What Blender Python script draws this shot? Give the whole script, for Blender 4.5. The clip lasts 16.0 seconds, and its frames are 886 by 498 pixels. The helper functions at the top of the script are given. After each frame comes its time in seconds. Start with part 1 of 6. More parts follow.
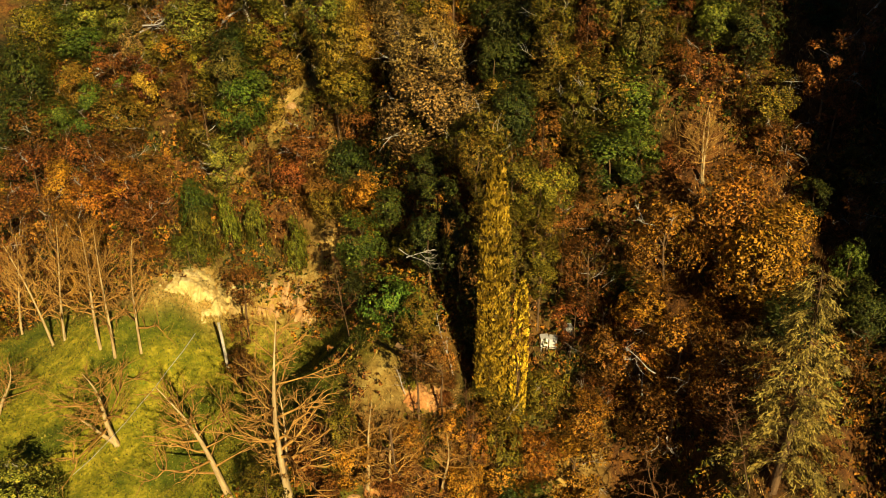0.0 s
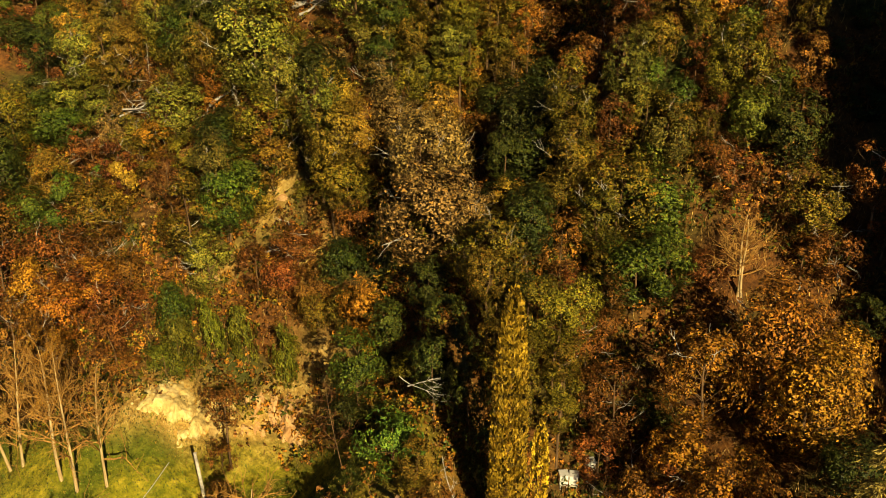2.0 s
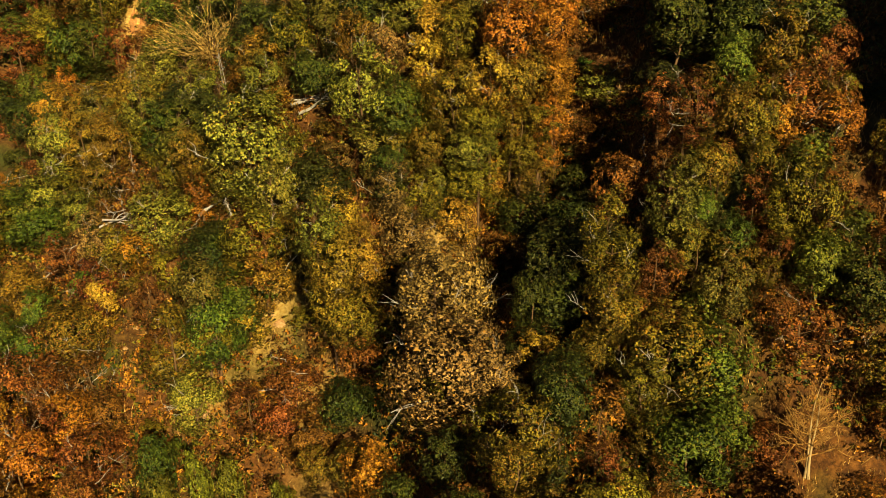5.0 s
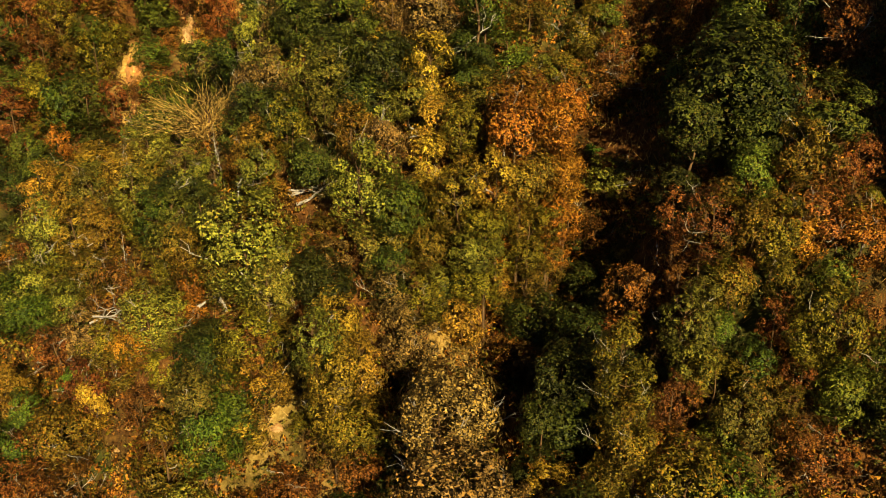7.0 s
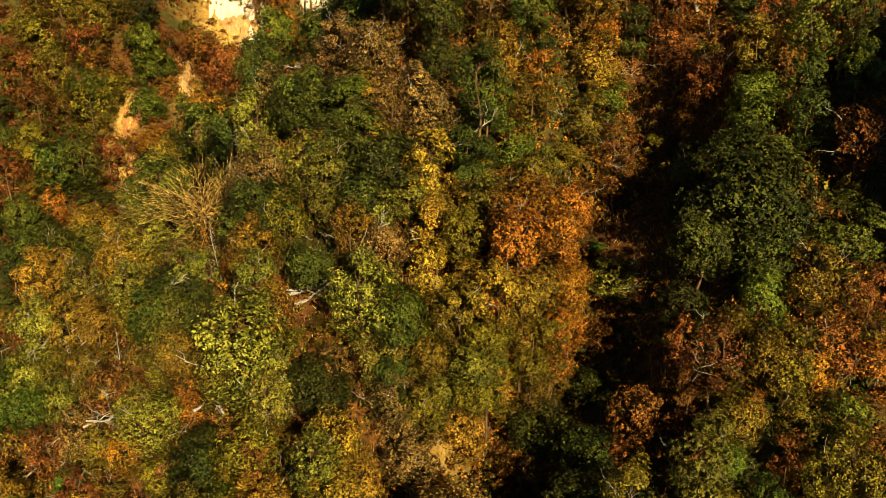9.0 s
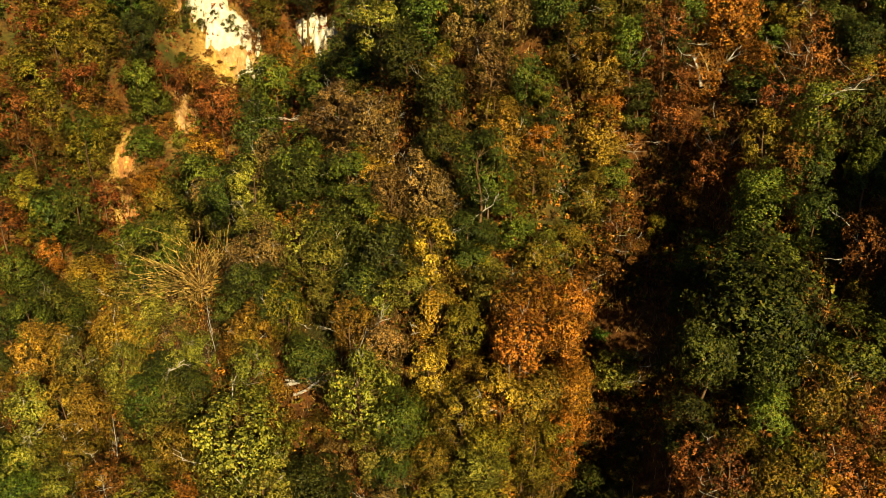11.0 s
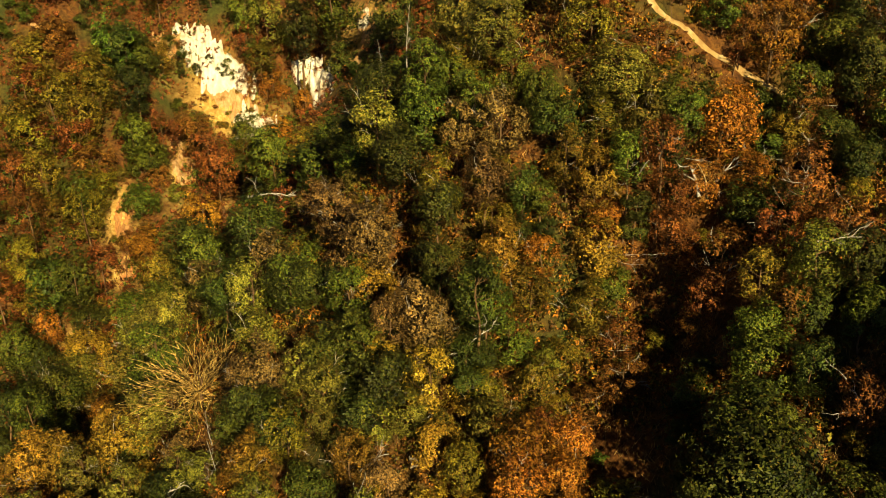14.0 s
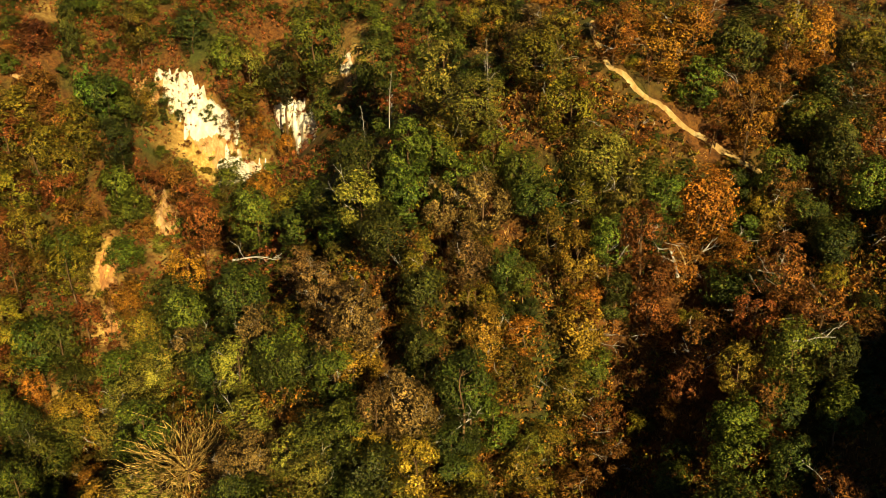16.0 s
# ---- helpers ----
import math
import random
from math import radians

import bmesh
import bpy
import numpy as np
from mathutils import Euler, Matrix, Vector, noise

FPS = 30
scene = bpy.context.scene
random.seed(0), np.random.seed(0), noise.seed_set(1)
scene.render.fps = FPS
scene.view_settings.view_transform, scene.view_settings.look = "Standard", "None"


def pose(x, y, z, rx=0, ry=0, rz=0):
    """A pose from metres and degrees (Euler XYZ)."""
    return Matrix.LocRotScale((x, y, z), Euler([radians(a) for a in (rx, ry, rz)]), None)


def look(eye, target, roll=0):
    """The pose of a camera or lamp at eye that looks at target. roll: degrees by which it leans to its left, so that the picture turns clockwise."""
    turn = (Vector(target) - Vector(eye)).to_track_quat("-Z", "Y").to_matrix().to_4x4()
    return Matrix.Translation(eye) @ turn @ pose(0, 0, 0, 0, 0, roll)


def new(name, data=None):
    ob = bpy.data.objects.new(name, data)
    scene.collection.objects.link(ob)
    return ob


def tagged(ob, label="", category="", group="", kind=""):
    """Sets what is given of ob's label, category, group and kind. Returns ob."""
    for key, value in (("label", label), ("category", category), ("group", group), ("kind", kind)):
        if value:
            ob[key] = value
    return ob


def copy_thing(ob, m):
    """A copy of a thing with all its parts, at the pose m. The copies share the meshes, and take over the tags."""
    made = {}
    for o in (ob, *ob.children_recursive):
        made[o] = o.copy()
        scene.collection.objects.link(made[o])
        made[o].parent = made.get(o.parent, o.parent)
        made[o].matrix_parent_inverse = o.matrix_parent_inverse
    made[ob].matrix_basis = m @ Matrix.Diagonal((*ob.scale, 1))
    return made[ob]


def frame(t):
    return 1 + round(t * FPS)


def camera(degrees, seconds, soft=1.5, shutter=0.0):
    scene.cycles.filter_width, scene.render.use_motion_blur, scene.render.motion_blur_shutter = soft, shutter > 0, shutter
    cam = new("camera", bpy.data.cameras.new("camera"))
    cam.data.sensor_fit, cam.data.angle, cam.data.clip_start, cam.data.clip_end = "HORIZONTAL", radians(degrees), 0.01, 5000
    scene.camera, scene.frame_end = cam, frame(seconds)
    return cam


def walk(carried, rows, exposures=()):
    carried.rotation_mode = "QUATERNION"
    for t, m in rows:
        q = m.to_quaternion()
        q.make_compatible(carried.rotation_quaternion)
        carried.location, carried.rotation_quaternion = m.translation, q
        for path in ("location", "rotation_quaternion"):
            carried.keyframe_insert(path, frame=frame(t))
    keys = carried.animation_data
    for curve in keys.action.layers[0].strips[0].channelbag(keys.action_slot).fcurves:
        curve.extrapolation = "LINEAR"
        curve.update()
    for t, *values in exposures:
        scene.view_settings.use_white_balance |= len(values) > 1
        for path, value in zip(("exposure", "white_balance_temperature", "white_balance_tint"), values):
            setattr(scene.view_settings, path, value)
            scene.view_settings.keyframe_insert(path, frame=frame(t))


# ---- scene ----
cam = camera(50.0, 16.0, soft=0.6)
METRES, EYE, TILT, LEAN, TURN = 60.0, 50.0, -30.0, 0.0, 0.0
ROWS = [
    (0.0, 0.0, 0.0, 0.0, -0.0, 0.0, -0.0),
    (0.5, -0.0012, 0.028, 0.0172, -0.0, 0.96, -0.05),
    (1.0, -0.0025, 0.0591, 0.0372, 0.01, 2.02, -0.1),
    (1.5, -0.0046, 0.0902, 0.0555, -0.01, 2.97, -0.16),
    (2.0, -0.0062, 0.1209, 0.0757, 0.0, 2.95, -0.16),
    (2.5, -0.0089, 0.1513, 0.0954, 0.0, 2.94, -0.17),
    (3.0, -0.0111, 0.1792, 0.118, 0.28, 2.96, -0.3),
    (3.5, -0.0136, 0.2015, 0.1482, 0.29, 2.95, -0.3),
    (4.0, -0.0148, 0.2202, 0.1799, 0.36, 2.94, -0.27),
    (6.5, -0.0198, 0.2811, 0.3255, 0.52, 3.11, -0.1),
    (7.0, -0.0203, 0.2885, 0.3542, 0.54, 3.17, -0.07),
    (7.5, -0.0209, 0.2948, 0.3831, 0.54, 3.19, -0.03),
    (8.0, -0.0214, 0.3005, 0.4129, 0.54, 3.22, 0.01),
    (8.5, -0.0219, 0.3048, 0.4433, 0.55, 3.22, 0.07),
    (9.0, -0.0224, 0.3081, 0.4737, 0.54, 3.23, 0.09),
    (9.5, -0.023, 0.3117, 0.5034, 0.53, 3.25, 0.11),
    (10.0, -0.0234, 0.3143, 0.5334, 0.51, 3.26, 0.13),
    (12.5, -0.0268, 0.3172, 0.6821, 0.3, 1.07, 0.27),
    (13.0, -0.0267, 0.3152, 0.7113, 0.27, 1.08, 0.31),
    (13.5, -0.0266, 0.3133, 0.7396, 0.24, 1.12, 0.37),
    (14.0, -0.0265, 0.3105, 0.7671, 0.21, 1.17, 0.43),
    (14.5, -0.0265, 0.307, 0.7927, 0.01, 1.21, 0.55),
    (15.0, -0.0254, 0.3021, 0.8199, -0.44, 1.3, 0.79),
    (15.5, -0.0262, 0.2965, 0.8452, -0.73, 1.28, 0.99),
    (16.0, -0.0256, 0.2904, 0.8724, -0.77, 1.32, 1.03),
]
walk(cam, [(t, pose(0, 0, EYE, TILT, LEAN, TURN) @ pose(METRES * x, METRES * y, METRES * z, 90 + pitch, roll, yaw)) for t, x, y, z, yaw, pitch, roll in ROWS], exposures=[(0.0, 0.70, 7000, 6.0), (4.0, 0.80, 7150, 7.0), (16.0, 0.82, 7100, 7.0)])

# ---- light ----
SUN_AZ, SUN_EL = 20.0, 32.0      # degrees to the right of straight behind the first view, and above the horizon
world = bpy.data.worlds.new("world")
scene.world = world
world.use_nodes = True
wn = world.node_tree.nodes
sky = wn.new("ShaderNodeTexSky")
sky.sky_type, sky.sun_disc = "NISHITA", False
sky.altitude, sky.air_density, sky.dust_density = 3000, 0.3, 0.1
sky.sun_elevation, sky.sun_rotation = radians(SUN_EL), radians(180.0 - SUN_AZ)
world.node_tree.links.new(sky.outputs[0], wn["Background"].inputs[0])
wn["Background"].inputs[1].default_value = 0.05
sun = new("sun", bpy.data.lights.new("sun", "SUN"))
sun.data.energy, sun.data.angle, sun.data.color = 5.0, radians(0.6), (1.0, 0.82, 0.50)
sd = Vector((math.sin(radians(SUN_AZ)) * math.cos(radians(SUN_EL)), -math.cos(radians(SUN_AZ)) * math.cos(radians(SUN_EL)), math.sin(radians(SUN_EL))))
sun.matrix_world = look(sd * 300, (0, 0, 0))

# ---- materials ----


def mat_base(name, rough=0.8):
    m = bpy.data.materials.new(name)
    m.use_nodes = True
    nt = m.node_tree
    b = nt.nodes["Principled BSDF"]
    b.inputs["Roughness"].default_value = rough
    b.inputs["Specular IOR Level"].default_value = 0.25
    return m, nt, b


def ramp(nt, stops, source):
    r = nt.nodes.new("ShaderNodeValToRGB")
    e = r.color_ramp.elements
    while len(e) < len(stops):
        e.new(0.5)
    for i, (p, c) in enumerate(stops):
        e[i].position, e[i].color = p, (*c, 1.0)
    nt.links.new(source, r.inputs[0])
    return r.outputs[0]


def noise_tex(nt, scale, detail=6.0, rough=0.6, space="Object", stretch=None):
    tc = nt.nodes.new("ShaderNodeTexCoord")
    n = nt.nodes.new("ShaderNodeTexNoise")
    n.inputs["Scale"].default_value, n.inputs["Detail"].default_value, n.inputs["Roughness"].default_value = scale, detail, rough
    if stretch:
        mp = nt.nodes.new("ShaderNodeMapping")
        mp.inputs["Scale"].default_value = stretch
        nt.links.new(tc.outputs[space], mp.inputs[0])
        nt.links.new(mp.outputs[0], n.inputs["Vector"])
    else:
        nt.links.new(tc.outputs[space], n.inputs["Vector"])
    return n.outputs["Fac"]


def mix(nt, fac, a, b, mode="MIX"):
    m = nt.nodes.new("ShaderNodeMix")
    m.data_type, m.blend_type = "RGBA", mode
    for sock, v in ((m.inputs[0], fac), (m.inputs[6], a), (m.inputs[7], b)):
        if isinstance(v, (int, float)):
            sock.default_value = v
        elif isinstance(v, tuple):
            sock.default_value = (*v, 1.0)
        else:
            nt.links.new(v, sock)
    return m.outputs[2]


def bump(nt, b, height, strength=0.5, distance=0.1):
    n = nt.nodes.new("ShaderNodeBump")
    n.inputs["Strength"].default_value, n.inputs["Distance"].default_value = strength, distance
    nt.links.new(height, n.inputs["Height"])
    nt.links.new(n.outputs[0], b.inputs["Normal"])


def leaf_mat(name, dark, mid, light, accent, share=0.12, cell=8.6, cut=0.42, hue=0.026):
    """Foliage: each blade is a spray of leaflets, each with a tone and a tilt of its own, and gaps between them."""
    m, nt, b = mat_base(name, 0.55)
    ln = nt.links.new
    g = nt.nodes.new("ShaderNodeNewGeometry")
    o = nt.nodes.new("ShaderNodeObjectInfo")
    tc = nt.nodes.new("ShaderNodeTexCoord")
    v = nt.nodes.new("ShaderNodeTexVoronoi")
    v.inputs["Scale"].default_value = cell
    ln(tc.outputs["Object"], v.inputs["Vector"])
    rgb = nt.nodes.new("ShaderNodeSeparateColor")
    ln(v.outputs["Color"], rgb.inputs[0])
    blend = nt.nodes.new("ShaderNodeMath")
    blend.operation = "MULTIPLY_ADD"
    blend.inputs[1].default_value = 0.12
    half = nt.nodes.new("ShaderNodeMath")
    half.operation = "MULTIPLY"
    half.inputs[1].default_value = 0.88
    ln(g.outputs["Random Per Island"], blend.inputs[0])
    ln(rgb.outputs[0], half.inputs[0])
    ln(half.outputs[0], blend.inputs[2])
    c = ramp(nt, [(0.15, tuple(0.7 * k for k in dark)), (0.42, mid), (0.88 - share * 0.5, tuple(1.1 * k for k in light)), (0.97 - share * 0.4, accent), (1.0, accent)], blend.outputs[0])
    patch = noise_tex(nt, 0.55, 3.0, 0.5)
    pr = ramp(nt, [(0.35, (0.5, 0.5, 0.5)), (0.65, (1.45, 1.42, 1.35))], patch)
    c = mix(nt, 0.8, c, pr, "MULTIPLY")
    hs = nt.nodes.new("ShaderNodeHueSaturation")
    hm = nt.nodes.new("ShaderNodeMapRange")
    hm.inputs["To Min"].default_value, hm.inputs["To Max"].default_value = 0.5 - hue, 0.5 + hue * 0.8
    vm = nt.nodes.new("ShaderNodeMapRange")
    vm.inputs["To Min"].default_value, vm.inputs["To Max"].default_value = 0.62, 1.4
    ln(o.outputs["Random"], hm.inputs["Value"])
    rr = nt.nodes.new("ShaderNodeMath")
    rr.operation = "FRACT"
    mu = nt.nodes.new("ShaderNodeMath")
    mu.operation = "MULTIPLY"
    mu.inputs[1].default_value = 37.7
    ln(o.outputs["Random"], mu.inputs[0])
    ln(mu.outputs[0], rr.inputs[0])
    ln(rr.outputs[0], vm.inputs["Value"])
    ln(hm.outputs[0], hs.inputs["Hue"])
    ln(vm.outputs[0], hs.inputs["Value"])
    ln(c, hs.inputs["Color"])
    ln(hs.outputs[0], b.inputs["Base Color"])
    # every leaflet is tilted its own way
    off = nt.nodes.new("ShaderNodeVectorMath")
    off.operation = "MULTIPLY_ADD"
    off.inputs[1].default_value = (1.4, 1.4, 1.4)
    off.inputs[2].default_value = (-0.7, -0.7, -0.7)
    ln(v.outputs["Color"], off.inputs[0])
    add = nt.nodes.new("ShaderNodeVectorMath")
    add.operation = "ADD"
    ln(g.outputs["Normal"], add.inputs[0])
    ln(off.outputs[0], add.inputs[1])
    nn = nt.nodes.new("ShaderNodeVectorMath")
    nn.operation = "NORMALIZE"
    ln(add.outputs[0], nn.inputs[0])
    ln(nn.outputs[0], b.inputs["Normal"])
    if cut:
        th = nt.nodes.new("ShaderNodeMath")
        th.operation = "GREATER_THAN"
        th.inputs[1].default_value = cut
        ln(rgb.outputs[1], th.inputs[0])
        ln(th.outputs[0], b.inputs["Alpha"])
    return m


LEAF = {
    "dark": leaf_mat("holm_leaf", (0.010, 0.017, 0.003), (0.030, 0.044, 0.005), (0.076, 0.090, 0.011), (0.14, 0.11, 0.014), 0.06),
    "green": leaf_mat("green_leaf", (0.018, 0.032, 0.004), (0.054, 0.083, 0.008), (0.13, 0.16, 0.016), (0.22, 0.19, 0.02), 0.08),
    "bright": leaf_mat("bright_leaf", (0.028, 0.075, 0.008), (0.075, 0.165, 0.016), (0.17, 0.28, 0.028), (0.26, 0.28, 0.03), 0.06, hue=0.008),
    "ivy": leaf_mat("ivy_leaf", (0.03, 0.042, 0.004), (0.10, 0.118, 0.009), (0.21, 0.21, 0.018), (0.26, 0.22, 0.02), 0.08),
    "lime": leaf_mat("yellow_green_leaf", (0.045, 0.052, 0.007), (0.135, 0.138, 0.016), (0.29, 0.265, 0.036), (0.36, 0.22, 0.03), 0.06),
    "olive": leaf_mat("olive_leaf", (0.026, 0.026, 0.004), (0.105, 0.088, 0.008), (0.25, 0.19, 0.017), (0.27, 0.12, 0.014), 0.1),
    "gold": leaf_mat("gold_leaf", (0.07, 0.044, 0.005), (0.24, 0.150, 0.014), (0.44, 0.29, 0.033), (0.42, 0.18, 0.018), 0.08, hue=0.014),
    "orange": leaf_mat("orange_leaf", (0.06, 0.026, 0.004), (0.25, 0.096, 0.009), (0.47, 0.20, 0.022), (0.36, 0.22, 0.02), 0.12, hue=0.012),
    "rust": leaf_mat("rust_leaf", (0.04, 0.014, 0.003), (0.14, 0.049, 0.008), (0.28, 0.105, 0.018), (0.3, 0.16, 0.03), 0.1, hue=0.016),
    "taupe": leaf_mat("grey_brown_leaf", (0.04, 0.026, 0.009), (0.145, 0.088, 0.022), (0.32, 0.20, 0.058), (0.36, 0.19, 0.03), 0.1, hue=0.012),
    "cypress": leaf_mat("cypress_scale", (0.10, 0.062, 0.006), (0.40, 0.250, 0.018), (0.62, 0.40, 0.036), (0.55, 0.30, 0.025), 0.1, cell=5.0, cut=0, hue=0.01),
    "cedar": leaf_mat("cedar_needle", (0.06, 0.046, 0.009), (0.20, 0.148, 0.027), (0.42, 0.315, 0.066), (0.36, 0.24, 0.04), 0.1, cell=5.0, cut=0, hue=0.008),
    "straw": leaf_mat("straw_twig", (0.2, 0.11, 0.025), (0.40, 0.245, 0.065), (0.58, 0.39, 0.12), (0.42, 0.22, 0.05), 0.1, cell=4.0, cut=0, hue=0.008),
}


def bark(name, a, b_, c):
    m, nt, b = mat_base(name, 0.9)
    n = noise_tex(nt, 3.0, 8.0, 0.7, stretch=(1, 1, 0.25))
    nt.links.new(ramp(nt, [(0.3, a), (0.52, b_), (0.75, c)], n), b.inputs["Base Color"])
    bump(nt, b, n, 0.6, 0.05)
    return m


BARK = {
    "brown": bark("brown_bark", (0.05, 0.028, 0.012), (0.14, 0.08, 0.035), (0.26, 0.16, 0.07)),
    "pale": bark("pale_bark", (0.22, 0.14, 0.06), (0.48, 0.34, 0.15), (0.7, 0.56, 0.3)),
    "twig": bark("golden_twig_bark", (0.18, 0.08, 0.018), (0.40, 0.21, 0.048), (0.62, 0.39, 0.1)),
    "red": bark("reddish_twig_bark", (0.08, 0.03, 0.012), (0.2, 0.085, 0.03), (0.36, 0.18, 0.06)),
    "grey": bark("weathered_wood", (0.2, 0.18, 0.15), (0.42, 0.38, 0.32), (0.62, 0.58, 0.52)),
}


def ground_mat():
    m, nt, b = mat_base("hillside_soil", 0.95)
    big = noise_tex(nt, 0.10, 5.0, 0.6)
    fine = noise_tex(nt, 1.6, 8.0, 0.75)
    litter = ramp(nt, [(0.28, (0.02, 0.010, 0.003)), (0.46, (0.09, 0.036, 0.008)), (0.6, (0.20, 0.080, 0.016)), (0.78, (0.36, 0.165, 0.035))], fine)
    moss = ramp(nt, [(0.3, (0.02, 0.026, 0.005)), (0.55, (0.06, 0.065, 0.01)), (0.75, (0.12, 0.10, 0.018))], fine)
    c = mix(nt, ramp(nt, [(0.45, (0, 0, 0)), (0.6, (1, 1, 1))], big), litter, moss)
    at = nt.nodes.new("ShaderNodeAttribute")
    at.attribute_name = "grass"
    turf = ramp(nt, [(0.25, (0.05, 0.075, 0.005)), (0.48, (0.26, 0.235, 0.012)), (0.68, (0.62, 0.47, 0.045))], fine)
    lush = ramp(nt, [(0.3, (0.02, 0.045, 0.003)), (0.6, (0.09, 0.125, 0.006))], fine)
    turf = mix(nt, ramp(nt, [(0.44, (0, 0, 0)), (0.6, (0.85, 0.85, 0.85))], noise_tex(nt, 0.16, 3.0, 0.6)), turf, lush)
    c = mix(nt, at.outputs["Fac"], c, turf)
    ad = nt.nodes.new("ShaderNodeAttribute")
    ad.attribute_name = "bare"
    dry = ramp(nt, [(0.25, (0.2, 0.10, 0.02)), (0.5, (0.55, 0.34, 0.08)), (0.72, (0.82, 0.63, 0.22))], fine)
    c = mix(nt, ad.outputs["Fac"], c, dry)
    nt.links.new(c, b.inputs["Base Color"])
    bump(nt, b, fine, 0.8, 0.35)
    return m


def rock_mat(name, a, b_, c):
    m, nt, b = mat_base(name, 0.9)
    fine = noise_tex(nt, 0.9, 9.0, 0.7, stretch=(1, 1, 0.45))
    stain = noise_tex(nt, 0.22, 4.0, 0.6)
    col = ramp(nt, [(0.3, a), (0.5, b_), (0.68, c)], fine)
    col = mix(nt, ramp(nt, [(0.5, (0, 0, 0)), (0.68, (0.75, 0.75, 0.75))], stain), col, (0.33, 0.19, 0.07))
    nt.links.new(col, b.inputs["Base Color"])
    bump(nt, b, fine, 0.8, 0.3)
    return m


def plain_mat(name, colour, rough=0.6, spot=0.8):
    m, nt, b = mat_base(name, rough)
    n = noise_tex(nt, 6.0, 6.0, 0.7)
    dirty = tuple(v * spot for v in colour)
    nt.links.new(ramp(nt, [(0.35, dirty), (0.6, colour)], n), b.inputs["Base Color"])
    return m


GROUND = ground_mat()
LIMESTONE = rock_mat("pale_limestone", (0.46, 0.38, 0.24), (0.72, 0.66, 0.5), (0.86, 0.83, 0.74))
OCHRE = rock_mat("ochre_rock", (0.26, 0.12, 0.04), (0.48, 0.27, 0.10), (0.66, 0.46, 0.22))
DRY = rock_mat("dry_bank", (0.34, 0.22, 0.06), (0.62, 0.46, 0.16), (0.84, 0.72, 0.36))
RED = rock_mat("red_earth", (0.22, 0.08, 0.02), (0.46, 0.2, 0.06), (0.62, 0.36, 0.13))
GRAVEL = rock_mat("path_gravel", (0.2, 0.11, 0.035), (0.42, 0.28, 0.10), (0.62, 0.48, 0.24))

# ---- terrain ----
MOUNDS = [(34, 104, 26, 26.0), (6, 128, 9, 11.3), (22, 64, 13, 5.1), (-14, 100, 9, 5.4), (-62, 180, 9, 9.1), (70, 196, 40, 16.3),
         (-6, 40, 6, 5.8), (-14, 140, 9, 8.0), (-6, 88, 6, 4.8), (2, 64, 6, 5.2), (18, 44, 6, 7.3), (18, 76, 6, 5.1),
         (-54, 160, 6, 2.2), (-6, 116, 6, 5.6), (-22, 88, 6, 2.4), (62, 64, 18, 10.0), (18, 128, 6, 5.7), (-2, 52, 6, 6.0),
         (-22, 60, 6, 4.0), (-34, 192, 6, 5.4), (78, 228, 40, 17.5), (30, 152, 13, 11.5), (-50, 172, 6, 3.3),
         (-86, 228, 26, 6.9), (-2, 144, 6, 6.3), (10, 120, 6, 4.5), (22, 92, 6, 2.1)]
HOLLOWS = [(-38, 156, 26, -20.4), (-26, 184, 6, -14.6), (-46, 120, 13, -11.5), (-38, 68, 13, -6.2), (14, 100, 6, -7.5), (6, 84, 6, -5.4),
         (30, 108, 6, -5.1), (-14, 68, 6, -2.4), (10, 52, 6, -3.8), (-54, 96, 13, -7.3), (-10, 60, 6, -5.2), (6, 40, 6, -5.4),
         (22, 108, 6, -3.0), (-38, 176, 6, -6.3), (-22, 196, 6, -5.4), (-42, 144, 6, -2.1), (-34, 128, 6, -3.5), (-62, 116, 6, -6.0)]
SHADE_PIT = [(12.7, 45.0, 3.0, -9.0)]     # added beside the cedar, sunk so that its floor stays in shade
RUN_Y = (-900, -300, -40, 20, 60, 120, 220, 400, 1200, 4000)
RUN_Z = (-70, -60, -14, 2, 8, 36, 52, 110, 260, 500)


def height(x, y):
    """The hillside: a run up from the valley, with rounded hills, hollows and small humps on it."""
    x, y = np.asarray(x, float), np.asarray(y, float)
    z = sum(np.interp(y + d, RUN_Y, RUN_Z) for d in (-14, -7, 0, 7, 14)) / 5
    for cx, cy, s, h in MOUNDS + HOLLOWS + SHADE_PIT:
        z = z + h * np.exp(-((x - cx) ** 2 + (y - cy) ** 2) / (2 * s * s))
    # an unseen steep spur, added only to shade the side of the ravine
    u, v = 0.9397 * x + 0.342 * y, -0.342 * x + 0.9397 * y
    shade_crest = np.interp(u, (39, 41.5, 44, 46.5, 48, 49.5, 52, 55, 61, 64, 68, 110, 150), (0, 66, 75, 91, 107, 118, 121.5, 122.5, 126.5, 127, 132, 136, 0))
    z = z + shade_crest * np.exp(-((v + 30) ** 2) / 242)
    return z + 0.25 * np.sin(x * 0.9 + 1.3 * np.sin(y * 0.5)) * np.sin(y * 0.8 + np.sin(x * 0.6))


def smooth(v, a, b):
    t = np.clip((v - a) / (b - a), 0, 1)
    return t * t * (3 - 2 * t)


def wobble(x, y, k=0.35):
    return np.sin(x * k + 1.7 * np.sin(y * k * 0.7)) * np.sin(y * k * 1.1 + 1.3 * np.sin(x * k * 0.8))


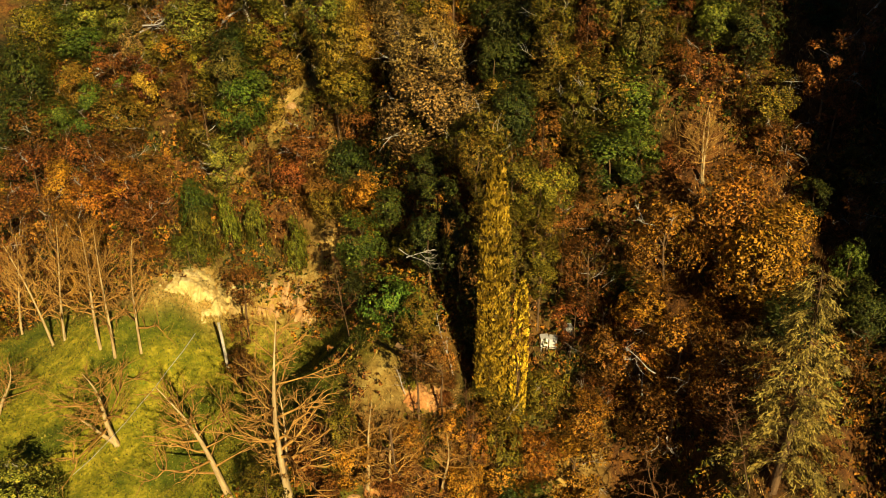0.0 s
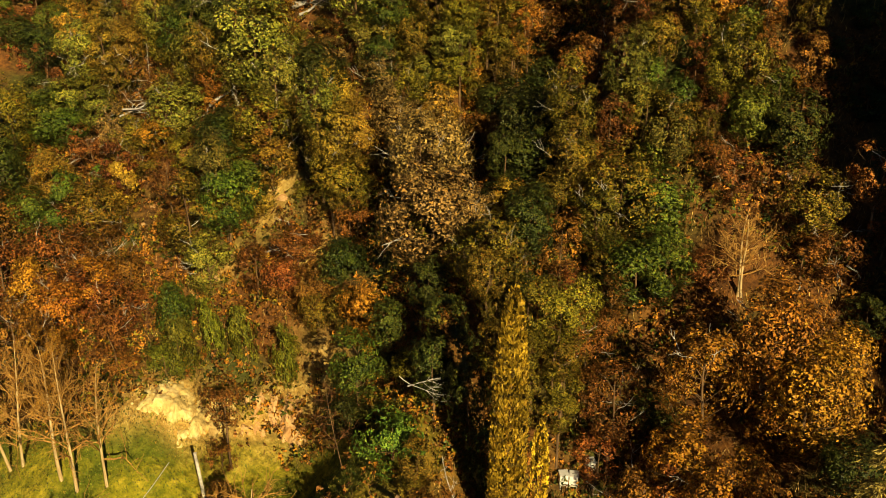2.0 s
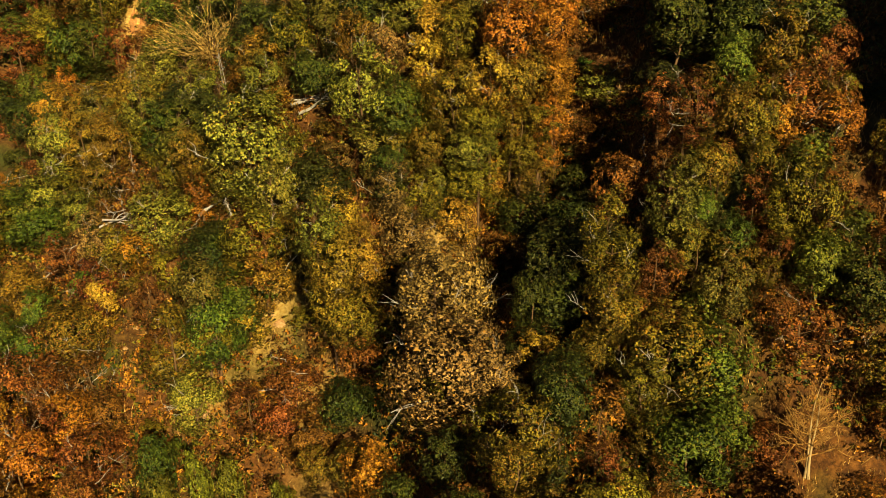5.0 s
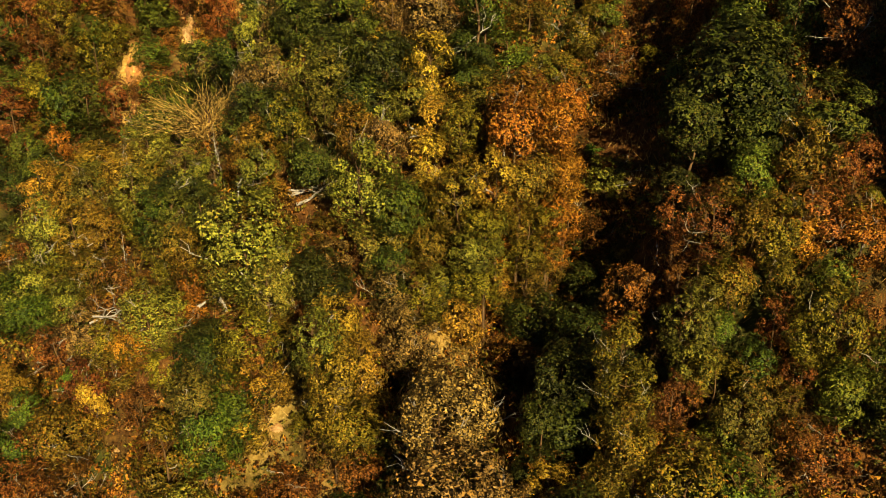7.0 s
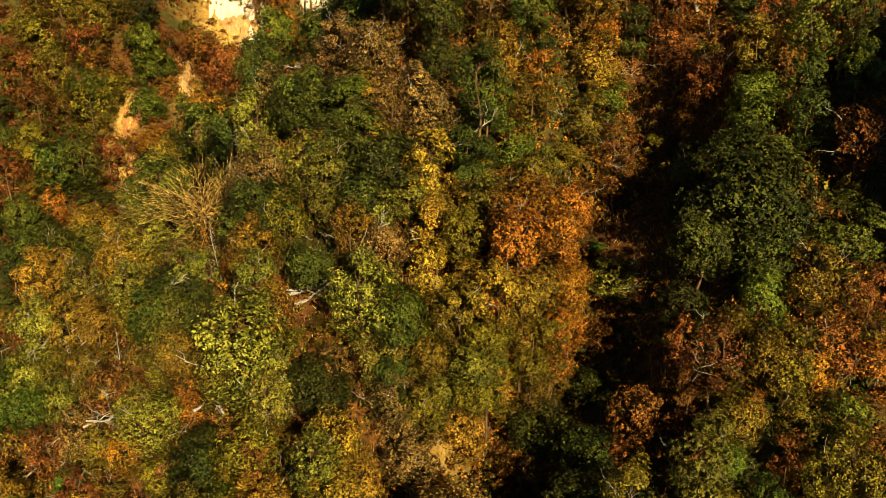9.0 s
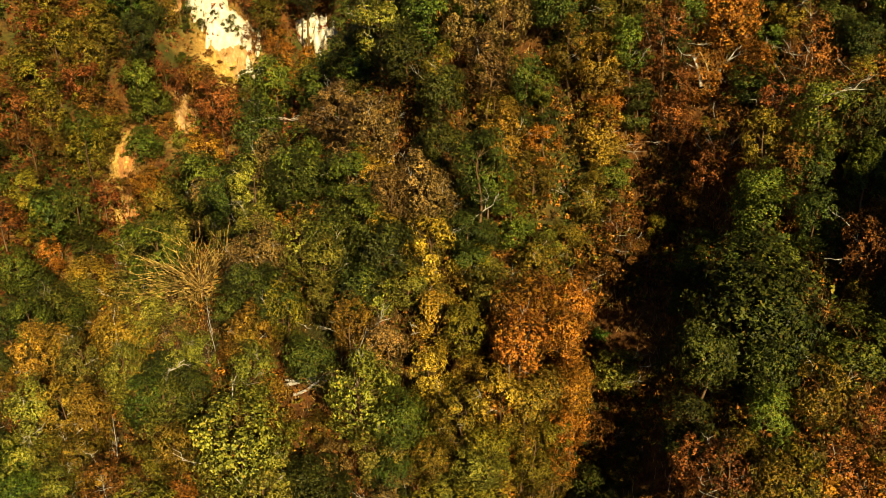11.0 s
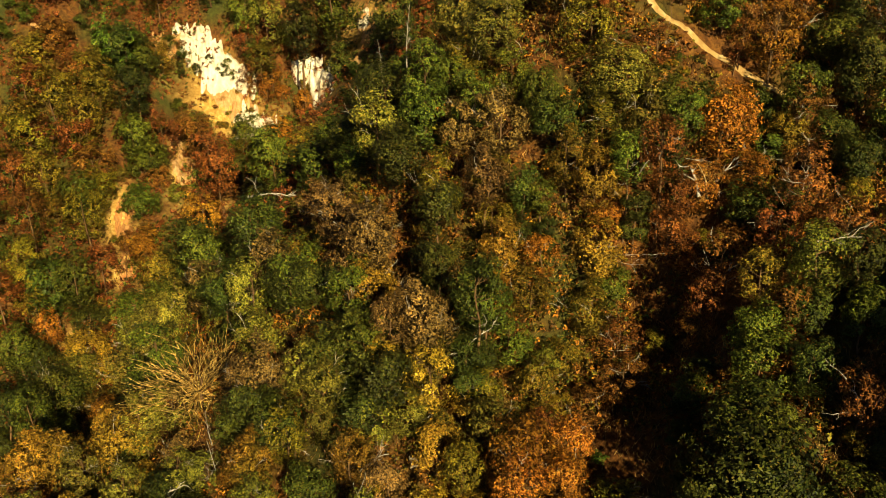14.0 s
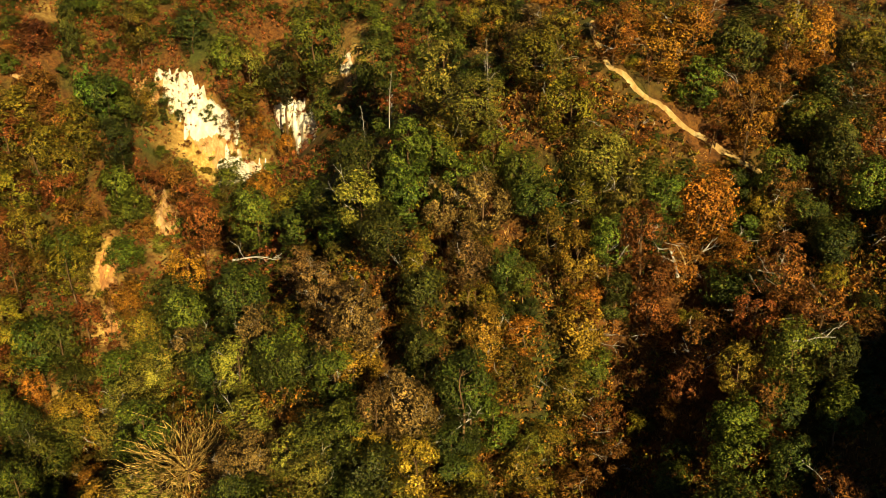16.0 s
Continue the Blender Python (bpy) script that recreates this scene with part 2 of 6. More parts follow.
def grass_at(x, y):
    """How far the ground is turf: the terraced meadow at the hill's foot."""
    w = wobble(x, y) * 2.5
    a = smooth(x + w, -44, -36) * (1 - smooth(x + w, -9, -5)) * smooth(y + w, 36, 41) * (1 - smooth(y + w, 61, 64))
    b = np.exp(-((x + 5.5) ** 2 / 22 + (y - 54) ** 2 / 20))
    return np.clip(np.maximum(a, b), 0, 1)


def bare_at(x, y):
    """How far the ground is open dry earth: the bank above the meadow and the slips on the slope."""
    w = wobble(x, y, 0.8)
    v = 0
    for cx, cy, sx, sy, k in BARE:
        v = np.maximum(v, k * np.exp(-((x - cx) ** 2 / (2 * sx * sx) + (y - cy) ** 2 / (2 * sy * sy))))
    return np.clip(v * (1.0 + 0.5 * w) * 1.4 - 0.2, 0, 1)


BARE = [(-19.5, 63.0, 4.0, 2.6, 1.0), (-13.5, 64.0, 3.0, 1.8, 0.8), (-9.5, 66.5, 3.0, 2.5, 0.7), (-3.5, 46.5, 2.5, 2.0, 0.6), (3.5, 45.5, 3.0, 2.0, 0.6), (8.0, 47.0, 2.0, 2.0, 0.6), (-18.5, 75.5, 1.5, 1.5, 0.7), (-10.5, 73.5, 1.6, 1.6, 0.7), (-13.8, 78.5, 1.4, 1.6, 0.9), (-2.5, 80.5, 1.4, 1.8, 0.7), (3.5, 85.5, 1.2, 2.0, 0.7),
        (-43.0, 146.0, 1.5, 3.0, 0.7), (-39.5, 164.0, 2.5, 2.5, 0.6), (-45.0, 154.0, 1.5, 3.0, 0.6), (-45.0, 133.0, 2.0, 1.6, 0.7), (-46.0, 155.0, 1.6, 3.5, 0.9), (-43.8, 146.0, 1.4, 3.5, 0.9), (-41.5, 140.5, 1.6, 2.6, 0.9), (-40.0, 167.0, 2.0, 5.0, 0.9), (-35.0, 157.0, 3.0, 2.0, 0.9), (-50.0, 136.5, 1.6, 1.6, 0.8), (9.5, 49.5, 1.2, 1.4, 0.7), (-62.0, 192.0, 4.0, 4.0, 0.7), (-15.0, 187.0, 4.0, 5.0, 0.9), (-33.0, 181.0, 8.0, 3.5, 0.8), (-20.0, 183.0, 4.0, 3.5, 0.8)]


def mesh_from(name, verts, faces, material, smooth_shade=True):
    me = bpy.data.meshes.new(name)
    verts = np.asarray(verts, np.float32).reshape(-1, 3)
    faces = np.asarray(faces, np.int32)
    n, k = faces.shape
    me.vertices.add(len(verts))
    me.vertices.foreach_set("co", verts.ravel())
    me.loops.add(n * k)
    me.loops.foreach_set("vertex_index", faces.ravel())
    me.polygons.add(n)
    me.polygons.foreach_set("loop_start", np.arange(0, n * k, k, dtype=np.int32))
    if smooth_shade:
        me.polygons.foreach_set("use_smooth", np.ones(n, bool))
    me.materials.append(material)
    me.update(calc_edges=True)
    me.validate()
    return me


def spaced(points):
    return np.concatenate([np.arange(a, b, s) for a, b, s in points])


gx = spaced([(-3000, -600, 300), (-600, -130, 40), (-130, -50, 4), (-50, 42, 0.8), (42, 130, 4), (130, 600, 40), (600, 3001, 300)])
gy = spaced([(-3000, -400, 300), (-400, -40, 30), (-40, 36, 4), (36, 128, 0.8), (128, 216, 1.6), (216, 320, 8), (320, 800, 60), (800, 4001, 400)])
GX, GY = np.meshgrid(gx, gy)
GZ = height(GX, GY)
nx, ny = len(gx), len(gy)
idx = np.arange(nx * ny).reshape(ny, nx)
quads = np.stack([idx[:-1, :-1], idx[:-1, 1:], idx[1:, 1:], idx[1:, :-1]], -1).reshape(-1, 4)
ground_me = mesh_from("ground", np.stack([GX, GY, GZ], -1), quads, GROUND)
for key, fn in (("grass", grass_at), ("bare", bare_at)):
    a = ground_me.attributes.new(key, "FLOAT", "POINT")
    a.data.foreach_set("value", np.ascontiguousarray(fn(GX, GY).ravel(), np.float32))
ground = tagged(new("ground", ground_me), "steep wooded hillside with leaf litter, bare earth and a grassy terrace", "hillside", kind="structure")

# ---- builders for plants ----


def part(name, me, parent, label=""):
    ob = new(name, me)
    ob.parent = parent
    return tagged(ob, label)


class Tubes:
    """Collects tapered, bent tubes into one mesh."""

    def __init__(self, sides=5):
        self.v, self.f, self.n, self.sides = [], [], 0, sides

    def add(self, pts, radii):
        pts = np.asarray(pts, float)
        k = self.sides if radii[0] > 0.1 else 3
        ang = np.arange(k) * 2 * math.pi / k
        if self.v:
            # the tube grows out of the nearest wood
            old = np.concatenate(self.v)
            near = int(np.argmin(((old - pts[0]) ** 2).sum(1)))
            self.f.append((near, self.n, self.n + 1, self.n + 2))
        for i, (p, r) in enumerate(zip(pts, radii)):
            d = pts[min(i + 1, len(pts) - 1)] - pts[max(i - 1, 0)]
            d = d / (np.linalg.norm(d) + 1e-9)
            a = np.cross(d, (0.31, 0.92, 0.23))
            a /= np.linalg.norm(a) + 1e-9
            b = np.cross(d, a)
            self.v.append(p + r * (np.cos(ang)[:, None] * a + np.sin(ang)[:, None] * b))
            if i:
                s = self.n + (i - 1) * k
                for j in range(k):
                    self.f.append((s + j, s + (j + 1) % k, s + k + (j + 1) % k, s + k + j))
        self.n += len(pts) * k

    def mesh(self, name, material):
        return mesh_from(name, np.concatenate(self.v), self.f, material)


def bent(a, b, r, steps=4, sag=0.12):
    """A wavering line from a to b."""
    a, b = np.asarray(a, float), np.asarray(b, float)
    t = np.linspace(0, 1, steps + 1)[:, None]
    w = (np.sin(t * math.pi) * r.normal(0, 1, 3) + 0.5 * np.sin(t * 2 * math.pi) * r.normal(0, 1, 3)) * np.linalg.norm(b - a) * sag
    return a + (b - a) * t + w * 0.6


def leaves(name, centres, outward, size, r, material, slim=0.8, spread=0.4):
    """Small leaf sprays: each a pointed blade that faces roughly outward."""
    n = len(centres)
    nrm = outward + r.normal(0, spread, (n, 3))
    nrm /= np.linalg.norm(nrm, axis=1)[:, None] + 1e-9
    u = np.cross(nrm, r.normal(0, 1, (n, 3)))
    u /= np.linalg.norm(u, axis=1)[:, None] + 1e-9
    w = np.cross(nrm, u)
    s = (size * r.uniform(0.6, 1.45, n))[:, None]
    q = np.stack([centres - u * s, centres + u * s * 0.7 - w * s * slim, centres + u * s * 0.7 + w * s * slim + nrm * s * 0.3], 1)
    return mesh_from(name, q.reshape(-1, 3), np.arange(3 * n).reshape(n, 3), material, False)


def clump_cloud(r, rad, z0, z1, clumps, count, flat=0.8, lump=(0.24, 0.42), hollow=0.55):
    """Places and outward ways of leaves on many overlapping tufts that make up an uneven crown."""
    cs, out = [], []
    mid, hz = (z0 + z1) / 2, (z1 - z0) / 2
    centres = []
    for i in range(clumps):
        d = r.normal(0, 1, 3)
        d /= np.linalg.norm(d)
        k = r.uniform(hollow, 1.0) ** 0.6
        centres.append(np.array((d[0] * rad * k * 0.78, d[1] * rad * k * 0.78, mid + d[2] * hz * k * 0.8)))
    per = count // clumps
    for c in centres:
        lr = rad * r.uniform(*lump)
        d = r.normal(0, 1, (per, 3))
        d[:, 2] += 0.25
        d /= np.linalg.norm(d, axis=1)[:, None]
        k = r.uniform(0.5, 1.12, per)[:, None] ** 0.5
        cs.append(c + d * lr * k * (1, 1, flat))
        out.append(d * 0.7 + (c - (0, 0, mid)) / rad * 1.5)
    return np.concatenate(cs), np.concatenate(out), centres


def limbs_to(tubes, r, top, base_r, centres, start=0.25, thick=0.26):
    """A trunk to the top and limbs to the tufts."""
    trunk = bent((0, 0, -1.2), (r.normal(0, 0.3), r.normal(0, 0.3), top), r, 6, 0.05)
    tubes.add(np.concatenate([[(0.1, 0, -8.0)], trunk]), [base_r * 1.2] + list(np.linspace(base_r, base_r * 0.2, 7)))
    for c in centres[::2]:
        low = max(0.3, min(top * 0.85, c[2] - np.hypot(c[0], c[1]) * r.uniform(0.5, 1.0)))
        t = np.clip((low + 1.2) / (top + 1.2), start, 0.95) * 6
        a = trunk[int(t)] + (trunk[min(int(t) + 1, 6)] - trunk[int(t)]) * (t % 1)
        tubes.add(bent(a, c, r, 2, 0.14), np.linspace(base_r * thick, base_r * 0.07, 3))


def twig_fan(tubes, r, p, way, length, rad, depth):
    """A branch that forks again and again."""
    way = way / np.linalg.norm(way)
    q = p + way * length
    tubes.add(bent(p, q, r, 2, 0.14), np.linspace(rad, rad * 0.5, 3))
    if depth:
        for i in range(3):
            w = way + r.normal(0, 0.5, 3) + np.array((0, 0, 0.12))
            s = p + (q - p) * r.uniform(0.45, 1.0)
            twig_fan(tubes, r, s, w, length * r.uniform(0.5, 0.75), rad * 0.5, depth - 1)


def twig_spread(tubes, r, p, way, length, rad, depth):
    """A limb with side shoots all along it, ever finer."""
    way = way / np.linalg.norm(way)
    line = bent(p, p + way * length + np.array((0, 0, 0.12 * length)), r, 3, 0.07)
    tubes.add(line, np.linspace(rad, rad * 0.35, 4))
    if depth:
        for i in range(5 if depth > 1 else 4):
            k = r.uniform(0.6, 2.99)
            s = line[int(k)] + (line[int(k) + 1] - line[int(k)]) * (k % 1)
            twig_spread(tubes, r, s, way + r.normal(0, 0.6, 3) + np.array((0, 0, 0.1)), length * r.uniform(0.35, 0.7), rad * 0.58, depth - 1)


KINDS = {
    # kind: leaf colours, name, category, label, form
    "dark": ("holm_oak", "tree", "dense dark green evergreen oak on the slope", "full"),
    "green": ("broadleaf_tree", "tree", "leafy green broadleaf tree on the slope", "full"),
    "bright": ("ivy_bush", "bush", "fresh bright green leafy bush", "bush"),
    "lime": ("ash_tree", "tree", "yellow-green ash tree turning in autumn", "airy"),
    "olive": ("oak_tree", "tree", "olive-brown oak tree with thinning autumn leaves", "airy"),
    "gold": ("maple_tree", "tree", "golden-yellow maple tree in autumn leaf", "airy"),
    "orange": ("beech_tree", "tree", "orange-brown beech tree in autumn leaf", "airy"),
    "rust": ("chestnut_tree", "tree", "rust-brown chestnut tree with sparse dry leaves", "thin"),
    "taupe": ("hornbeam_tree", "tree", "grey-brown hornbeam with dry fading leaves", "airy"),
    "straw": ("twiggy_shrub", "shrub", "straw-coloured leafless twiggy shrub", "twiggy"),
    "ivy": ("ivy_clad_trunk", "ivy-clad trunk", "old trunk smothered in dark green ivy", "bush"),
    "bush": ("bush", "bush", "low dark green bush among the undergrowth", "bush"),
    "scrub": ("bush", "bush", "low rust-brown scrub bush on leaf litter", "bush"),
    "oscrub": ("bush", "bush", "low ochre scrub bush on leaf litter", "bush"),
    "bare": ("bare_tree", "tree", "leafless tree with pale sunlit trunk and fine twigs", "bare"),
    "sapling": ("bare_tree", "tree", "slender leafless tree with reddish twigs", "sapling"),
    "dead": ("dead_tree", "dead tree", "dead tree with bleached grey branches", "dead"),
}
TONE = {"ivy": "ivy", "bush": "dark", "scrub": "rust", "oscrub": "olive"}


def build_tree(kind, variant):
    """A tree nine metres high with a crown of about 3.2 metres radius, standing at the origin."""
    name, category, label, form = KINDS[kind]
    r = np.random.default_rng(sum(map(ord, kind)) * 31 + variant)
    thing = tagged(new(name), label, category, "trees and bushes of the hillside")
    leaf = LEAF[TONE.get(kind, kind)] if form not in ("bare", "dead", "sapling") else None
    tubes = Tubes()
    if form in ("full", "airy", "thin"):
        n, clumps, size = {"full": (2700, 34, 0.225), "airy": (2850, 36, 0.195), "thin": (1900, 30, 0.18)}[form]
        cs, out, centres = clump_cloud(r, 3.2, -0.8, 9.0, clumps, n, lump=(0.2, 0.4) if form == "full" else (0.16, 0.36))
        far, big = 2 < variant < 6, variant == 6
        if big:
            more = clump_cloud(r, 3.2, -0.8, 9.0, clumps, n, lump=(0.16, 0.34))
            cs, out, size = np.concatenate([cs, more[0]]), np.concatenate([out, more[1]]), size * 0.74
        limbs_to(tubes, r, 5.8, 0.16, centres[::4] if far else centres)
        if form != "full" and not far:
            for c in centres[::8] if form == "airy" else centres[::3]:
                way = c / np.linalg.norm(c) + r.normal(0, 0.6, 3)
                twig_fan(tubes, r, np.array(c) * r.uniform(0.8, 1.0), way, r.uniform(0.7, 1.2), 0.03, 1)
        part("trunk", tubes.mesh("trunk", BARK["brown"]), thing)
        if form != "full" and not far:
            # pale dead boughs that curl out of the crown
            for i in range(4 if form == "airy" else 6):
                c = centres[(i * 5) % len(centres)]
                q = np.array((c[0], c[1], max(c[2], 3.5)))
                bough = Tubes(3)
                way = q - (0, 0, 3.6) + r.normal(0, 1.2, 3)
                twig_fan(bough, r, q * 0.9, way, r.uniform(1.0, 1.9), 0.045, 1)
                part("dead_bough", bough.mesh("dead_bough", BARK["grey"]), thing, "bleached bare bough")
        part("crown", leaves("crown", cs[::2] if far else cs, out[::2] if far else out, size * (1.32 if far else 1), r, leaf), thing)
    elif form == "bush":
        cs, out, centres = clump_cloud(r, 3.2, -1.5, 6.0, 22, 1900, lump=(0.24, 0.42))
        limbs_to(tubes, r, 4.0, 0.12, centres[:12], 0.1)
        part("stem", tubes.mesh("stem", BARK["brown"]), thing)
        far = variant > 2
        part("crown", leaves("crown", cs[::2] if far else cs, out[::2] if far else out, 0.33 if far else 0.25, r, leaf), thing)
    elif form == "twiggy":
        tubes2 = Tubes(4)
        for i in range(110):
            d = r.normal(0, 1, 3)
            d[2] = 0.7 * abs(d[2]) + 0.12
            d /= np.linalg.norm(d)
            twig_fan(tubes2, r, np.array((0, 0, 0.0)) + d * r.uniform(0.2, 1.0), d, r.uniform(2.0, 3.8), 0.045, 1)
        part("crown", tubes2.mesh("crown", leaf), thing)
        tubes.add(bent((0, 0, -1), (0, 0, 2), r, 4), np.linspace(0.2, 0.1, 5))
        part("stem", tubes.mesh("stem", BARK["brown"]), thing)
    elif form in ("bare", "dead", "sapling"):
        wood = BARK[{"bare": "pale", "dead": "grey", "sapling": "brown"}[form]]
        lean = r.normal(0, 0.25 if form != "bare" else 0.4, 2)
        trunk = bent((0, 0, -0.8), (lean[0], lean[1], 8.0), r, 9, 0.035)
        tubes.add(trunk, np.linspace({"bare": 0.22, "dead": 0.14, "sapling": 0.09}[form], 0.02, 10))
        twigs = Tubes(4)
        count, reach, rad = {"bare": (22, 3.6, 0.08), "dead": (9, 1.7, 0.05), "sapling": (14, 2.2, 0.05)}[form]
        for i in range(count):
            t = (0.3 + 0.68 * (i + r.uniform()) / count) * 8.99
            p = trunk[int(t)] + (trunk[int(t) + 1] - trunk[int(t)]) * (t % 1)
            h = i * 2.4 + r.normal(0, 0.4)
            way = np.array((math.cos(h), math.sin(h), r.uniform(0.05, 0.9)))
            long = reach * r.uniform(0.6, 1.1) * (1.25 - t / 9)
            twig_spread(twigs, r, p, way, long, rad * (1.3 - t / 9), 1 if form == "dead" else 2)
        part("trunk", tubes.mesh("trunk", wood), thing)
        part("crown", twigs.mesh("crown", {"bare": BARK["twig"], "sapling": BARK["red"], "dead": wood}[form]), thing)
    return thing


PROTO, PLACED = {}, []


def put(kind, x, y, rad=3.2, high=9.0, lean=0.0, variant=None, sink=0.0, turn=None, low=None):
    """Stands a tree of that kind on the ground: crown radius and height in metres."""
    i = len(PLACED)
    v = (i * 7 + int(abs(x) * 3)) % 3 if variant is None else variant
    if (rad < 1.9 or y > 128 and x < 8) and KINDS[kind][3] in ("full", "airy", "thin", "bush") and v < 3:
        v += 3
    if rad >= 3.0 and y < 128 and KINDS[kind][3] in ("full", "airy", "thin"):
        v = 6
    z = float(height(x, y)) - sink if low is None else low
    turn = (i * 137.5) % 360 if turn is None else turn
    m = pose(x, y, z, 0, lean, 0) @ pose(0, 0, 0, 0, 0, turn) @ Matrix.Diagonal((rad / 3.2, rad / 3.2, high / 9.0, 1))
    if (kind, v) not in PROTO:
        PROTO[kind, v] = ob = build_tree(kind, v)
        ob.matrix_basis = m
    else:
        p = PROTO[kind, v]
        ob = copy_thing(p, m @ Matrix.Diagonal([1 / s for s in p.scale] + [1]))
    PLACED.append((x, y, rad))
    return ob


# ---- trees that stand out ----
# right of x = 11 many kinds are set darker to imitate weaker light
put("olive", -40.1, 91.2, 3.0, 8.7, sink=-1.5)
put("green", -37.2, 93.6, 2.9, 6.3)
put("dark", -39.4, 85.0, 3.1, 9.0, sink=-1.1)
put("gold", -33.3, 82.3, 2.3, 6.6, sink=-1.2)
put("green", -34.6, 80.0, 2.1, 6.1, sink=-1.6)
put("bush", -33.9, 79.5, 1.8, 4.0, sink=0.5, variant=2)
put("rust", -37.2, 80.1, 3.0, 8.5)
put("dark", -39.0, 80.7, 2.5, 7.3, sink=-1.8)
put("bush", -38.1, 80.0, 2.1, 4.8, sink=0.7, variant=1)
put("olive", -28.8, 79.4, 3.0, 6.6)
put("rust", -27.0, 81.3, 2.2, 6.5, sink=-0.7)
put("lime", -22.5, 83.8, 3.0, 6.7)
put("dark", -18.7, 80.5, 2.0, 5.9, sink=-0.8)
put("olive", -15.0, 81.1, 2.9, 6.7)
put("olive", -20.0, 75.4, 2.8, 8.0, sink=-1.0)
put("green", -17.2, 75.6, 2.3, 7.4, sink=-1.6)
put("lime", -18.4, 73.2, 2.3, 6.2)
put("green", -16.3, 78.4, 2.9, 6.3)
put("gold", -13.9, 78.9, 2.4, 5.9)
put("olive", -26.8, 84.3, 2.5, 5.8)
put("rust", -30.9, 85.9, 2.4, 5.4)
put("rust", -27.1, 76.9, 2.2, 4.9)
put("rust", -31.8, 76.8, 3.0, 6.8)
put("rust", -36.0, 75.5, 3.4, 8.4)
put("rust", -28.9, 71.8, 2.8, 8.2)
put("rust", -24.8, 69.4, 2.3, 6.6, sink=-0.9)
put("rust", -31.7, 67.5, 2.7, 7.8, sink=-2.5)
put("rust", -30.8, 66.8, 2.3, 5.1, sink=0.6, variant=5)
put("rust", -35.4, 68.4, 2.7, 7.9, sink=-2.7)
put("rust", -36.3, 67.7, 2.3, 5.2, sink=-0.3, variant=3)
put("orange", -32.6, 74.0, 2.4, 7.0, sink=-0.3)
put("green", -20.1, 68.5, 1.5, 6.7, sink=-0.5)
put("ivy", -19.3, 66.8, 1.5, 8.6, lean=-4)
put("ivy", -17.4, 68.8, 1.0, 8.4, lean=-5)
put("ivy", -15.1, 68.6, 1.2, 8.2, lean=-4)
put("ivy", -11.9, 67.0, 1.1, 8.6, lean=-3)
put("ivy", -20.4, 66.1, 1.8, 4.7)
put("green", -5.8, 58.8, 2.0, 5.7, sink=-2.9)
put("bush", -6.5, 58.3, 1.7, 3.8, sink=-1.7, variant=2)
put("bright", -3.5, 52.0, 2.1, 5.9)
put("olive", -1.7, 49.5, 1.3, 3.7, sink=-1.2)
put("olive", -2.2, 49.2, 1.1, 2.4, sink=0.1, variant=4)
put("gold", -8.4, 74.7, 2.5, 7.2, sink=-4.6)
put("olive", -7.5, 74.1, 2.1, 4.7, sink=-2.2, variant=5)
put("lime", -8.8, 75.9, 2.0, 4.8)
put("taupe", -4.0, 78.8, 2.4, 5.3)
put("taupe", -1.1, 71.5, 3.4, 10.0, sink=-0.3)
put("taupe", -1.2, 66.3, 4.1, 9.1)
put("bush", -8.6, 71.9, 1.7, 4.8)
put("orange", -6.4, 66.7, 1.8, 5.3, sink=-0.5)
put("scrub", -10.5, 70.9, 1.9, 5.5)
put("rust", -11.6, 73.3, 2.4, 5.7)
put("scrub", -12.6, 72.7, 1.9, 5.3)
put("olive", 2.5, 59.3, 2.6, 7.6, sink=-2.6)
put("olive", 3.4, 58.6, 2.2, 5.0, sink=-0.4, variant=3)
put("olive", 4.7, 54.0, 1.8, 5.1, sink=-8.0)
put("olive", 4.1, 53.6, 1.5, 3.3, sink=-6.2, variant=4)
put("olive", 4.1, 53.6, 1.5, 3.3, sink=-4.2, variant=4)
put("olive", 4.1, 53.6, 1.5, 3.3, sink=-2.3, variant=4)
put("dark", 5.0, 70.0, 2.6, 5.8)
put("dark", 7.6, 71.2, 3.1, 6.7)
put("olive", 11.1, 64.5, 3.2, 8.6)
put("lime", 14.2, 67.3, 2.0, 5.9, sink=-0.6)
put("rust", 7.0, 61.6, 1.8, 5.1, sink=-1.7)
put("rust", 7.6, 61.1, 1.5, 3.3, sink=-0.5, variant=3)
put("dark", 4.9, 61.2, 1.9, 5.6, sink=-3.0)
put("bush", 4.2, 60.7, 1.6, 3.6, sink=-1.3, variant=1)
put("green", 11.8, 61.4, 2.9, 6.4)
put("green", 13.8, 61.8, 2.0, 5.7)
put("rust", 18.4, 65.4, 2.0, 5.0)
put("dark", 22.0, 66.2, 2.4, 6.2)
put("olive", 22.7, 62.5, 2.4, 5.8)
put("rust", 23.7, 60.7, 2.0, 4.3)
put("rust", 26.2, 61.8, 2.3, 6.5, sink=-2.5)
put("rust", 27.0, 61.3, 1.9, 4.3, sink=-0.5, variant=5)
put("rust", 29.4, 64.0, 2.3, 6.6, sink=-2.0)
put("rust", 28.6, 63.5, 1.9, 4.3, sink=-0.1, variant=3)
put("orange", 18.0, 53.2, 3.1, 9.0, sink=-2.7)
put("orange", 19.1, 52.4, 2.7, 5.9, sink=0.9, variant=4)
put("orange", 13.7, 50.9, 2.7, 7.8, sink=-6.9)
put("orange", 12.7, 50.2, 2.3, 5.1, sink=-5.0, variant=5)
put("orange", 12.7, 50.2, 2.3, 5.1, sink=-2.1, variant=5)
put("orange", 19.8, 50.8, 3.1, 8.9)
put("orange", 14.7, 47.3, 2.6, 7.4, sink=-5.1)
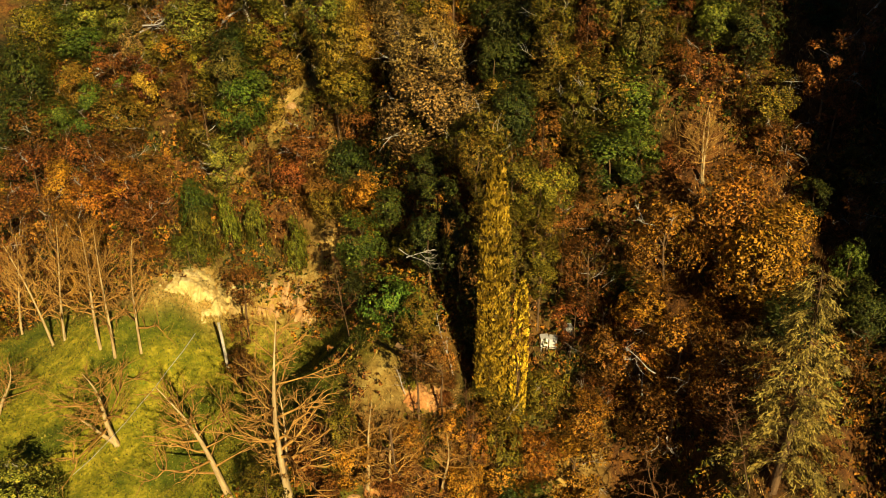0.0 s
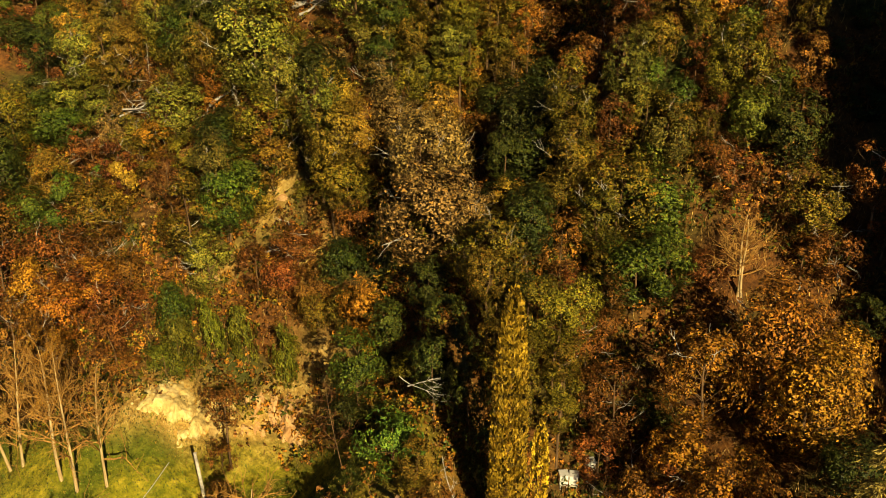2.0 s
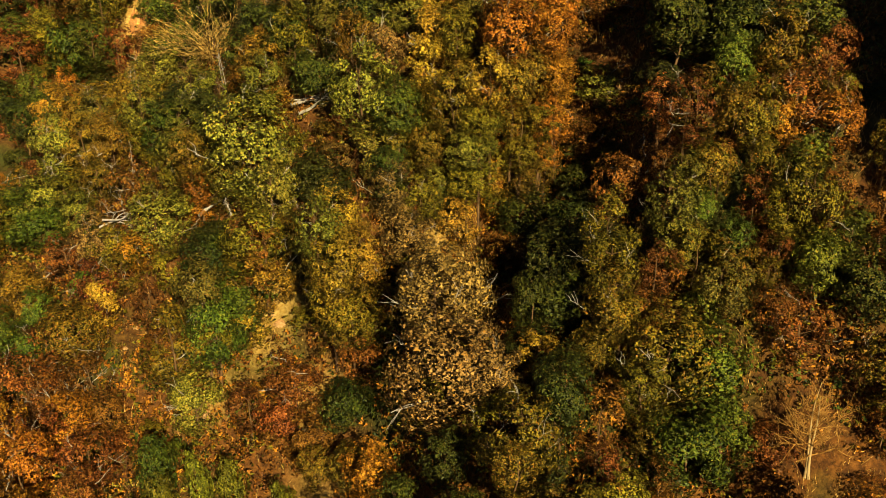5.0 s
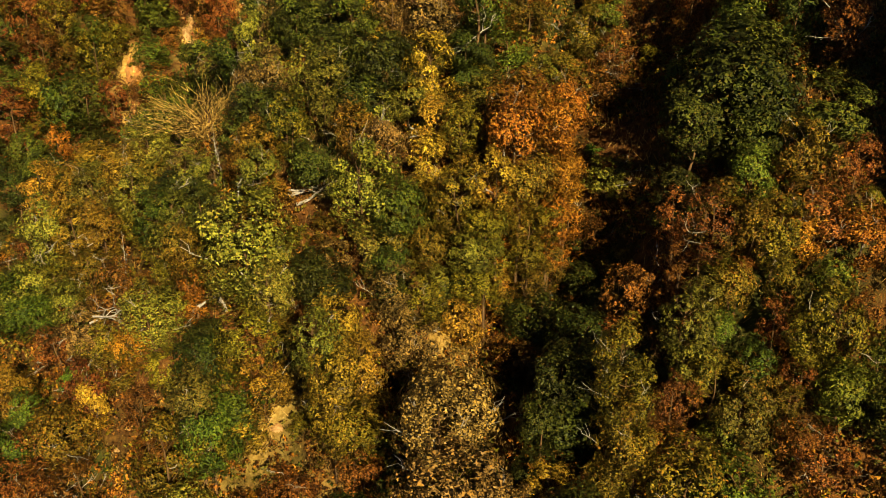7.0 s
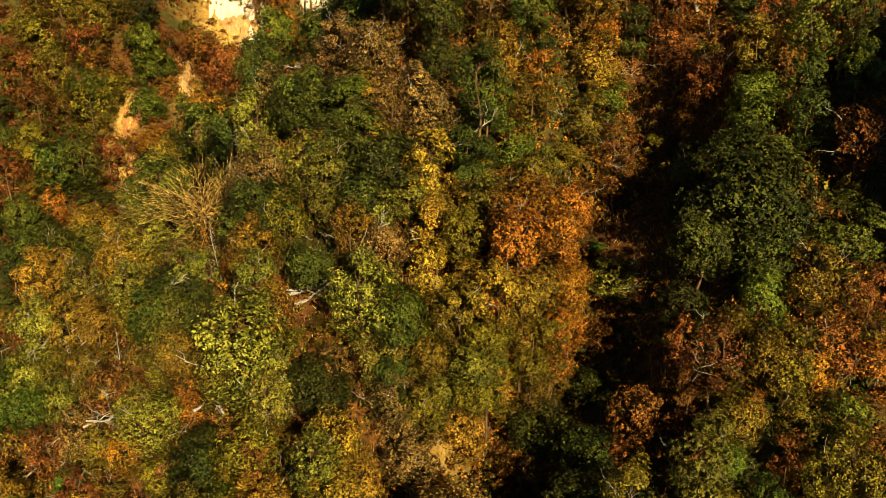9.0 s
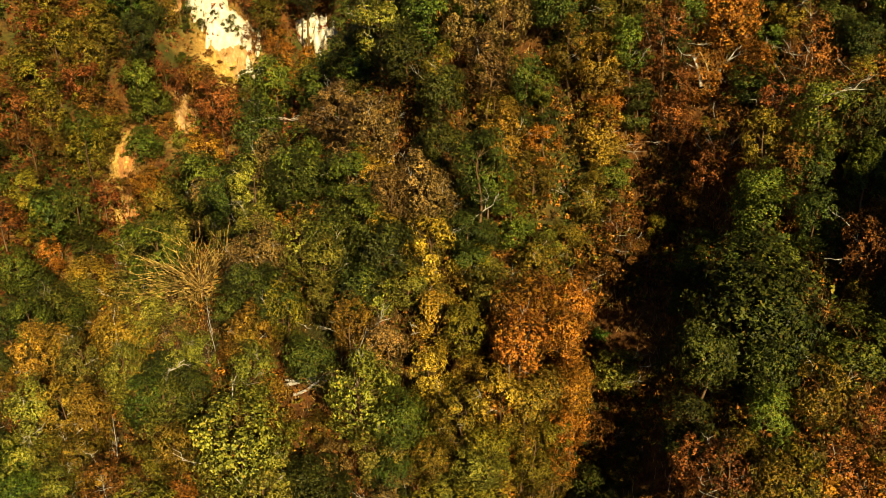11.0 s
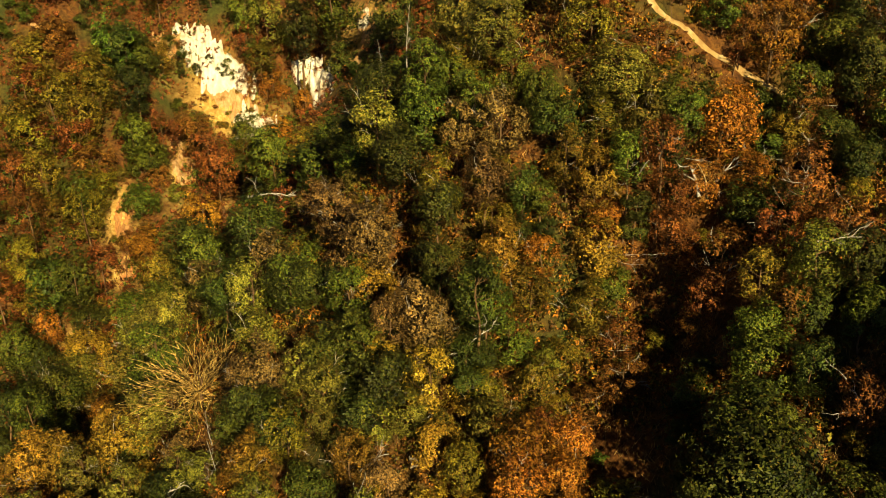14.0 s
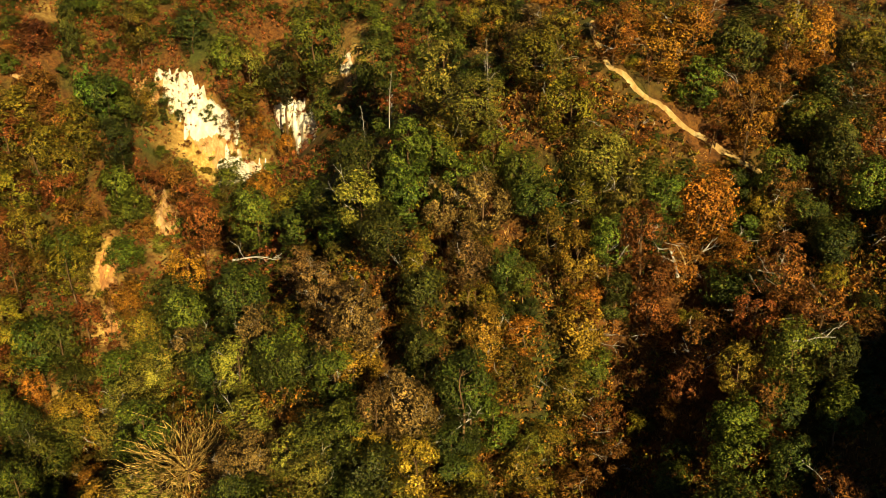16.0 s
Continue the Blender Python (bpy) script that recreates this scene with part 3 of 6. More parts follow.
put("rust", 12.6, 50.3, 2.3, 6.0, sink=-3.4)
put("rust", 13.0, 48.6, 2.3, 5.2, sink=-1.0, variant=5)
put("rust", 9.6, 54.0, 2.2, 6.4, sink=-3.0)
put("rust", 8.8, 53.4, 1.9, 4.2, sink=-1.2, variant=3)
put("rust", 8.2, 56.5, 1.9, 5.4, sink=-3.4)
put("rust", 8.9, 56.0, 1.6, 3.6, sink=-2.1, variant=4)
put("orange", 22.1, 53.0, 1.8, 5.1, sink=-2.2)
put("orange", 21.5, 52.5, 1.5, 3.4, sink=-0.6, variant=5)
put("dark", 25.1, 57.4, 1.6, 3.6)
put("rust", 27.0, 56.0, 1.9, 4.2)
put("green", 25.6, 51.3, 1.3, 3.9, sink=-1.7)
put("bush", 26.1, 50.9, 1.1, 2.5, sink=-0.6, variant=2)
put("rust", 10.8, 50.5, 2.2, 6.2, sink=-2.2)
put("rust", 10.1, 49.9, 1.8, 4.1, sink=-0.6, variant=3)
put("rust", 14.2, 47.9, 3.1, 6.8)
put("rust", 17.1, 44.3, 3.0, 6.7)
put("rust", 15.2, 47.5, 2.3, 6.7, sink=-1.6)
put("dark", 20.9, 47.3, 2.0, 4.5)
put("dark", 25.8, 47.8, 2.0, 5.8, sink=-0.8)
put("rust", 25.2, 45.9, 2.0, 4.4)
put("orange", 9.4, 48.6, 2.0, 5.6, sink=-0.6)
put("orange", 8.5, 46.5, 2.6, 6.2)
put("orange", 6.4, 46.5, 1.9, 4.1)
put("gold", 3.1, 46.2, 2.0, 5.1)
put("orange", 3.4, 44.7, 1.8, 4.3)
put("olive", 5.0, 49.1, 1.9, 4.6)
put("olive", 6.8, 49.8, 1.7, 4.4)
put("orange", 0.6, 44.7, 1.7, 4.6)
put("olive", 2.5, 47.3, 1.2, 2.6, sink=-1.4, variant=3)
put("bush", 6.0, 44.8, 1.5, 3.6)
put("lime", -26.2, 43.2, 2.8, 6.1)
put("rust", -1.5, 45.3, 1.3, 3.8, sink=-3.3)
put("rust", -14.9, 59.9, 1.7, 4.8, sink=-3.3)
put("rust", -15.5, 59.5, 1.4, 3.2, sink=0.6, variant=5)
put("rust", -0.1, 46.1, 1.3, 3.9, sink=-3.2)
put("bush", 4.1, 43.8, 1.6, 4.7)
put("orange", 9.7, 43.9, 1.9, 4.5)
put("olive", 2.4, 47.9, 1.4, 3.2, sink=0.7, variant=3)
put("scrub", -7.0, 39.0, 1.6, 4.5)
put("orange", -5.2, 40.1, 1.6, 4.2)
put("scrub", -3.3, 40.0, 1.3, 3.7)
put("olive", -5.8, 40.6, 1.4, 4.0, sink=-1.8)
put("olive", -6.2, 40.3, 1.2, 2.6, sink=-0.4, variant=3)
put("scrub", -7.9, 41.2, 1.6, 4.3)
put("olive", -10.0, 39.7, 1.7, 3.7)
put("orange", 1.2, 42.5, 1.5, 4.4)
put("orange", -2.1, 41.3, 1.3, 3.7, sink=-2.3)
put("orange", -2.5, 41.0, 1.1, 2.4, sink=-0.8, variant=4)
# dark growth added along the cypress's shadow, to make the shaded gap black
put("dark", -0.9, 54.5, 1.6, 4.8, sink=-1.8)
put("dark", 1.2, 52.6, 1.5, 6.5, sink=-1.5)
put("dark", 2.1, 50.5, 1.3, 6.5, sink=-0.5)
put("dark", 0.3, 55.0, 1.5, 6.0, sink=-1.0)
put("bush", 1.5, 51.7, 1.3, 3.0, variant=0)
put("dark", -0.3, 56.8, 1.5, 4.3, sink=-3.0)
put("bush", -0.9, 56.4, 1.3, 2.8, sink=-1.7, variant=2)
put("bush", -0.9, 56.4, 1.3, 2.8, sink=-0.1, variant=2)
put("rust", -7.4, 42.7, 1.3, 3.1)
put("scrub", -14.5, 55.6, 1.6, 4.1)
put("rust", -52.7, 130.9, 4.1, 9.1)
put("green", -47.6, 134.1, 3.4, 10.0, sink=-1.3)
put("lime", -24.6, 101.5, 2.6, 5.6)
put("green", -40.8, 110.1, 2.4, 6.9, sink=-4.1)
put("bush", -39.9, 109.5, 2.0, 4.5, sink=-1.1, variant=0)
put("green", -36.0, 91.7, 2.9, 6.3)
put("green", -32.4, 79.1, 2.1, 6.1, sink=-0.9)
put("bright", -29.5, 84.4, 1.4, 3.3)
put("rust", -25.3, 85.7, 2.6, 7.5, sink=-0.3)
put("lime", -42.5, 124.2, 3.3, 7.3)
put("olive", -23.1, 86.1, 1.9, 5.6, sink=-0.7)
put("dark", -22.5, 92.8, 2.3, 5.0)
put("lime", -15.8, 84.8, 3.9, 10.6)
put("olive", -17.9, 85.0, 2.5, 7.2)
put("lime", -13.5, 81.9, 2.0, 5.9, sink=-1.9)
put("olive", -12.8, 81.3, 1.7, 3.9, sink=-0.0, variant=4)
put("dark", -18.5, 82.1, 2.0, 5.0)
put("gold", -8.5, 77.5, 2.3, 6.6, sink=-4.2)
put("olive", -7.7, 76.9, 1.9, 4.3, sink=-2.0, variant=3)
put("dark", -10.7, 83.1, 2.1, 5.5)
put("lime", -7.2, 83.7, 2.8, 8.0, sink=-2.9)
put("lime", -6.2, 83.0, 2.3, 5.2, sink=-0.7, variant=5)
put("green", -4.7, 82.7, 2.0, 5.7, sink=-3.9)
put("bush", -5.4, 82.2, 1.7, 3.7, sink=-2.5, variant=0)
put("bush", -5.4, 82.2, 1.7, 3.7, sink=-0.3, variant=0)
put("taupe", -5.2, 81.5, 2.1, 5.4)
put("olive", -3.2, 81.3, 2.1, 5.3)
put("gold", -6.9, 75.8, 1.9, 5.5, sink=-3.9)
put("olive", -6.2, 75.3, 1.6, 3.6, sink=-2.0, variant=3)
put("lime", -6.2, 75.3, 1.6, 3.6, sink=0.1, variant=3)
put("olive", -8.9, 75.7, 2.3, 6.7, sink=-1.4)
put("dark", -11.1, 88.9, 2.1, 5.2)
put("gold", -15.8, 91.1, 2.2, 6.3, sink=-1.0)
put("olive", -0.7, 82.2, 2.3, 6.7, sink=-5.9)
put("lime", 0.1, 81.6, 2.0, 4.4, sink=-4.3, variant=4)
put("olive", 0.1, 81.6, 2.0, 4.4, sink=-1.7, variant=4)
put("gold", 1.6, 81.6, 1.9, 5.5, sink=-9.1)
put("olive", 0.9, 81.1, 1.6, 3.6, sink=-7.2, variant=5)
put("lime", 0.9, 81.1, 1.6, 3.6, sink=-5.1, variant=5)
put("olive", 0.9, 81.1, 1.6, 3.6, sink=-3.0, variant=5)
put("olive", 4.3, 82.4, 1.7, 5.0, sink=-8.9)
put("olive", 5.0, 81.9, 1.5, 3.3, sink=-7.1, variant=3)
put("olive", 5.0, 81.9, 1.5, 3.3, sink=-5.2, variant=3)
put("olive", 5.0, 81.9, 1.5, 3.3, sink=-3.3, variant=3)
put("orange", 0.5, 84.2, 1.9, 6.7, sink=1.0)
put("orange", 2.2, 83.1, 1.7, 5.3, sink=0.5)
put("taupe", -2.6, 75.6, 2.3, 5.3)
put("taupe", 1.3, 64.9, 2.3, 5.9)
put("olive", 1.6, 62.5, 2.2, 4.9)
put("olive", 2.2, 56.8, 1.4, 4.1, sink=-5.7)
put("olive", 2.7, 56.4, 1.2, 2.7, sink=-4.6, variant=3)
put("olive", 2.7, 56.4, 1.2, 2.7, sink=-3.0, variant=3)
put("olive", 2.7, 56.4, 1.2, 2.7, sink=-1.4, variant=3)
put("dark", 5.1, 63.5, 1.9, 5.5, sink=-0.7)
put("dark", 4.6, 80.5, 2.5, 5.5)
put("dark", 6.8, 75.6, 2.2, 6.3)
put("olive", 7.9, 68.5, 1.9, 5.6, sink=-5.0)
put("olive", 8.5, 68.0, 1.7, 3.7, sink=-3.0, variant=4)
put("olive", 8.5, 68.0, 1.7, 3.7, sink=-0.9, variant=4)
put("olive", 7.8, 66.0, 1.9, 5.6, sink=-2.6)
put("olive", 7.1, 65.6, 1.6, 3.7, sink=-0.9, variant=5)
put("lime", 11.8, 70.4, 2.0, 5.8, sink=-2.8)
put("olive", 12.5, 69.9, 1.7, 3.8, sink=-0.6, variant=3)
put("lime", 12.1, 69.5, 1.7, 4.8, sink=-1.9)
put("rust", 11.5, 69.1, 1.4, 3.2, sink=-0.8, variant=4)
put("olive", 15.0, 68.4, 2.0, 5.7)
put("green", 13.4, 64.6, 2.7, 5.9)
put("olive", 9.4, 62.4, 1.9, 5.4, sink=-2.9)
put("olive", 10.0, 61.9, 1.6, 3.5, sink=-1.4, variant=4)
put("rust", 9.3, 76.0, 1.8, 5.3, sink=-1.3)
put("rust", 8.7, 75.5, 1.6, 3.5, sink=-0.1, variant=5)
put("olive", 13.9, 74.6, 2.1, 6.0, sink=-2.1)
put("green", 14.6, 74.1, 1.7, 3.9, sink=0.4, variant=3)
put("olive", 16.8, 73.4, 2.0, 5.9, sink=-0.3)
put("rust", 19.2, 74.0, 2.4, 5.3)
put("orange", 21.4, 73.0, 2.0, 5.2)
put("olive", 18.8, 68.6, 2.2, 6.5, sink=-1.6)
put("green", 19.6, 68.1, 1.9, 4.2, sink=0.2, variant=4)
put("green", 21.4, 67.9, 1.3, 3.9, sink=-1.8)
put("bush", 20.9, 67.5, 1.1, 2.6, sink=-0.9, variant=2)
put("rust", 23.3, 68.6, 1.6, 4.6, sink=-2.1)
put("rust", 23.9, 68.2, 1.4, 3.0, sink=-0.8, variant=3)
put("green", 19.5, 67.1, 1.6, 4.7, sink=-0.9)
put("rust", 22.1, 61.0, 1.6, 3.6)
put("scrub", 16.7, 62.0, 1.6, 3.6)
put("olive", 24.0, 71.4, 1.3, 3.8, sink=-1.6)
put("rust", 24.5, 71.1, 1.1, 2.5, sink=-0.7, variant=4)
put("olive", 7.6, 57.0, 1.7, 5.0, sink=-5.1)
put("olive", 7.0, 56.6, 1.5, 3.3, sink=-3.5, variant=5)
put("olive", 7.0, 56.6, 1.5, 3.3, sink=-1.6, variant=5)
put("olive", 5.9, 53.6, 1.6, 4.7, sink=-9.2)
put("olive", 6.4, 53.2, 1.4, 3.1, sink=-8.2, variant=3)
put("olive", 6.4, 53.2, 1.4, 3.1, sink=-6.4, variant=3)
put("olive", 6.4, 53.2, 1.4, 3.1, sink=-4.6, variant=3)
put("rust", 10.3, 60.0, 1.2, 3.6, sink=-2.0)
put("rust", 9.9, 59.6, 1.1, 2.4, sink=-1.0, variant=4)
put("orange", -27.7, 74.1, 2.4, 5.6)
put("orange", -29.1, 69.4, 2.3, 6.6, sink=-2.0)
put("orange", -29.9, 68.8, 1.9, 4.3, sink=-0.1, variant=3)
put("rust", -24.3, 66.6, 1.8, 5.3, sink=-1.5)
put("rust", -23.6, 66.1, 1.5, 3.5, sink=0.6, variant=4)
put("orange", -28.9, 65.6, 2.2, 6.3, sink=-1.9)
put("orange", -29.7, 65.1, 1.8, 4.1, sink=-0.1, variant=5)
put("rust", -24.7, 73.1, 1.6, 4.6, sink=-1.1)
put("rust", -24.2, 72.7, 1.3, 3.0, sink=0.5, variant=3)
put("rust", -14.8, 72.5, 1.7, 5.1, sink=-0.9)
put("scrub", -10.0, 71.7, 1.8, 5.0)
put("olive", -7.4, 67.8, 1.8, 4.5)
put("orange", -5.6, 64.5, 1.7, 5.0, sink=-1.4)
put("orange", -5.0, 64.0, 1.5, 3.3, sink=1.0, variant=4)
put("olive", -9.8, 69.1, 1.5, 4.2)
put("dark", -4.0, 61.5, 1.5, 4.2, sink=-2.3)
put("bush", -3.5, 61.1, 1.2, 2.8, sink=-0.1, variant=0)
put("dark", -1.3, 62.2, 1.6, 4.7, sink=-0.4)
put("scrub", -11.9, 74.6, 1.8, 4.0)
put("bush", -7.6, 71.7, 2.0, 5.7)
put("rust", -30.0, 76.4, 2.1, 6.0)
put("scrub", -12.5, 72.1, 1.6, 4.0)
put("rust", -6.9, 73.2, 1.8, 4.5)
put("rust", -57.6, 150.7, 3.3, 9.5, sink=-0.4)
put("olive", -53.1, 150.2, 3.1, 8.9, sink=-2.3)
put("olive", -52.0, 149.4, 2.6, 5.8, sink=0.1, variant=5)
put("green", -49.0, 150.1, 3.1, 9.0, sink=-2.1)
put("green", -44.1, 161.6, 2.9, 6.4)
put("rust", -30.7, 150.5, 3.3, 9.5, sink=-4.4)
put("rust", -31.9, 149.6, 2.8, 6.2, sink=-1.7, variant=5)
put("green", -44.5, 133.6, 3.0, 8.6, sink=-3.9)
put("bush", -43.5, 132.8, 2.5, 5.6, sink=-1.2, variant=0)
put("olive", -52.0, 137.4, 2.8, 8.2, sink=-0.7)
put("green", -48.3, 124.6, 2.6, 7.5, sink=-2.5)
put("bush", -47.4, 124.0, 2.2, 4.9, sink=-0.1, variant=2)
put("dark", -45.7, 114.0, 2.4, 6.8, sink=-4.1)
put("bush", -46.5, 113.4, 2.0, 4.5, sink=-1.7, variant=0)
put("lime", -42.5, 118.0, 2.9, 8.5, sink=-0.7)
put("gold", -42.1, 127.1, 3.4, 7.5)
put("lime", -34.3, 120.0, 3.5, 8.1)
put("lime", -31.8, 119.6, 2.9, 8.4, sink=-1.8)
put("taupe", -26.0, 122.4, 2.9, 8.4, sink=-1.6)
put("lime", -16.6, 102.4, 2.3, 5.8)
put("dark", -16.3, 95.2, 2.1, 6.1, sink=-1.0)
put("green", -14.3, 107.4, 2.8, 7.9)
put("dark", -9.9, 97.2, 3.0, 6.6)
put("dark", -6.1, 92.9, 2.4, 6.9, sink=-1.5)
put("gold", -7.7, 104.0, 2.5, 5.4)
put("taupe", -2.9, 96.0, 2.4, 7.1, sink=-2.4)
put("olive", -3.8, 95.4, 2.1, 4.7, sink=-0.1, variant=3)
put("dark", -13.9, 93.7, 2.5, 6.5)
put("lime", -10.5, 92.3, 1.3, 3.8, sink=-0.7)
put("gold", -7.9, 88.6, 1.9, 5.6, sink=-1.5)
put("olive", -7.2, 88.1, 1.6, 3.7, sink=0.3, variant=3)
put("lime", -4.5, 92.2, 2.0, 4.8)
put("gold", -2.4, 89.2, 1.9, 5.6, sink=-1.3)
put("lime", -14.8, 88.0, 2.0, 5.7, sink=-2.6)
put("olive", -15.4, 87.5, 1.7, 3.7, sink=-1.4, variant=3)
put("lime", -19.8, 93.3, 2.0, 4.3)
put("lime", -13.0, 83.9, 2.3, 5.5)
put("olive", -5.1, 83.9, 2.1, 6.0, sink=-0.3)
put("dark", -9.7, 82.3, 2.3, 5.0)
put("lime", -9.5, 75.1, 2.0, 5.9, sink=-7.7)
put("olive", -8.8, 74.6, 1.7, 3.9, sink=-5.7, variant=5)
put("gold", -8.8, 74.6, 1.7, 3.9, sink=-3.5, variant=5)
put("olive", -8.8, 74.6, 1.7, 3.9, sink=-1.3, variant=5)
put("taupe", -28.1, 84.9, 2.0, 5.9, sink=-0.6)
put("lime", -35.2, 93.3, 2.3, 6.5)
put("green", -34.6, 90.9, 1.9, 4.4)
put("lime", -18.1, 76.5, 2.2, 6.3, sink=-4.0)
put("olive", -17.4, 76.0, 1.8, 4.1, sink=-2.0, variant=3)
put("gold", -15.0, 77.5, 1.7, 3.9)
put("rust", -30.8, 79.1, 2.4, 6.2)
put("rust", -14.1, 79.3, 1.7, 4.9, sink=-2.2)
put("rust", -14.7, 78.8, 1.4, 3.2, sink=-1.1, variant=3)
put("green", -31.5, 80.4, 1.5, 4.3, sink=-3.2)
put("bush", -31.0, 80.0, 1.3, 2.8, sink=-1.7, variant=1)
put("bush", -31.0, 80.0, 1.3, 2.8, sink=-0.1, variant=1)
put("olive", -25.6, 82.7, 2.0, 4.7)
put("rust", -24.0, 85.4, 2.0, 5.8, sink=-1.2)
put("lime", -30.7, 88.8, 1.9, 5.6, sink=-0.4)
put("olive", -28.7, 89.3, 1.9, 5.5, sink=-1.4)
put("gold", -28.0, 88.9, 1.6, 3.6, sink=0.8, variant=5)
put("olive", -25.4, 92.6, 2.2, 4.9)
put("rust", -36.0, 96.7, 2.3, 6.7, sink=-2.1)
put("rust", -35.2, 96.1, 2.0, 4.4, sink=0.7, variant=4)
put("lime", -21.9, 87.9, 1.8, 5.3, sink=-0.5)
put("orange", -24.5, 83.7, 2.0, 4.4)
put("olive", -21.6, 81.8, 1.8, 4.0)
put("rust", -21.8, 76.9, 1.7, 4.8, sink=-4.1)
put("rust", -21.2, 76.5, 1.4, 3.1, sink=-2.6, variant=5)
put("rust", -21.2, 76.5, 1.4, 3.1, sink=-0.8, variant=5)
put("gold", -26.7, 80.5, 1.8, 5.1, sink=-1.0)
put("olive", -17.3, 80.6, 1.6, 3.5)
put("dark", 0.5, 97.8, 1.8, 5.2)
put("green", 3.1, 98.4, 2.1, 4.8)
put("green", 1.3, 97.7, 2.1, 6.0, sink=-3.3)
put("bush", 0.6, 97.1, 1.8, 3.9, sink=-1.4, variant=1)
put("olive", 4.6, 102.0, 2.3, 5.2)
put("olive", 9.5, 101.3, 2.3, 5.4)
put("lime", 5.7, 97.0, 1.8, 4.1)
put("gold", -0.4, 91.5, 2.4, 5.7)
put("orange", 3.3, 86.7, 3.0, 8.6, sink=-6.0)
put("orange", 4.3, 86.0, 2.5, 5.6, sink=-3.8, variant=3)
put("orange", 4.3, 86.0, 2.5, 5.6, sink=-0.6, variant=3)
put("orange", 6.5, 88.3, 1.9, 5.5, sink=-5.9)
put("orange", 5.8, 87.8, 1.6, 3.6, sink=-4.6, variant=4)
put("orange", 5.8, 87.8, 1.6, 3.6, sink=-2.5, variant=4)
put("orange", 5.8, 87.8, 1.6, 3.6, sink=-0.4, variant=4)
put("olive", 3.1, 81.7, 1.8, 5.1, sink=-9.0)
put("olive", 3.7, 81.3, 1.5, 3.4, sink=-7.3, variant=5)
put("olive", 3.7, 81.3, 1.5, 3.4, sink=-5.4, variant=5)
put("olive", 3.7, 81.3, 1.5, 3.4, sink=-3.4, variant=5)
put("olive", 3.8, 83.4, 1.7, 3.9)
put("olive", 5.0, 85.3, 1.5, 4.5, sink=-2.4)
put("olive", 5.5, 85.0, 1.3, 2.9, sink=-1.1, variant=4)
put("orange", 6.0, 82.5, 1.4, 4.1, sink=-8.9)
put("orange", 5.5, 82.1, 1.2, 2.7, sink=-7.8, variant=5)
put("orange", 5.5, 82.1, 1.2, 2.7, sink=-6.2, variant=5)
put("orange", 5.5, 82.1, 1.2, 2.7, sink=-4.6, variant=5)
put("rust", 8.5, 85.4, 1.9, 4.6)
put("rust", 10.7, 76.3, 2.0, 5.7)
put("dark", 7.6, 83.1, 1.5, 3.3)
put("lime", 12.7, 71.4, 1.3, 3.7, sink=-3.7)
put("rust", 12.2, 71.1, 1.1, 2.4, sink=-3.0, variant=3)
put("olive", 12.2, 71.1, 1.1, 2.4, sink=-1.6, variant=3)
put("dark", 5.1, 70.5, 2.2, 6.3, sink=-1.6)
put("bush", 5.9, 70.0, 1.9, 4.2, sink=0.9, variant=1)
put("dark", 3.8, 68.8, 1.5, 4.5, sink=-1.7)
put("bush", 3.2, 68.5, 1.3, 2.9, sink=-0.3, variant=2)
put("olive", 7.8, 66.4, 2.0, 5.8, sink=-4.5)
put("olive", 8.5, 65.9, 1.7, 3.8, sink=-2.7, variant=3)
put("olive", 8.5, 65.9, 1.7, 3.8, sink=-0.5, variant=3)
put("rust", 10.5, 66.8, 1.5, 4.2, sink=-4.4)
put("rust", 10.0, 66.4, 1.2, 2.8, sink=-3.2, variant=4)
put("rust", 10.0, 66.4, 1.2, 2.8, sink=-1.6, variant=4)
put("olive", 13.0, 68.4, 1.8, 5.2, sink=-1.5)
put("green", 13.6, 68.0, 1.5, 3.4, sink=0.2, variant=5)
put("dark", 16.1, 82.6, 4.6, 10.4, variant=0)
put("dark", 17.4, 80.7, 2.6, 7.6)
put("dark", 16.3, 84.2, 2.4, 6.9, sink=-3.1)
put("bush", 17.1, 83.6, 2.0, 4.6, sink=-0.0, variant=1)
put("dark", 13.2, 79.9, 2.0, 5.7, sink=-5.2)
put("bush", 12.5, 79.4, 1.7, 3.8, sink=-4.2, variant=2)
put("bush", 12.5, 79.4, 1.7, 3.8, sink=-2.0, variant=2)
put("green", 17.6, 83.1, 1.8, 5.1, sink=-3.5)
put("bush", 18.2, 82.6, 1.5, 3.3, sink=-1.3, variant=0)
put("bush", 18.2, 82.6, 1.5, 3.3, sink=0.6, variant=0)
put("dark", 21.0, 86.9, 1.8, 5.1, sink=-1.2)
put("rust", 22.9, 84.1, 2.0, 5.9, sink=-1.6)
put("olive", 23.6, 83.6, 1.7, 3.8, sink=0.4, variant=5)
put("green", 18.6, 91.0, 1.9, 5.4, sink=-0.8)
put("green", 21.2, 79.2, 2.6, 5.7)
put("olive", 18.7, 77.0, 1.9, 5.5, sink=-0.5)
put("rust", 21.5, 75.1, 1.5, 4.4, sink=-2.0)
put("olive", 22.0, 74.7, 1.3, 2.9, sink=-0.8, variant=3)
put("green", 16.1, 76.3, 1.6, 4.6, sink=-2.0)
put("olive", 15.5, 75.9, 1.3, 3.0, sink=-1.1, variant=4)
put("rust", 13.0, 74.0, 1.9, 5.4, sink=-3.7)
put("olive", 13.6, 73.5, 1.6, 3.5, sink=-1.4, variant=5)
put("green", 13.6, 73.5, 1.6, 3.5, sink=0.7, variant=5)
put("olive", 15.6, 73.3, 1.5, 4.4, sink=-2.3)
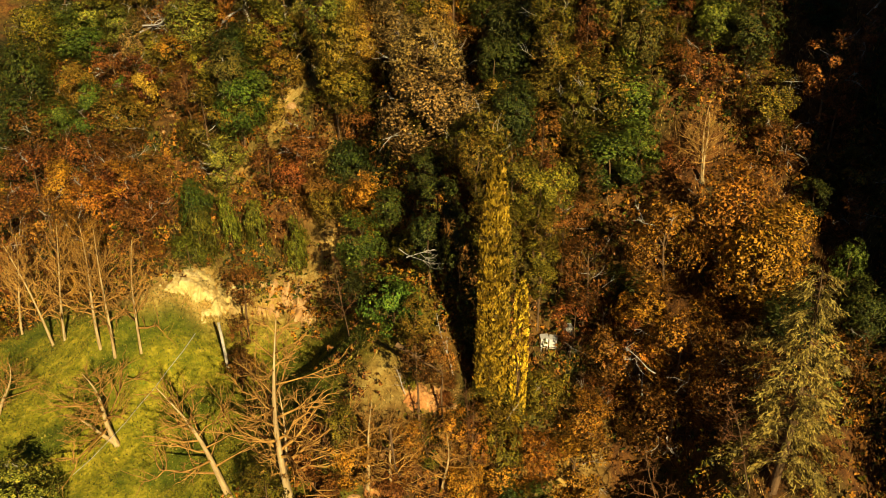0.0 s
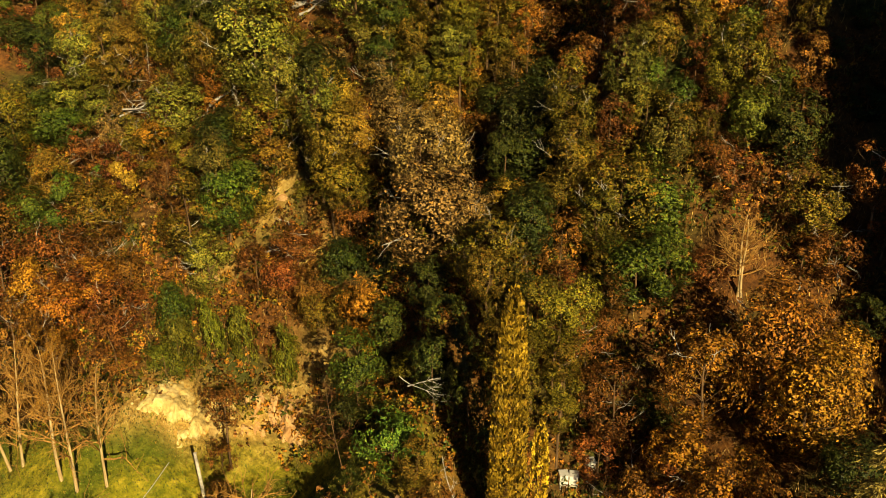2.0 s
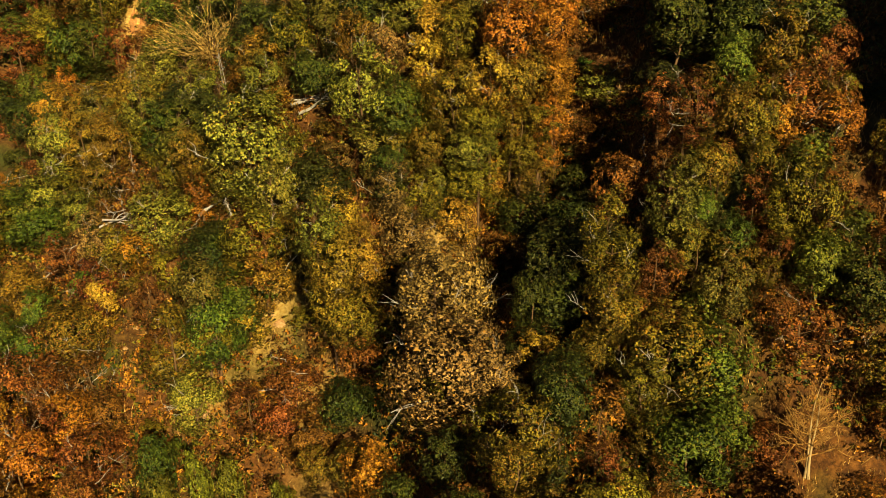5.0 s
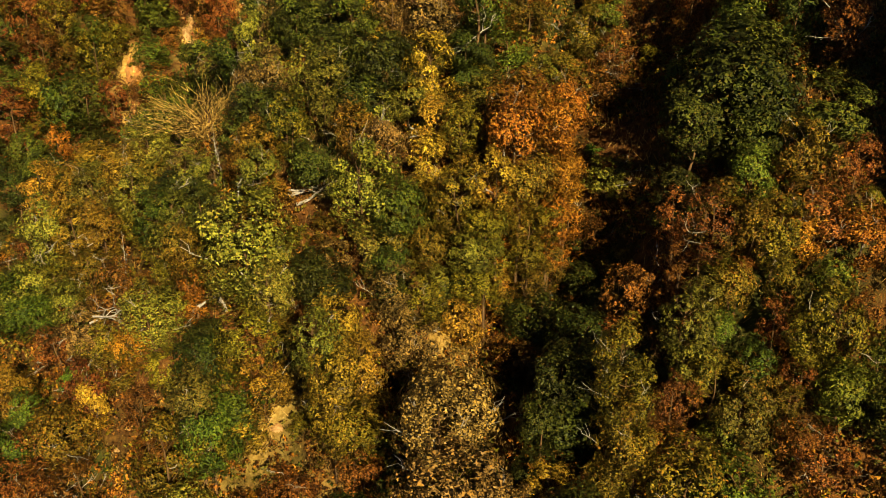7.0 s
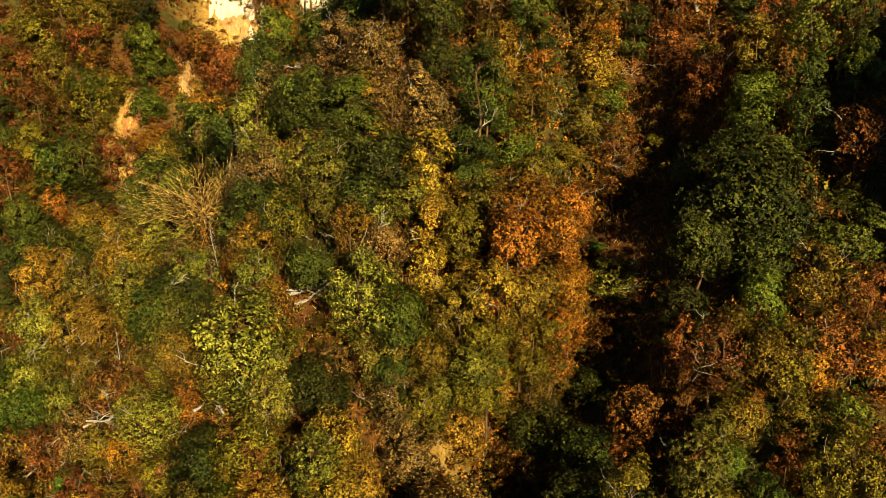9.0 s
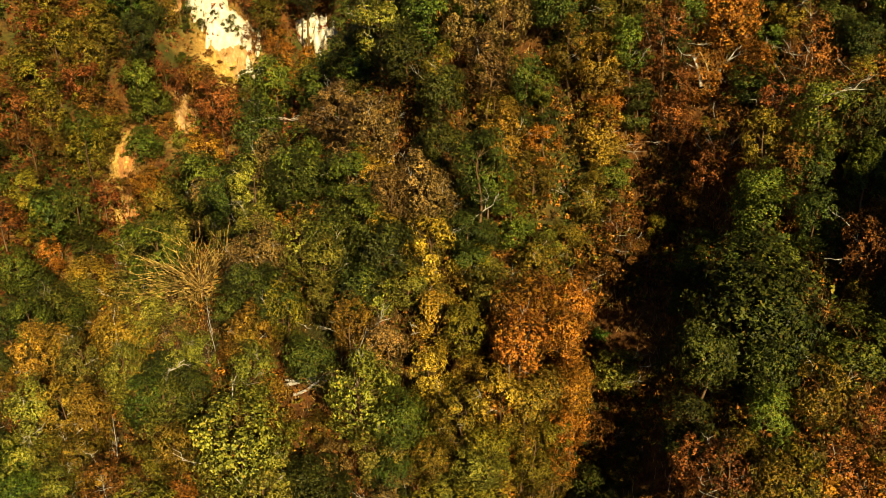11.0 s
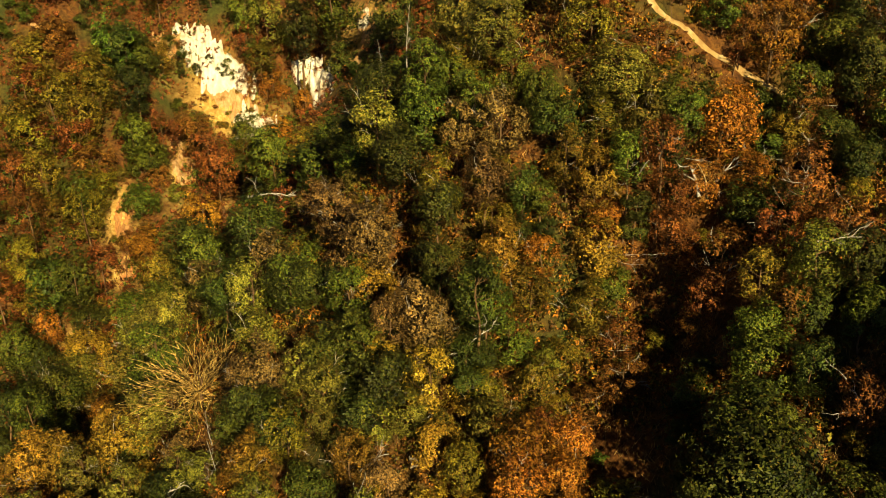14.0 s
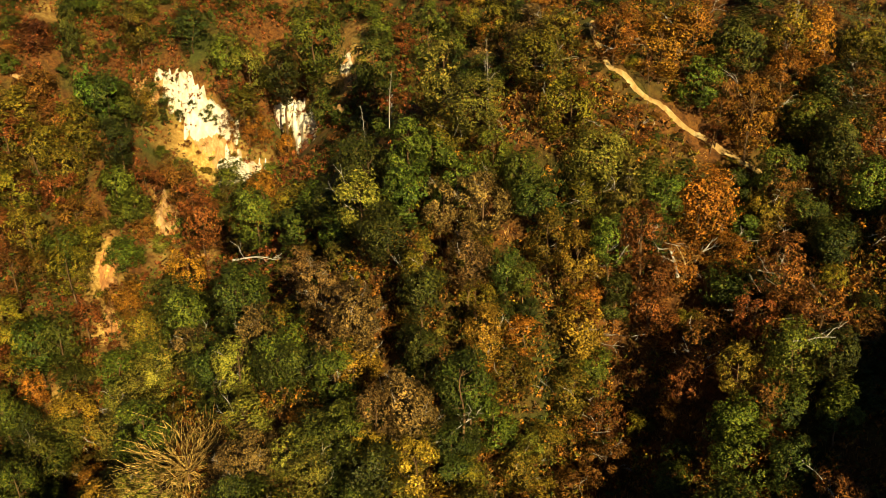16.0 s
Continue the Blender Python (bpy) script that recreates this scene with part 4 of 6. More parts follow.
put("rust", 15.0, 72.9, 1.3, 2.9, sink=-1.5, variant=3)
put("orange", 18.4, 73.3, 1.4, 4.0, sink=-0.4)
put("olive", 17.2, 71.5, 1.5, 4.4, sink=-0.8)
put("green", 19.5, 71.1, 1.5, 4.4, sink=-0.7)
put("olive", 17.6, 68.3, 1.5, 4.2, sink=-2.9)
put("rust", 17.1, 68.0, 1.2, 2.8, sink=-2.0, variant=4)
put("olive", 17.1, 68.0, 1.2, 2.8, sink=-0.4, variant=4)
put("green", 15.2, 69.0, 1.5, 4.3, sink=-1.2)
put("olive", 15.7, 68.7, 1.3, 2.8, sink=0.2, variant=5)
put("rust", 17.3, 66.4, 1.5, 4.3)
put("taupe", -1.9, 68.5, 2.7, 8.0, sink=-3.4)
put("olive", -0.9, 67.8, 2.3, 5.2, sink=0.2, variant=4)
put("scrub", -2.0, 77.5, 1.5, 4.1)
put("taupe", -5.0, 80.3, 1.5, 4.2)
put("gold", -0.5, 80.4, 1.8, 4.4)
put("dark", -1.2, 82.5, 1.6, 3.5)
put("scrub", 2.5, 79.8, 1.5, 4.1)
put("olive", -2.7, 82.2, 1.5, 4.3, sink=-3.0)
put("lime", -2.2, 81.8, 1.3, 2.8, sink=-2.0, variant=4)
put("olive", -2.2, 81.8, 1.3, 2.8, sink=-0.4, variant=4)
put("gold", -2.7, 84.0, 1.8, 5.3, sink=-5.9)
put("olive", -3.4, 83.6, 1.5, 3.5, sink=-4.3, variant=5)
put("lime", -3.4, 83.6, 1.5, 3.5, sink=-2.3, variant=5)
put("olive", -3.4, 83.6, 1.5, 3.5, sink=-0.3, variant=5)
put("rust", 11.6, 75.1, 1.4, 4.1, sink=-5.3)
put("rust", 12.1, 74.7, 1.2, 2.7, sink=-3.5, variant=3)
put("rust", 12.1, 74.7, 1.2, 2.7, sink=-1.9, variant=3)
put("rust", 12.1, 74.7, 1.2, 2.7, sink=-0.3, variant=3)
put("olive", 14.3, 71.8, 1.5, 4.4, sink=-2.2)
put("green", 13.7, 71.4, 1.3, 2.9, sink=-1.4, variant=4)
put("rust", 16.4, 70.2, 1.3, 3.9, sink=-1.6)
put("rust", 16.9, 69.8, 1.1, 2.6, sink=-0.4, variant=5)
put("rust", 20.6, 69.0, 1.3, 3.8, sink=-2.6)
put("rust", 20.2, 68.6, 1.1, 2.5, sink=-1.7, variant=3)
put("rust", 20.2, 68.6, 1.1, 2.5, sink=-0.2, variant=3)
put("lime", 1.7, 82.5, 1.5, 4.3, sink=-5.4)
put("olive", 2.2, 82.1, 1.2, 2.8, sink=-4.3, variant=4)
put("gold", 2.2, 82.1, 1.2, 2.8, sink=-2.7, variant=4)
put("olive", 2.2, 82.1, 1.2, 2.8, sink=-1.1, variant=4)
put("scrub", 2.6, 82.1, 1.6, 4.4)
put("olive", -58.2, 159.7, 3.4, 9.2)
put("rust", -51.6, 159.6, 3.1, 8.9, sink=-0.3)
put("green", -44.8, 162.6, 3.1, 9.1, sink=-1.6)
put("rust", -38.7, 169.2, 3.3, 9.5, sink=-0.8)
put("orange", -22.7, 151.3, 2.8, 8.2, sink=-4.0)
put("orange", -23.7, 150.6, 2.4, 5.4, sink=-1.9, variant=5)
put("olive", -16.9, 140.3, 3.3, 7.2, sink=2.2)
put("green", -10.4, 127.5, 3.7, 8.2)
put("dark", -5.1, 113.1, 3.0, 6.6)
put("dark", -2.2, 104.6, 2.1, 6.2, sink=-4.7)
put("bush", -2.9, 104.0, 1.8, 4.1, sink=-2.9, variant=0)
put("bush", -2.9, 104.0, 1.8, 4.1, sink=-0.5, variant=0)
put("taupe", -8.4, 109.1, 2.8, 6.3)
put("taupe", -9.5, 105.5, 2.2, 6.5, sink=-0.3)
put("dark", -12.5, 106.0, 2.3, 5.5)
put("green", -7.8, 95.7, 2.2, 6.4, sink=-2.6)
put("bush", -8.6, 95.1, 1.9, 4.2, sink=-0.7, variant=1)
put("lime", -12.2, 96.3, 2.1, 6.0, sink=-0.7)
put("taupe", -15.3, 96.9, 2.3, 6.6, sink=-1.4)
put("lime", -24.4, 117.8, 2.2, 6.3, sink=-2.0)
put("lime", -23.7, 117.2, 1.8, 4.1, sink=1.0, variant=4)
put("dark", -32.2, 138.0, 3.0, 8.6, sink=-1.9)
put("olive", -35.8, 137.2, 2.7, 7.8, sink=-1.5)
put("olive", -47.6, 147.4, 3.2, 9.3, sink=-2.0)
put("rust", -53.4, 144.2, 3.1, 9.1, sink=-1.1)
put("olive", -50.1, 134.1, 2.6, 7.6, sink=-1.9)
put("olive", -51.0, 133.5, 2.2, 4.9, sink=1.0, variant=3)
put("dark", -48.0, 126.1, 3.1, 7.0)
put("rust", -41.9, 130.1, 2.7, 6.0)
put("lime", -34.5, 123.0, 2.7, 7.8, sink=-2.8)
put("lime", -33.5, 122.4, 2.3, 5.1, sink=0.9, variant=3)
put("gold", -28.0, 100.2, 3.1, 6.8)
put("gold", -33.9, 100.0, 2.8, 8.1, sink=-1.5)
put("taupe", -22.3, 95.8, 1.9, 4.6)
put("gold", -15.2, 89.9, 1.8, 5.1, sink=-2.2)
put("orange", -14.6, 89.5, 1.5, 3.3, sink=-0.3, variant=4)
put("green", -23.7, 90.5, 2.0, 5.9, sink=-0.9)
put("dark", -19.8, 89.2, 1.6, 4.6, sink=-1.9)
put("bush", -19.3, 88.8, 1.3, 3.0, sink=-0.3, variant=0)
put("olive", -29.7, 90.8, 2.1, 5.7)
put("taupe", -9.3, 84.1, 1.5, 3.3)
put("taupe", -5.8, 86.6, 1.8, 5.3, sink=-2.4)
put("lime", -6.5, 86.1, 1.6, 3.5, sink=-1.0, variant=3)
put("dark", -7.8, 92.6, 2.4, 5.6)
put("rust", -49.1, 157.4, 3.5, 7.8)
put("green", -46.8, 175.5, 3.6, 9.0)
put("olive", -51.0, 167.1, 3.9, 9.3)
put("rust", -59.7, 165.3, 3.9, 8.6)
put("gold", -31.0, 92.4, 2.1, 6.1, sink=-3.1)
put("olive", -31.7, 91.9, 1.8, 4.0, sink=-1.6, variant=3)
put("gold", -20.2, 85.1, 1.7, 4.9, sink=-3.5)
put("orange", -19.6, 84.7, 1.4, 3.2, sink=-1.9, variant=4)
put("orange", -19.6, 84.7, 1.4, 3.2, sink=-0.1, variant=4)
put("olive", -59.2, 168.3, 3.9, 8.7)
put("rust", -53.7, 167.1, 3.0, 8.6, sink=-0.4)
put("dark", -44.9, 166.1, 3.0, 8.6, sink=-5.6)
put("bush", -45.9, 165.4, 2.5, 5.6, sink=-2.2, variant=1)
put("bush", -45.9, 165.4, 2.5, 5.6, sink=1.1, variant=1)
put("dark", -48.0, 173.3, 3.6, 10.5, sink=-1.6)
put("olive", -56.8, 158.0, 3.7, 8.9)
put("green", -43.2, 163.3, 2.9, 6.3)
put("rust", -35.7, 165.6, 3.7, 8.1)
put("olive", -48.5, 154.7, 3.5, 7.6)
put("rust", -44.4, 141.4, 2.9, 8.4)
put("dark", -43.3, 120.4, 3.8, 8.4)
put("orange", -41.4, 148.0, 3.0, 6.7)
put("orange", -32.1, 145.4, 3.1, 9.1, sink=-1.0)
put("green", -26.1, 159.6, 2.7, 7.9, sink=-1.4)
put("rust", -32.6, 185.8, 2.8, 8.1, sink=-2.3)
put("rust", -31.6, 185.1, 2.4, 5.3, sink=-1.9, variant=3)
put("orange", -29.7, 186.2, 2.5, 6.1)
put("green", -28.9, 131.9, 3.7, 10.8, sink=-1.0)
put("dark", -19.8, 118.7, 3.1, 9.1, sink=-3.6)
put("bush", -18.7, 117.9, 2.7, 6.0, sink=0.7, variant=1)
put("taupe", -17.1, 112.0, 2.4, 7.1, sink=-1.8)
put("lime", -17.9, 111.4, 2.1, 4.6, sink=0.1, variant=5)
put("lime", -18.6, 109.0, 2.4, 6.9, sink=-1.7)
put("lime", -17.8, 108.4, 2.0, 4.5, sink=1.5, variant=3)
put("green", -34.1, 133.6, 3.3, 7.3)
put("green", -27.0, 107.7, 2.9, 8.4, sink=-1.5)
put("straw", -22.2, 102.7, 4.0, 8.0, sink=-1.5)
put("taupe", -16.6, 97.1, 2.1, 6.1, sink=-1.3)
put("dark", -14.1, 105.6, 2.2, 6.3, sink=-0.5)
put("taupe", -10.8, 112.0, 2.6, 7.6)
put("taupe", -7.5, 105.7, 2.7, 7.9, sink=-1.4)
put("green", -9.3, 103.5, 2.6, 6.8)
put("taupe", -5.6, 95.0, 1.6, 4.7, sink=-5.1)
put("gold", -6.2, 94.6, 1.4, 3.1, sink=-3.6, variant=3)
put("olive", -6.2, 94.6, 1.4, 3.1, sink=-1.8, variant=3)
put("lime", -6.2, 94.6, 1.4, 3.1, sink=0.0, variant=3)
put("taupe", -3.7, 95.6, 2.3, 6.8, sink=-4.0)
put("olive", -2.8, 95.1, 2.0, 4.4, sink=-1.8, variant=4)
put("green", -15.4, 131.7, 3.0, 6.7)
put("green", -9.7, 122.9, 2.7, 6.0)
put("dark", -7.4, 123.6, 3.1, 9.0, sink=-1.7)
put("green", -3.0, 114.9, 2.8, 8.1)
put("olive", -2.1, 108.0, 2.2, 6.4, sink=-2.5)
put("olive", -2.9, 107.4, 1.9, 4.2, sink=-0.8, variant=3)
put("green", -1.1, 120.1, 2.5, 5.4)
put("green", 0.7, 114.0, 2.3, 6.6, sink=-1.6)
put("green", 4.1, 115.6, 1.9, 5.6)
put("taupe", 2.9, 110.9, 2.7, 7.7, sink=-2.2)
put("olive", 2.0, 110.2, 2.3, 5.1, sink=-0.3, variant=4)
put("taupe", 1.5, 107.5, 2.2, 6.3, sink=-3.2)
put("olive", 2.2, 107.0, 1.9, 4.1, sink=-1.1, variant=5)
put("dark", 4.6, 107.3, 1.8, 5.4, sink=-1.7)
put("bush", 4.0, 106.9, 1.6, 3.5, sink=-0.3, variant=0)
put("dark", 7.5, 111.8, 2.7, 6.2)
put("olive", 8.2, 108.9, 2.2, 6.4, sink=-0.9)
put("gold", 10.2, 106.6, 2.2, 6.3, sink=-2.5)
put("orange", 11.0, 106.1, 1.8, 4.1, sink=-0.8, variant=3)
put("gold", 2.6, 102.4, 2.1, 6.1, sink=-2.7)
put("orange", 1.9, 101.9, 1.8, 4.0, sink=-0.9, variant=4)
put("orange", 5.9, 104.9, 1.9, 4.1)
put("gold", 10.3, 104.5, 2.6, 6.5)
put("green", 11.2, 103.3, 2.0, 4.4)
put("dark", 0.7, 95.9, 2.3, 6.7, sink=-5.9)
put("bush", -0.1, 95.3, 2.0, 4.4, sink=-3.6, variant=2)
put("bush", -0.1, 95.3, 2.0, 4.4, sink=-1.1, variant=2)
put("lime", 12.5, 112.8, 3.2, 7.0)
put("lime", 14.4, 109.7, 2.2, 6.3, sink=-1.4)
put("green", 12.6, 106.3, 1.9, 5.6, sink=-4.9)
put("bush", 13.3, 105.8, 1.6, 3.6, sink=-3.4, variant=2)
put("bush", 13.3, 105.8, 1.6, 3.6, sink=-1.3, variant=2)
put("green", 16.5, 110.1, 1.8, 5.3, sink=-2.9)
put("bush", 15.9, 109.6, 1.6, 3.5, sink=-1.6, variant=0)
put("rust", 15.0, 105.7, 2.5, 7.3, sink=-5.4)
put("rust", 15.9, 105.1, 2.1, 4.8, sink=-3.1, variant=4)
put("rust", 15.9, 105.1, 2.1, 4.8, sink=-0.4, variant=4)
put("orange", 20.5, 109.3, 3.0, 8.8)
put("orange", 22.0, 106.8, 2.2, 5.3)
put("orange", 18.3, 107.0, 2.2, 5.3)
put("green", 24.0, 109.4, 1.9, 4.1)
put("dark", 21.5, 103.9, 2.2, 4.9)
put("rust", 22.0, 99.3, 2.0, 5.7, sink=-0.6)
put("rust", 26.8, 109.2, 2.1, 6.2, sink=-2.3)
put("olive", 26.0, 108.7, 1.8, 4.1, sink=-0.5, variant=5)
put("dark", 30.9, 110.5, 2.2, 6.3, sink=-1.3)
put("dark", 29.1, 103.7, 2.0, 5.6)
put("rust", 24.0, 99.7, 2.3, 6.7, sink=-1.7)
put("rust", 24.8, 99.2, 2.0, 4.4, sink=1.4, variant=5)
put("green", 22.1, 91.5, 2.4, 7.0, sink=-2.5)
put("dark", 21.3, 90.9, 2.1, 4.6, sink=-0.8, variant=3)
put("dark", 24.3, 90.7, 1.7, 5.0, sink=-2.7)
put("bush", 24.9, 90.3, 1.5, 3.3, sink=-1.0, variant=1)
put("rust", 18.2, 98.7, 2.4, 6.9, sink=-1.3)
put("rust", 16.4, 104.3, 2.2, 5.0)
put("green", 18.9, 89.2, 2.5, 6.0)
put("green", 24.6, 89.0, 1.7, 5.0, sink=-0.7)
put("rust", 11.1, 95.5, 2.2, 4.8)
put("rust", 11.6, 99.4, 1.9, 4.6)
put("olive", 7.2, 98.1, 1.8, 4.0)
put("olive", 4.9, 95.5, 2.1, 5.1)
put("scrub", 9.0, 95.0, 2.1, 4.6)
put("rust", 4.6, 88.2, 1.8, 5.3, sink=-7.1)
put("rust", 5.2, 87.7, 1.6, 3.5, sink=-5.7, variant=5)
put("rust", 5.2, 87.7, 1.6, 3.5, sink=-3.7, variant=5)
put("rust", 5.2, 87.7, 1.6, 3.5, sink=-1.7, variant=5)
put("lime", 1.4, 90.1, 2.3, 6.6, sink=-2.8)
put("olive", 0.6, 89.5, 1.9, 4.3, sink=-0.6, variant=3)
put("gold", -2.9, 93.4, 2.3, 6.8, sink=-0.6)
put("lime", -10.6, 94.2, 2.0, 5.8, sink=-1.1)
put("lime", -6.9, 91.8, 1.9, 4.7)
put("olive", -13.4, 92.3, 2.0, 5.7, sink=-0.9)
put("green", -18.0, 95.9, 1.9, 4.6)
put("gold", -31.6, 106.0, 2.4, 5.2)
put("gold", -36.0, 99.8, 2.3, 6.7, sink=-4.1)
put("orange", -35.2, 99.3, 2.0, 4.4, sink=-1.3, variant=4)
put("lime", -31.4, 97.7, 2.2, 6.5, sink=-2.2)
put("lime", -32.2, 97.1, 1.9, 4.3, sink=-0.5, variant=5)
put("lime", -25.9, 93.0, 2.1, 6.0, sink=-2.3)
put("olive", -25.2, 92.5, 1.8, 4.0, sink=0.2, variant=3)
put("lime", -26.4, 100.0, 2.0, 5.9, sink=-2.1)
put("lime", -27.1, 99.5, 1.7, 3.8, sink=-0.7, variant=4)
put("lime", -21.7, 93.6, 1.9, 5.3)
put("orange", -16.8, 91.3, 1.6, 4.7, sink=-0.6)
put("lime", -33.1, 92.3, 2.5, 7.3, sink=-4.0)
put("olive", -32.2, 91.7, 2.1, 4.8, sink=-1.1, variant=4)
put("gold", -28.3, 91.4, 2.1, 6.0, sink=-2.5)
put("olive", -29.1, 90.9, 1.8, 3.9, sink=-1.1, variant=5)
put("lime", -21.6, 89.2, 2.0, 5.8, sink=-1.1)
put("gold", -13.9, 87.5, 1.9, 5.6)
put("dark", 17.7, 81.8, 2.6, 7.5, sink=-0.9)
put("dark", 16.8, 79.4, 1.9, 5.5, sink=-0.7)
put("olive", -0.6, 86.5, 1.8, 5.2, sink=-5.5)
put("gold", 0.0, 86.0, 1.5, 3.4, sink=-4.5, variant=4)
put("olive", 0.0, 86.0, 1.5, 3.4, sink=-2.5, variant=4)
put("orange", 2.9, 84.0, 2.4, 7.0, sink=-9.4)
put("orange", 2.0, 83.4, 2.1, 4.6, sink=-7.1, variant=5)
put("orange", 2.0, 83.4, 2.1, 4.6, sink=-4.5, variant=5)
put("orange", 2.0, 83.4, 2.1, 4.6, sink=-1.8, variant=5)
put("orange", 5.8, 84.7, 1.8, 5.1, sink=-9.5)
put("orange", 6.4, 84.2, 1.5, 3.3, sink=-7.8, variant=3)
put("orange", 6.4, 84.2, 1.5, 3.3, sink=-5.8, variant=3)
put("orange", 6.4, 84.2, 1.5, 3.3, sink=-3.9, variant=3)
put("lime", -2.1, 91.5, 1.8, 4.0)
put("olive", 0.8, 95.1, 1.9, 4.1)
put("dark", -2.1, 100.4, 1.7, 4.8, sink=-4.3)
put("bush", -2.7, 100.0, 1.4, 3.1, sink=-2.8, variant=0)
put("bush", -2.7, 100.0, 1.4, 3.1, sink=-1.0, variant=0)
put("green", 5.9, 106.7, 1.3, 3.8, sink=-2.6)
put("bush", 6.4, 106.3, 1.1, 2.5, sink=-1.5, variant=1)
put("bush", 6.4, 106.3, 1.1, 2.5, sink=-0.0, variant=1)
put("rust", 16.6, 106.7, 1.8, 5.1)
put("olive", 18.9, 92.5, 1.8, 5.2, sink=-3.3)
put("green", 19.5, 92.0, 1.5, 3.4, sink=-0.9, variant=3)
put("rust", 16.7, 96.6, 1.8, 5.1, sink=-2.1)
put("rust", 16.1, 96.2, 1.5, 3.4, sink=-0.8, variant=4)
put("rust", 20.4, 91.0, 1.8, 5.2, sink=-1.5)
put("rust", 21.0, 90.6, 1.5, 3.4, sink=0.7, variant=5)
put("bright", -49.8, 175.4, 4.5, 12.9, sink=-0.4)
put("dark", -54.6, 181.2, 2.2, 10.4, sink=0.7)
put("dark", -38.3, 189.8, 3.7, 8.3)
put("green", -32.9, 186.8, 3.1, 9.1, sink=-4.2)
put("bush", -31.8, 186.0, 2.7, 6.0, sink=-3.9, variant=0)
put("lime", -29.4, 186.2, 3.7, 10.6, sink=-7.6)
put("olive", -30.7, 185.3, 3.1, 7.0, sink=-3.6, variant=4)
put("green", -18.3, 184.3, 5.1, 14.7, sink=-5.1)
put("bush", -16.5, 183.0, 4.3, 9.6, sink=2.8, variant=2)
put("dark", -23.9, 183.9, 3.6, 10.5, sink=-11.1)
put("scrub", -57.5, 172.4, 3.6, 8.9)
put("dark", -8.7, 167.4, 3.7, 10.8, sink=-5.0)
put("bush", -10.0, 166.5, 3.2, 7.1, sink=-1.7, variant=2)
put("lime", -0.2, 130.3, 3.2, 9.4, sink=-1.1)
put("lime", 2.6, 119.7, 3.3, 7.3)
put("green", -1.2, 141.5, 3.0, 8.6, sink=-3.9)
put("bush", -0.1, 140.7, 2.5, 5.6, sink=-0.4, variant=2)
put("olive", 5.2, 130.4, 2.2, 6.4, sink=-1.8)
put("olive", 4.4, 129.9, 1.9, 4.2, sink=0.1, variant=3)
put("olive", 7.8, 119.6, 3.0, 6.6)
put("olive", 9.8, 120.7, 2.5, 5.5)
put("olive", 9.9, 115.7, 2.9, 6.8)
put("orange", 14.5, 119.9, 2.4, 5.8)
put("orange", 18.3, 119.7, 2.9, 6.6)
put("orange", 21.6, 121.7, 2.4, 6.9, sink=-0.4)
put("green", 21.6, 118.1, 2.4, 5.9)
put("rust", 22.9, 116.0, 1.2, 3.5, sink=-1.7)
put("rust", 22.5, 115.7, 1.0, 2.3, sink=-0.7, variant=5)
put("orange", 25.2, 114.9, 2.7, 8.0, sink=-0.8)
put("orange", 29.4, 119.7, 2.0, 5.7)
put("dark", 33.3, 118.1, 2.4, 5.3)
put("olive", 36.7, 122.2, 2.4, 7.0, sink=-1.2)
put("dark", 31.7, 110.7, 2.6, 7.6, sink=-1.6)
put("green", 26.3, 109.7, 2.2, 6.4, sink=-3.0)
put("olive", 25.5, 109.2, 1.9, 4.2, sink=-1.2, variant=5)
put("dark", 25.8, 122.0, 2.9, 7.1)
put("dark", 23.6, 111.5, 1.9, 4.6)
put("green", 6.5, 113.0, 2.2, 6.4, sink=-0.4)
put("olive", -55.6, 163.6, 3.8, 11.1)
put("rust", -54.9, 158.7, 3.4, 7.8)
put("olive", -50.6, 160.9, 3.0, 8.8, sink=-2.7)
put("olive", -51.6, 160.1, 2.6, 5.8, sink=0.6, variant=5)
put("olive", -44.8, 180.2, 2.6, 6.2)
put("rust", -42.1, 166.5, 3.2, 8.5)
put("rust", -37.2, 169.2, 3.3, 9.0)
put("olive", -51.7, 168.8, 3.5, 8.8)
put("olive", -46.4, 187.4, 3.4, 10.0, sink=-1.9)
put("scrub", -58.8, 179.4, 3.3, 7.5)
put("green", -8.3, 129.5, 2.8, 8.1, sink=-1.5)
put("green", -3.4, 118.4, 2.4, 7.0, sink=-2.4)
put("bush", -4.2, 117.8, 2.1, 4.6, sink=-0.6, variant=1)
put("olive", 0.1, 121.0, 2.5, 5.7)
put("olive", 30.3, 122.7, 2.4, 7.0, sink=-1.6)
put("orange", 32.2, 122.1, 2.2, 6.3, sink=-1.7)
put("orange", 33.0, 121.6, 1.9, 4.1, sink=0.5, variant=4)
put("rust", 35.0, 116.6, 2.4, 5.5)
put("lime", 15.1, 111.3, 2.7, 6.7)
put("green", 17.3, 108.9, 2.0, 5.7, sink=-3.8)
put("bush", 16.6, 108.4, 1.7, 3.8, sink=-2.4, variant=1)
put("bush", 16.6, 108.4, 1.7, 3.8, sink=-0.2, variant=1)
put("green", -21.5, 138.5, 3.2, 9.2, sink=-1.8)
put("green", -13.6, 133.5, 2.1, 6.0)
put("lime", -7.5, 116.5, 2.7, 7.8, sink=-1.4)
put("taupe", -0.6, 113.0, 2.1, 6.1, sink=-1.4)
put("olive", 11.4, 111.3, 2.3, 5.5)
put("dark", 28.6, 108.4, 2.0, 5.5)
put("green", 32.9, 108.0, 2.2, 6.3)
put("dark", 29.2, 104.8, 2.1, 4.7)
put("rust", 26.1, 106.7, 2.2, 5.0)
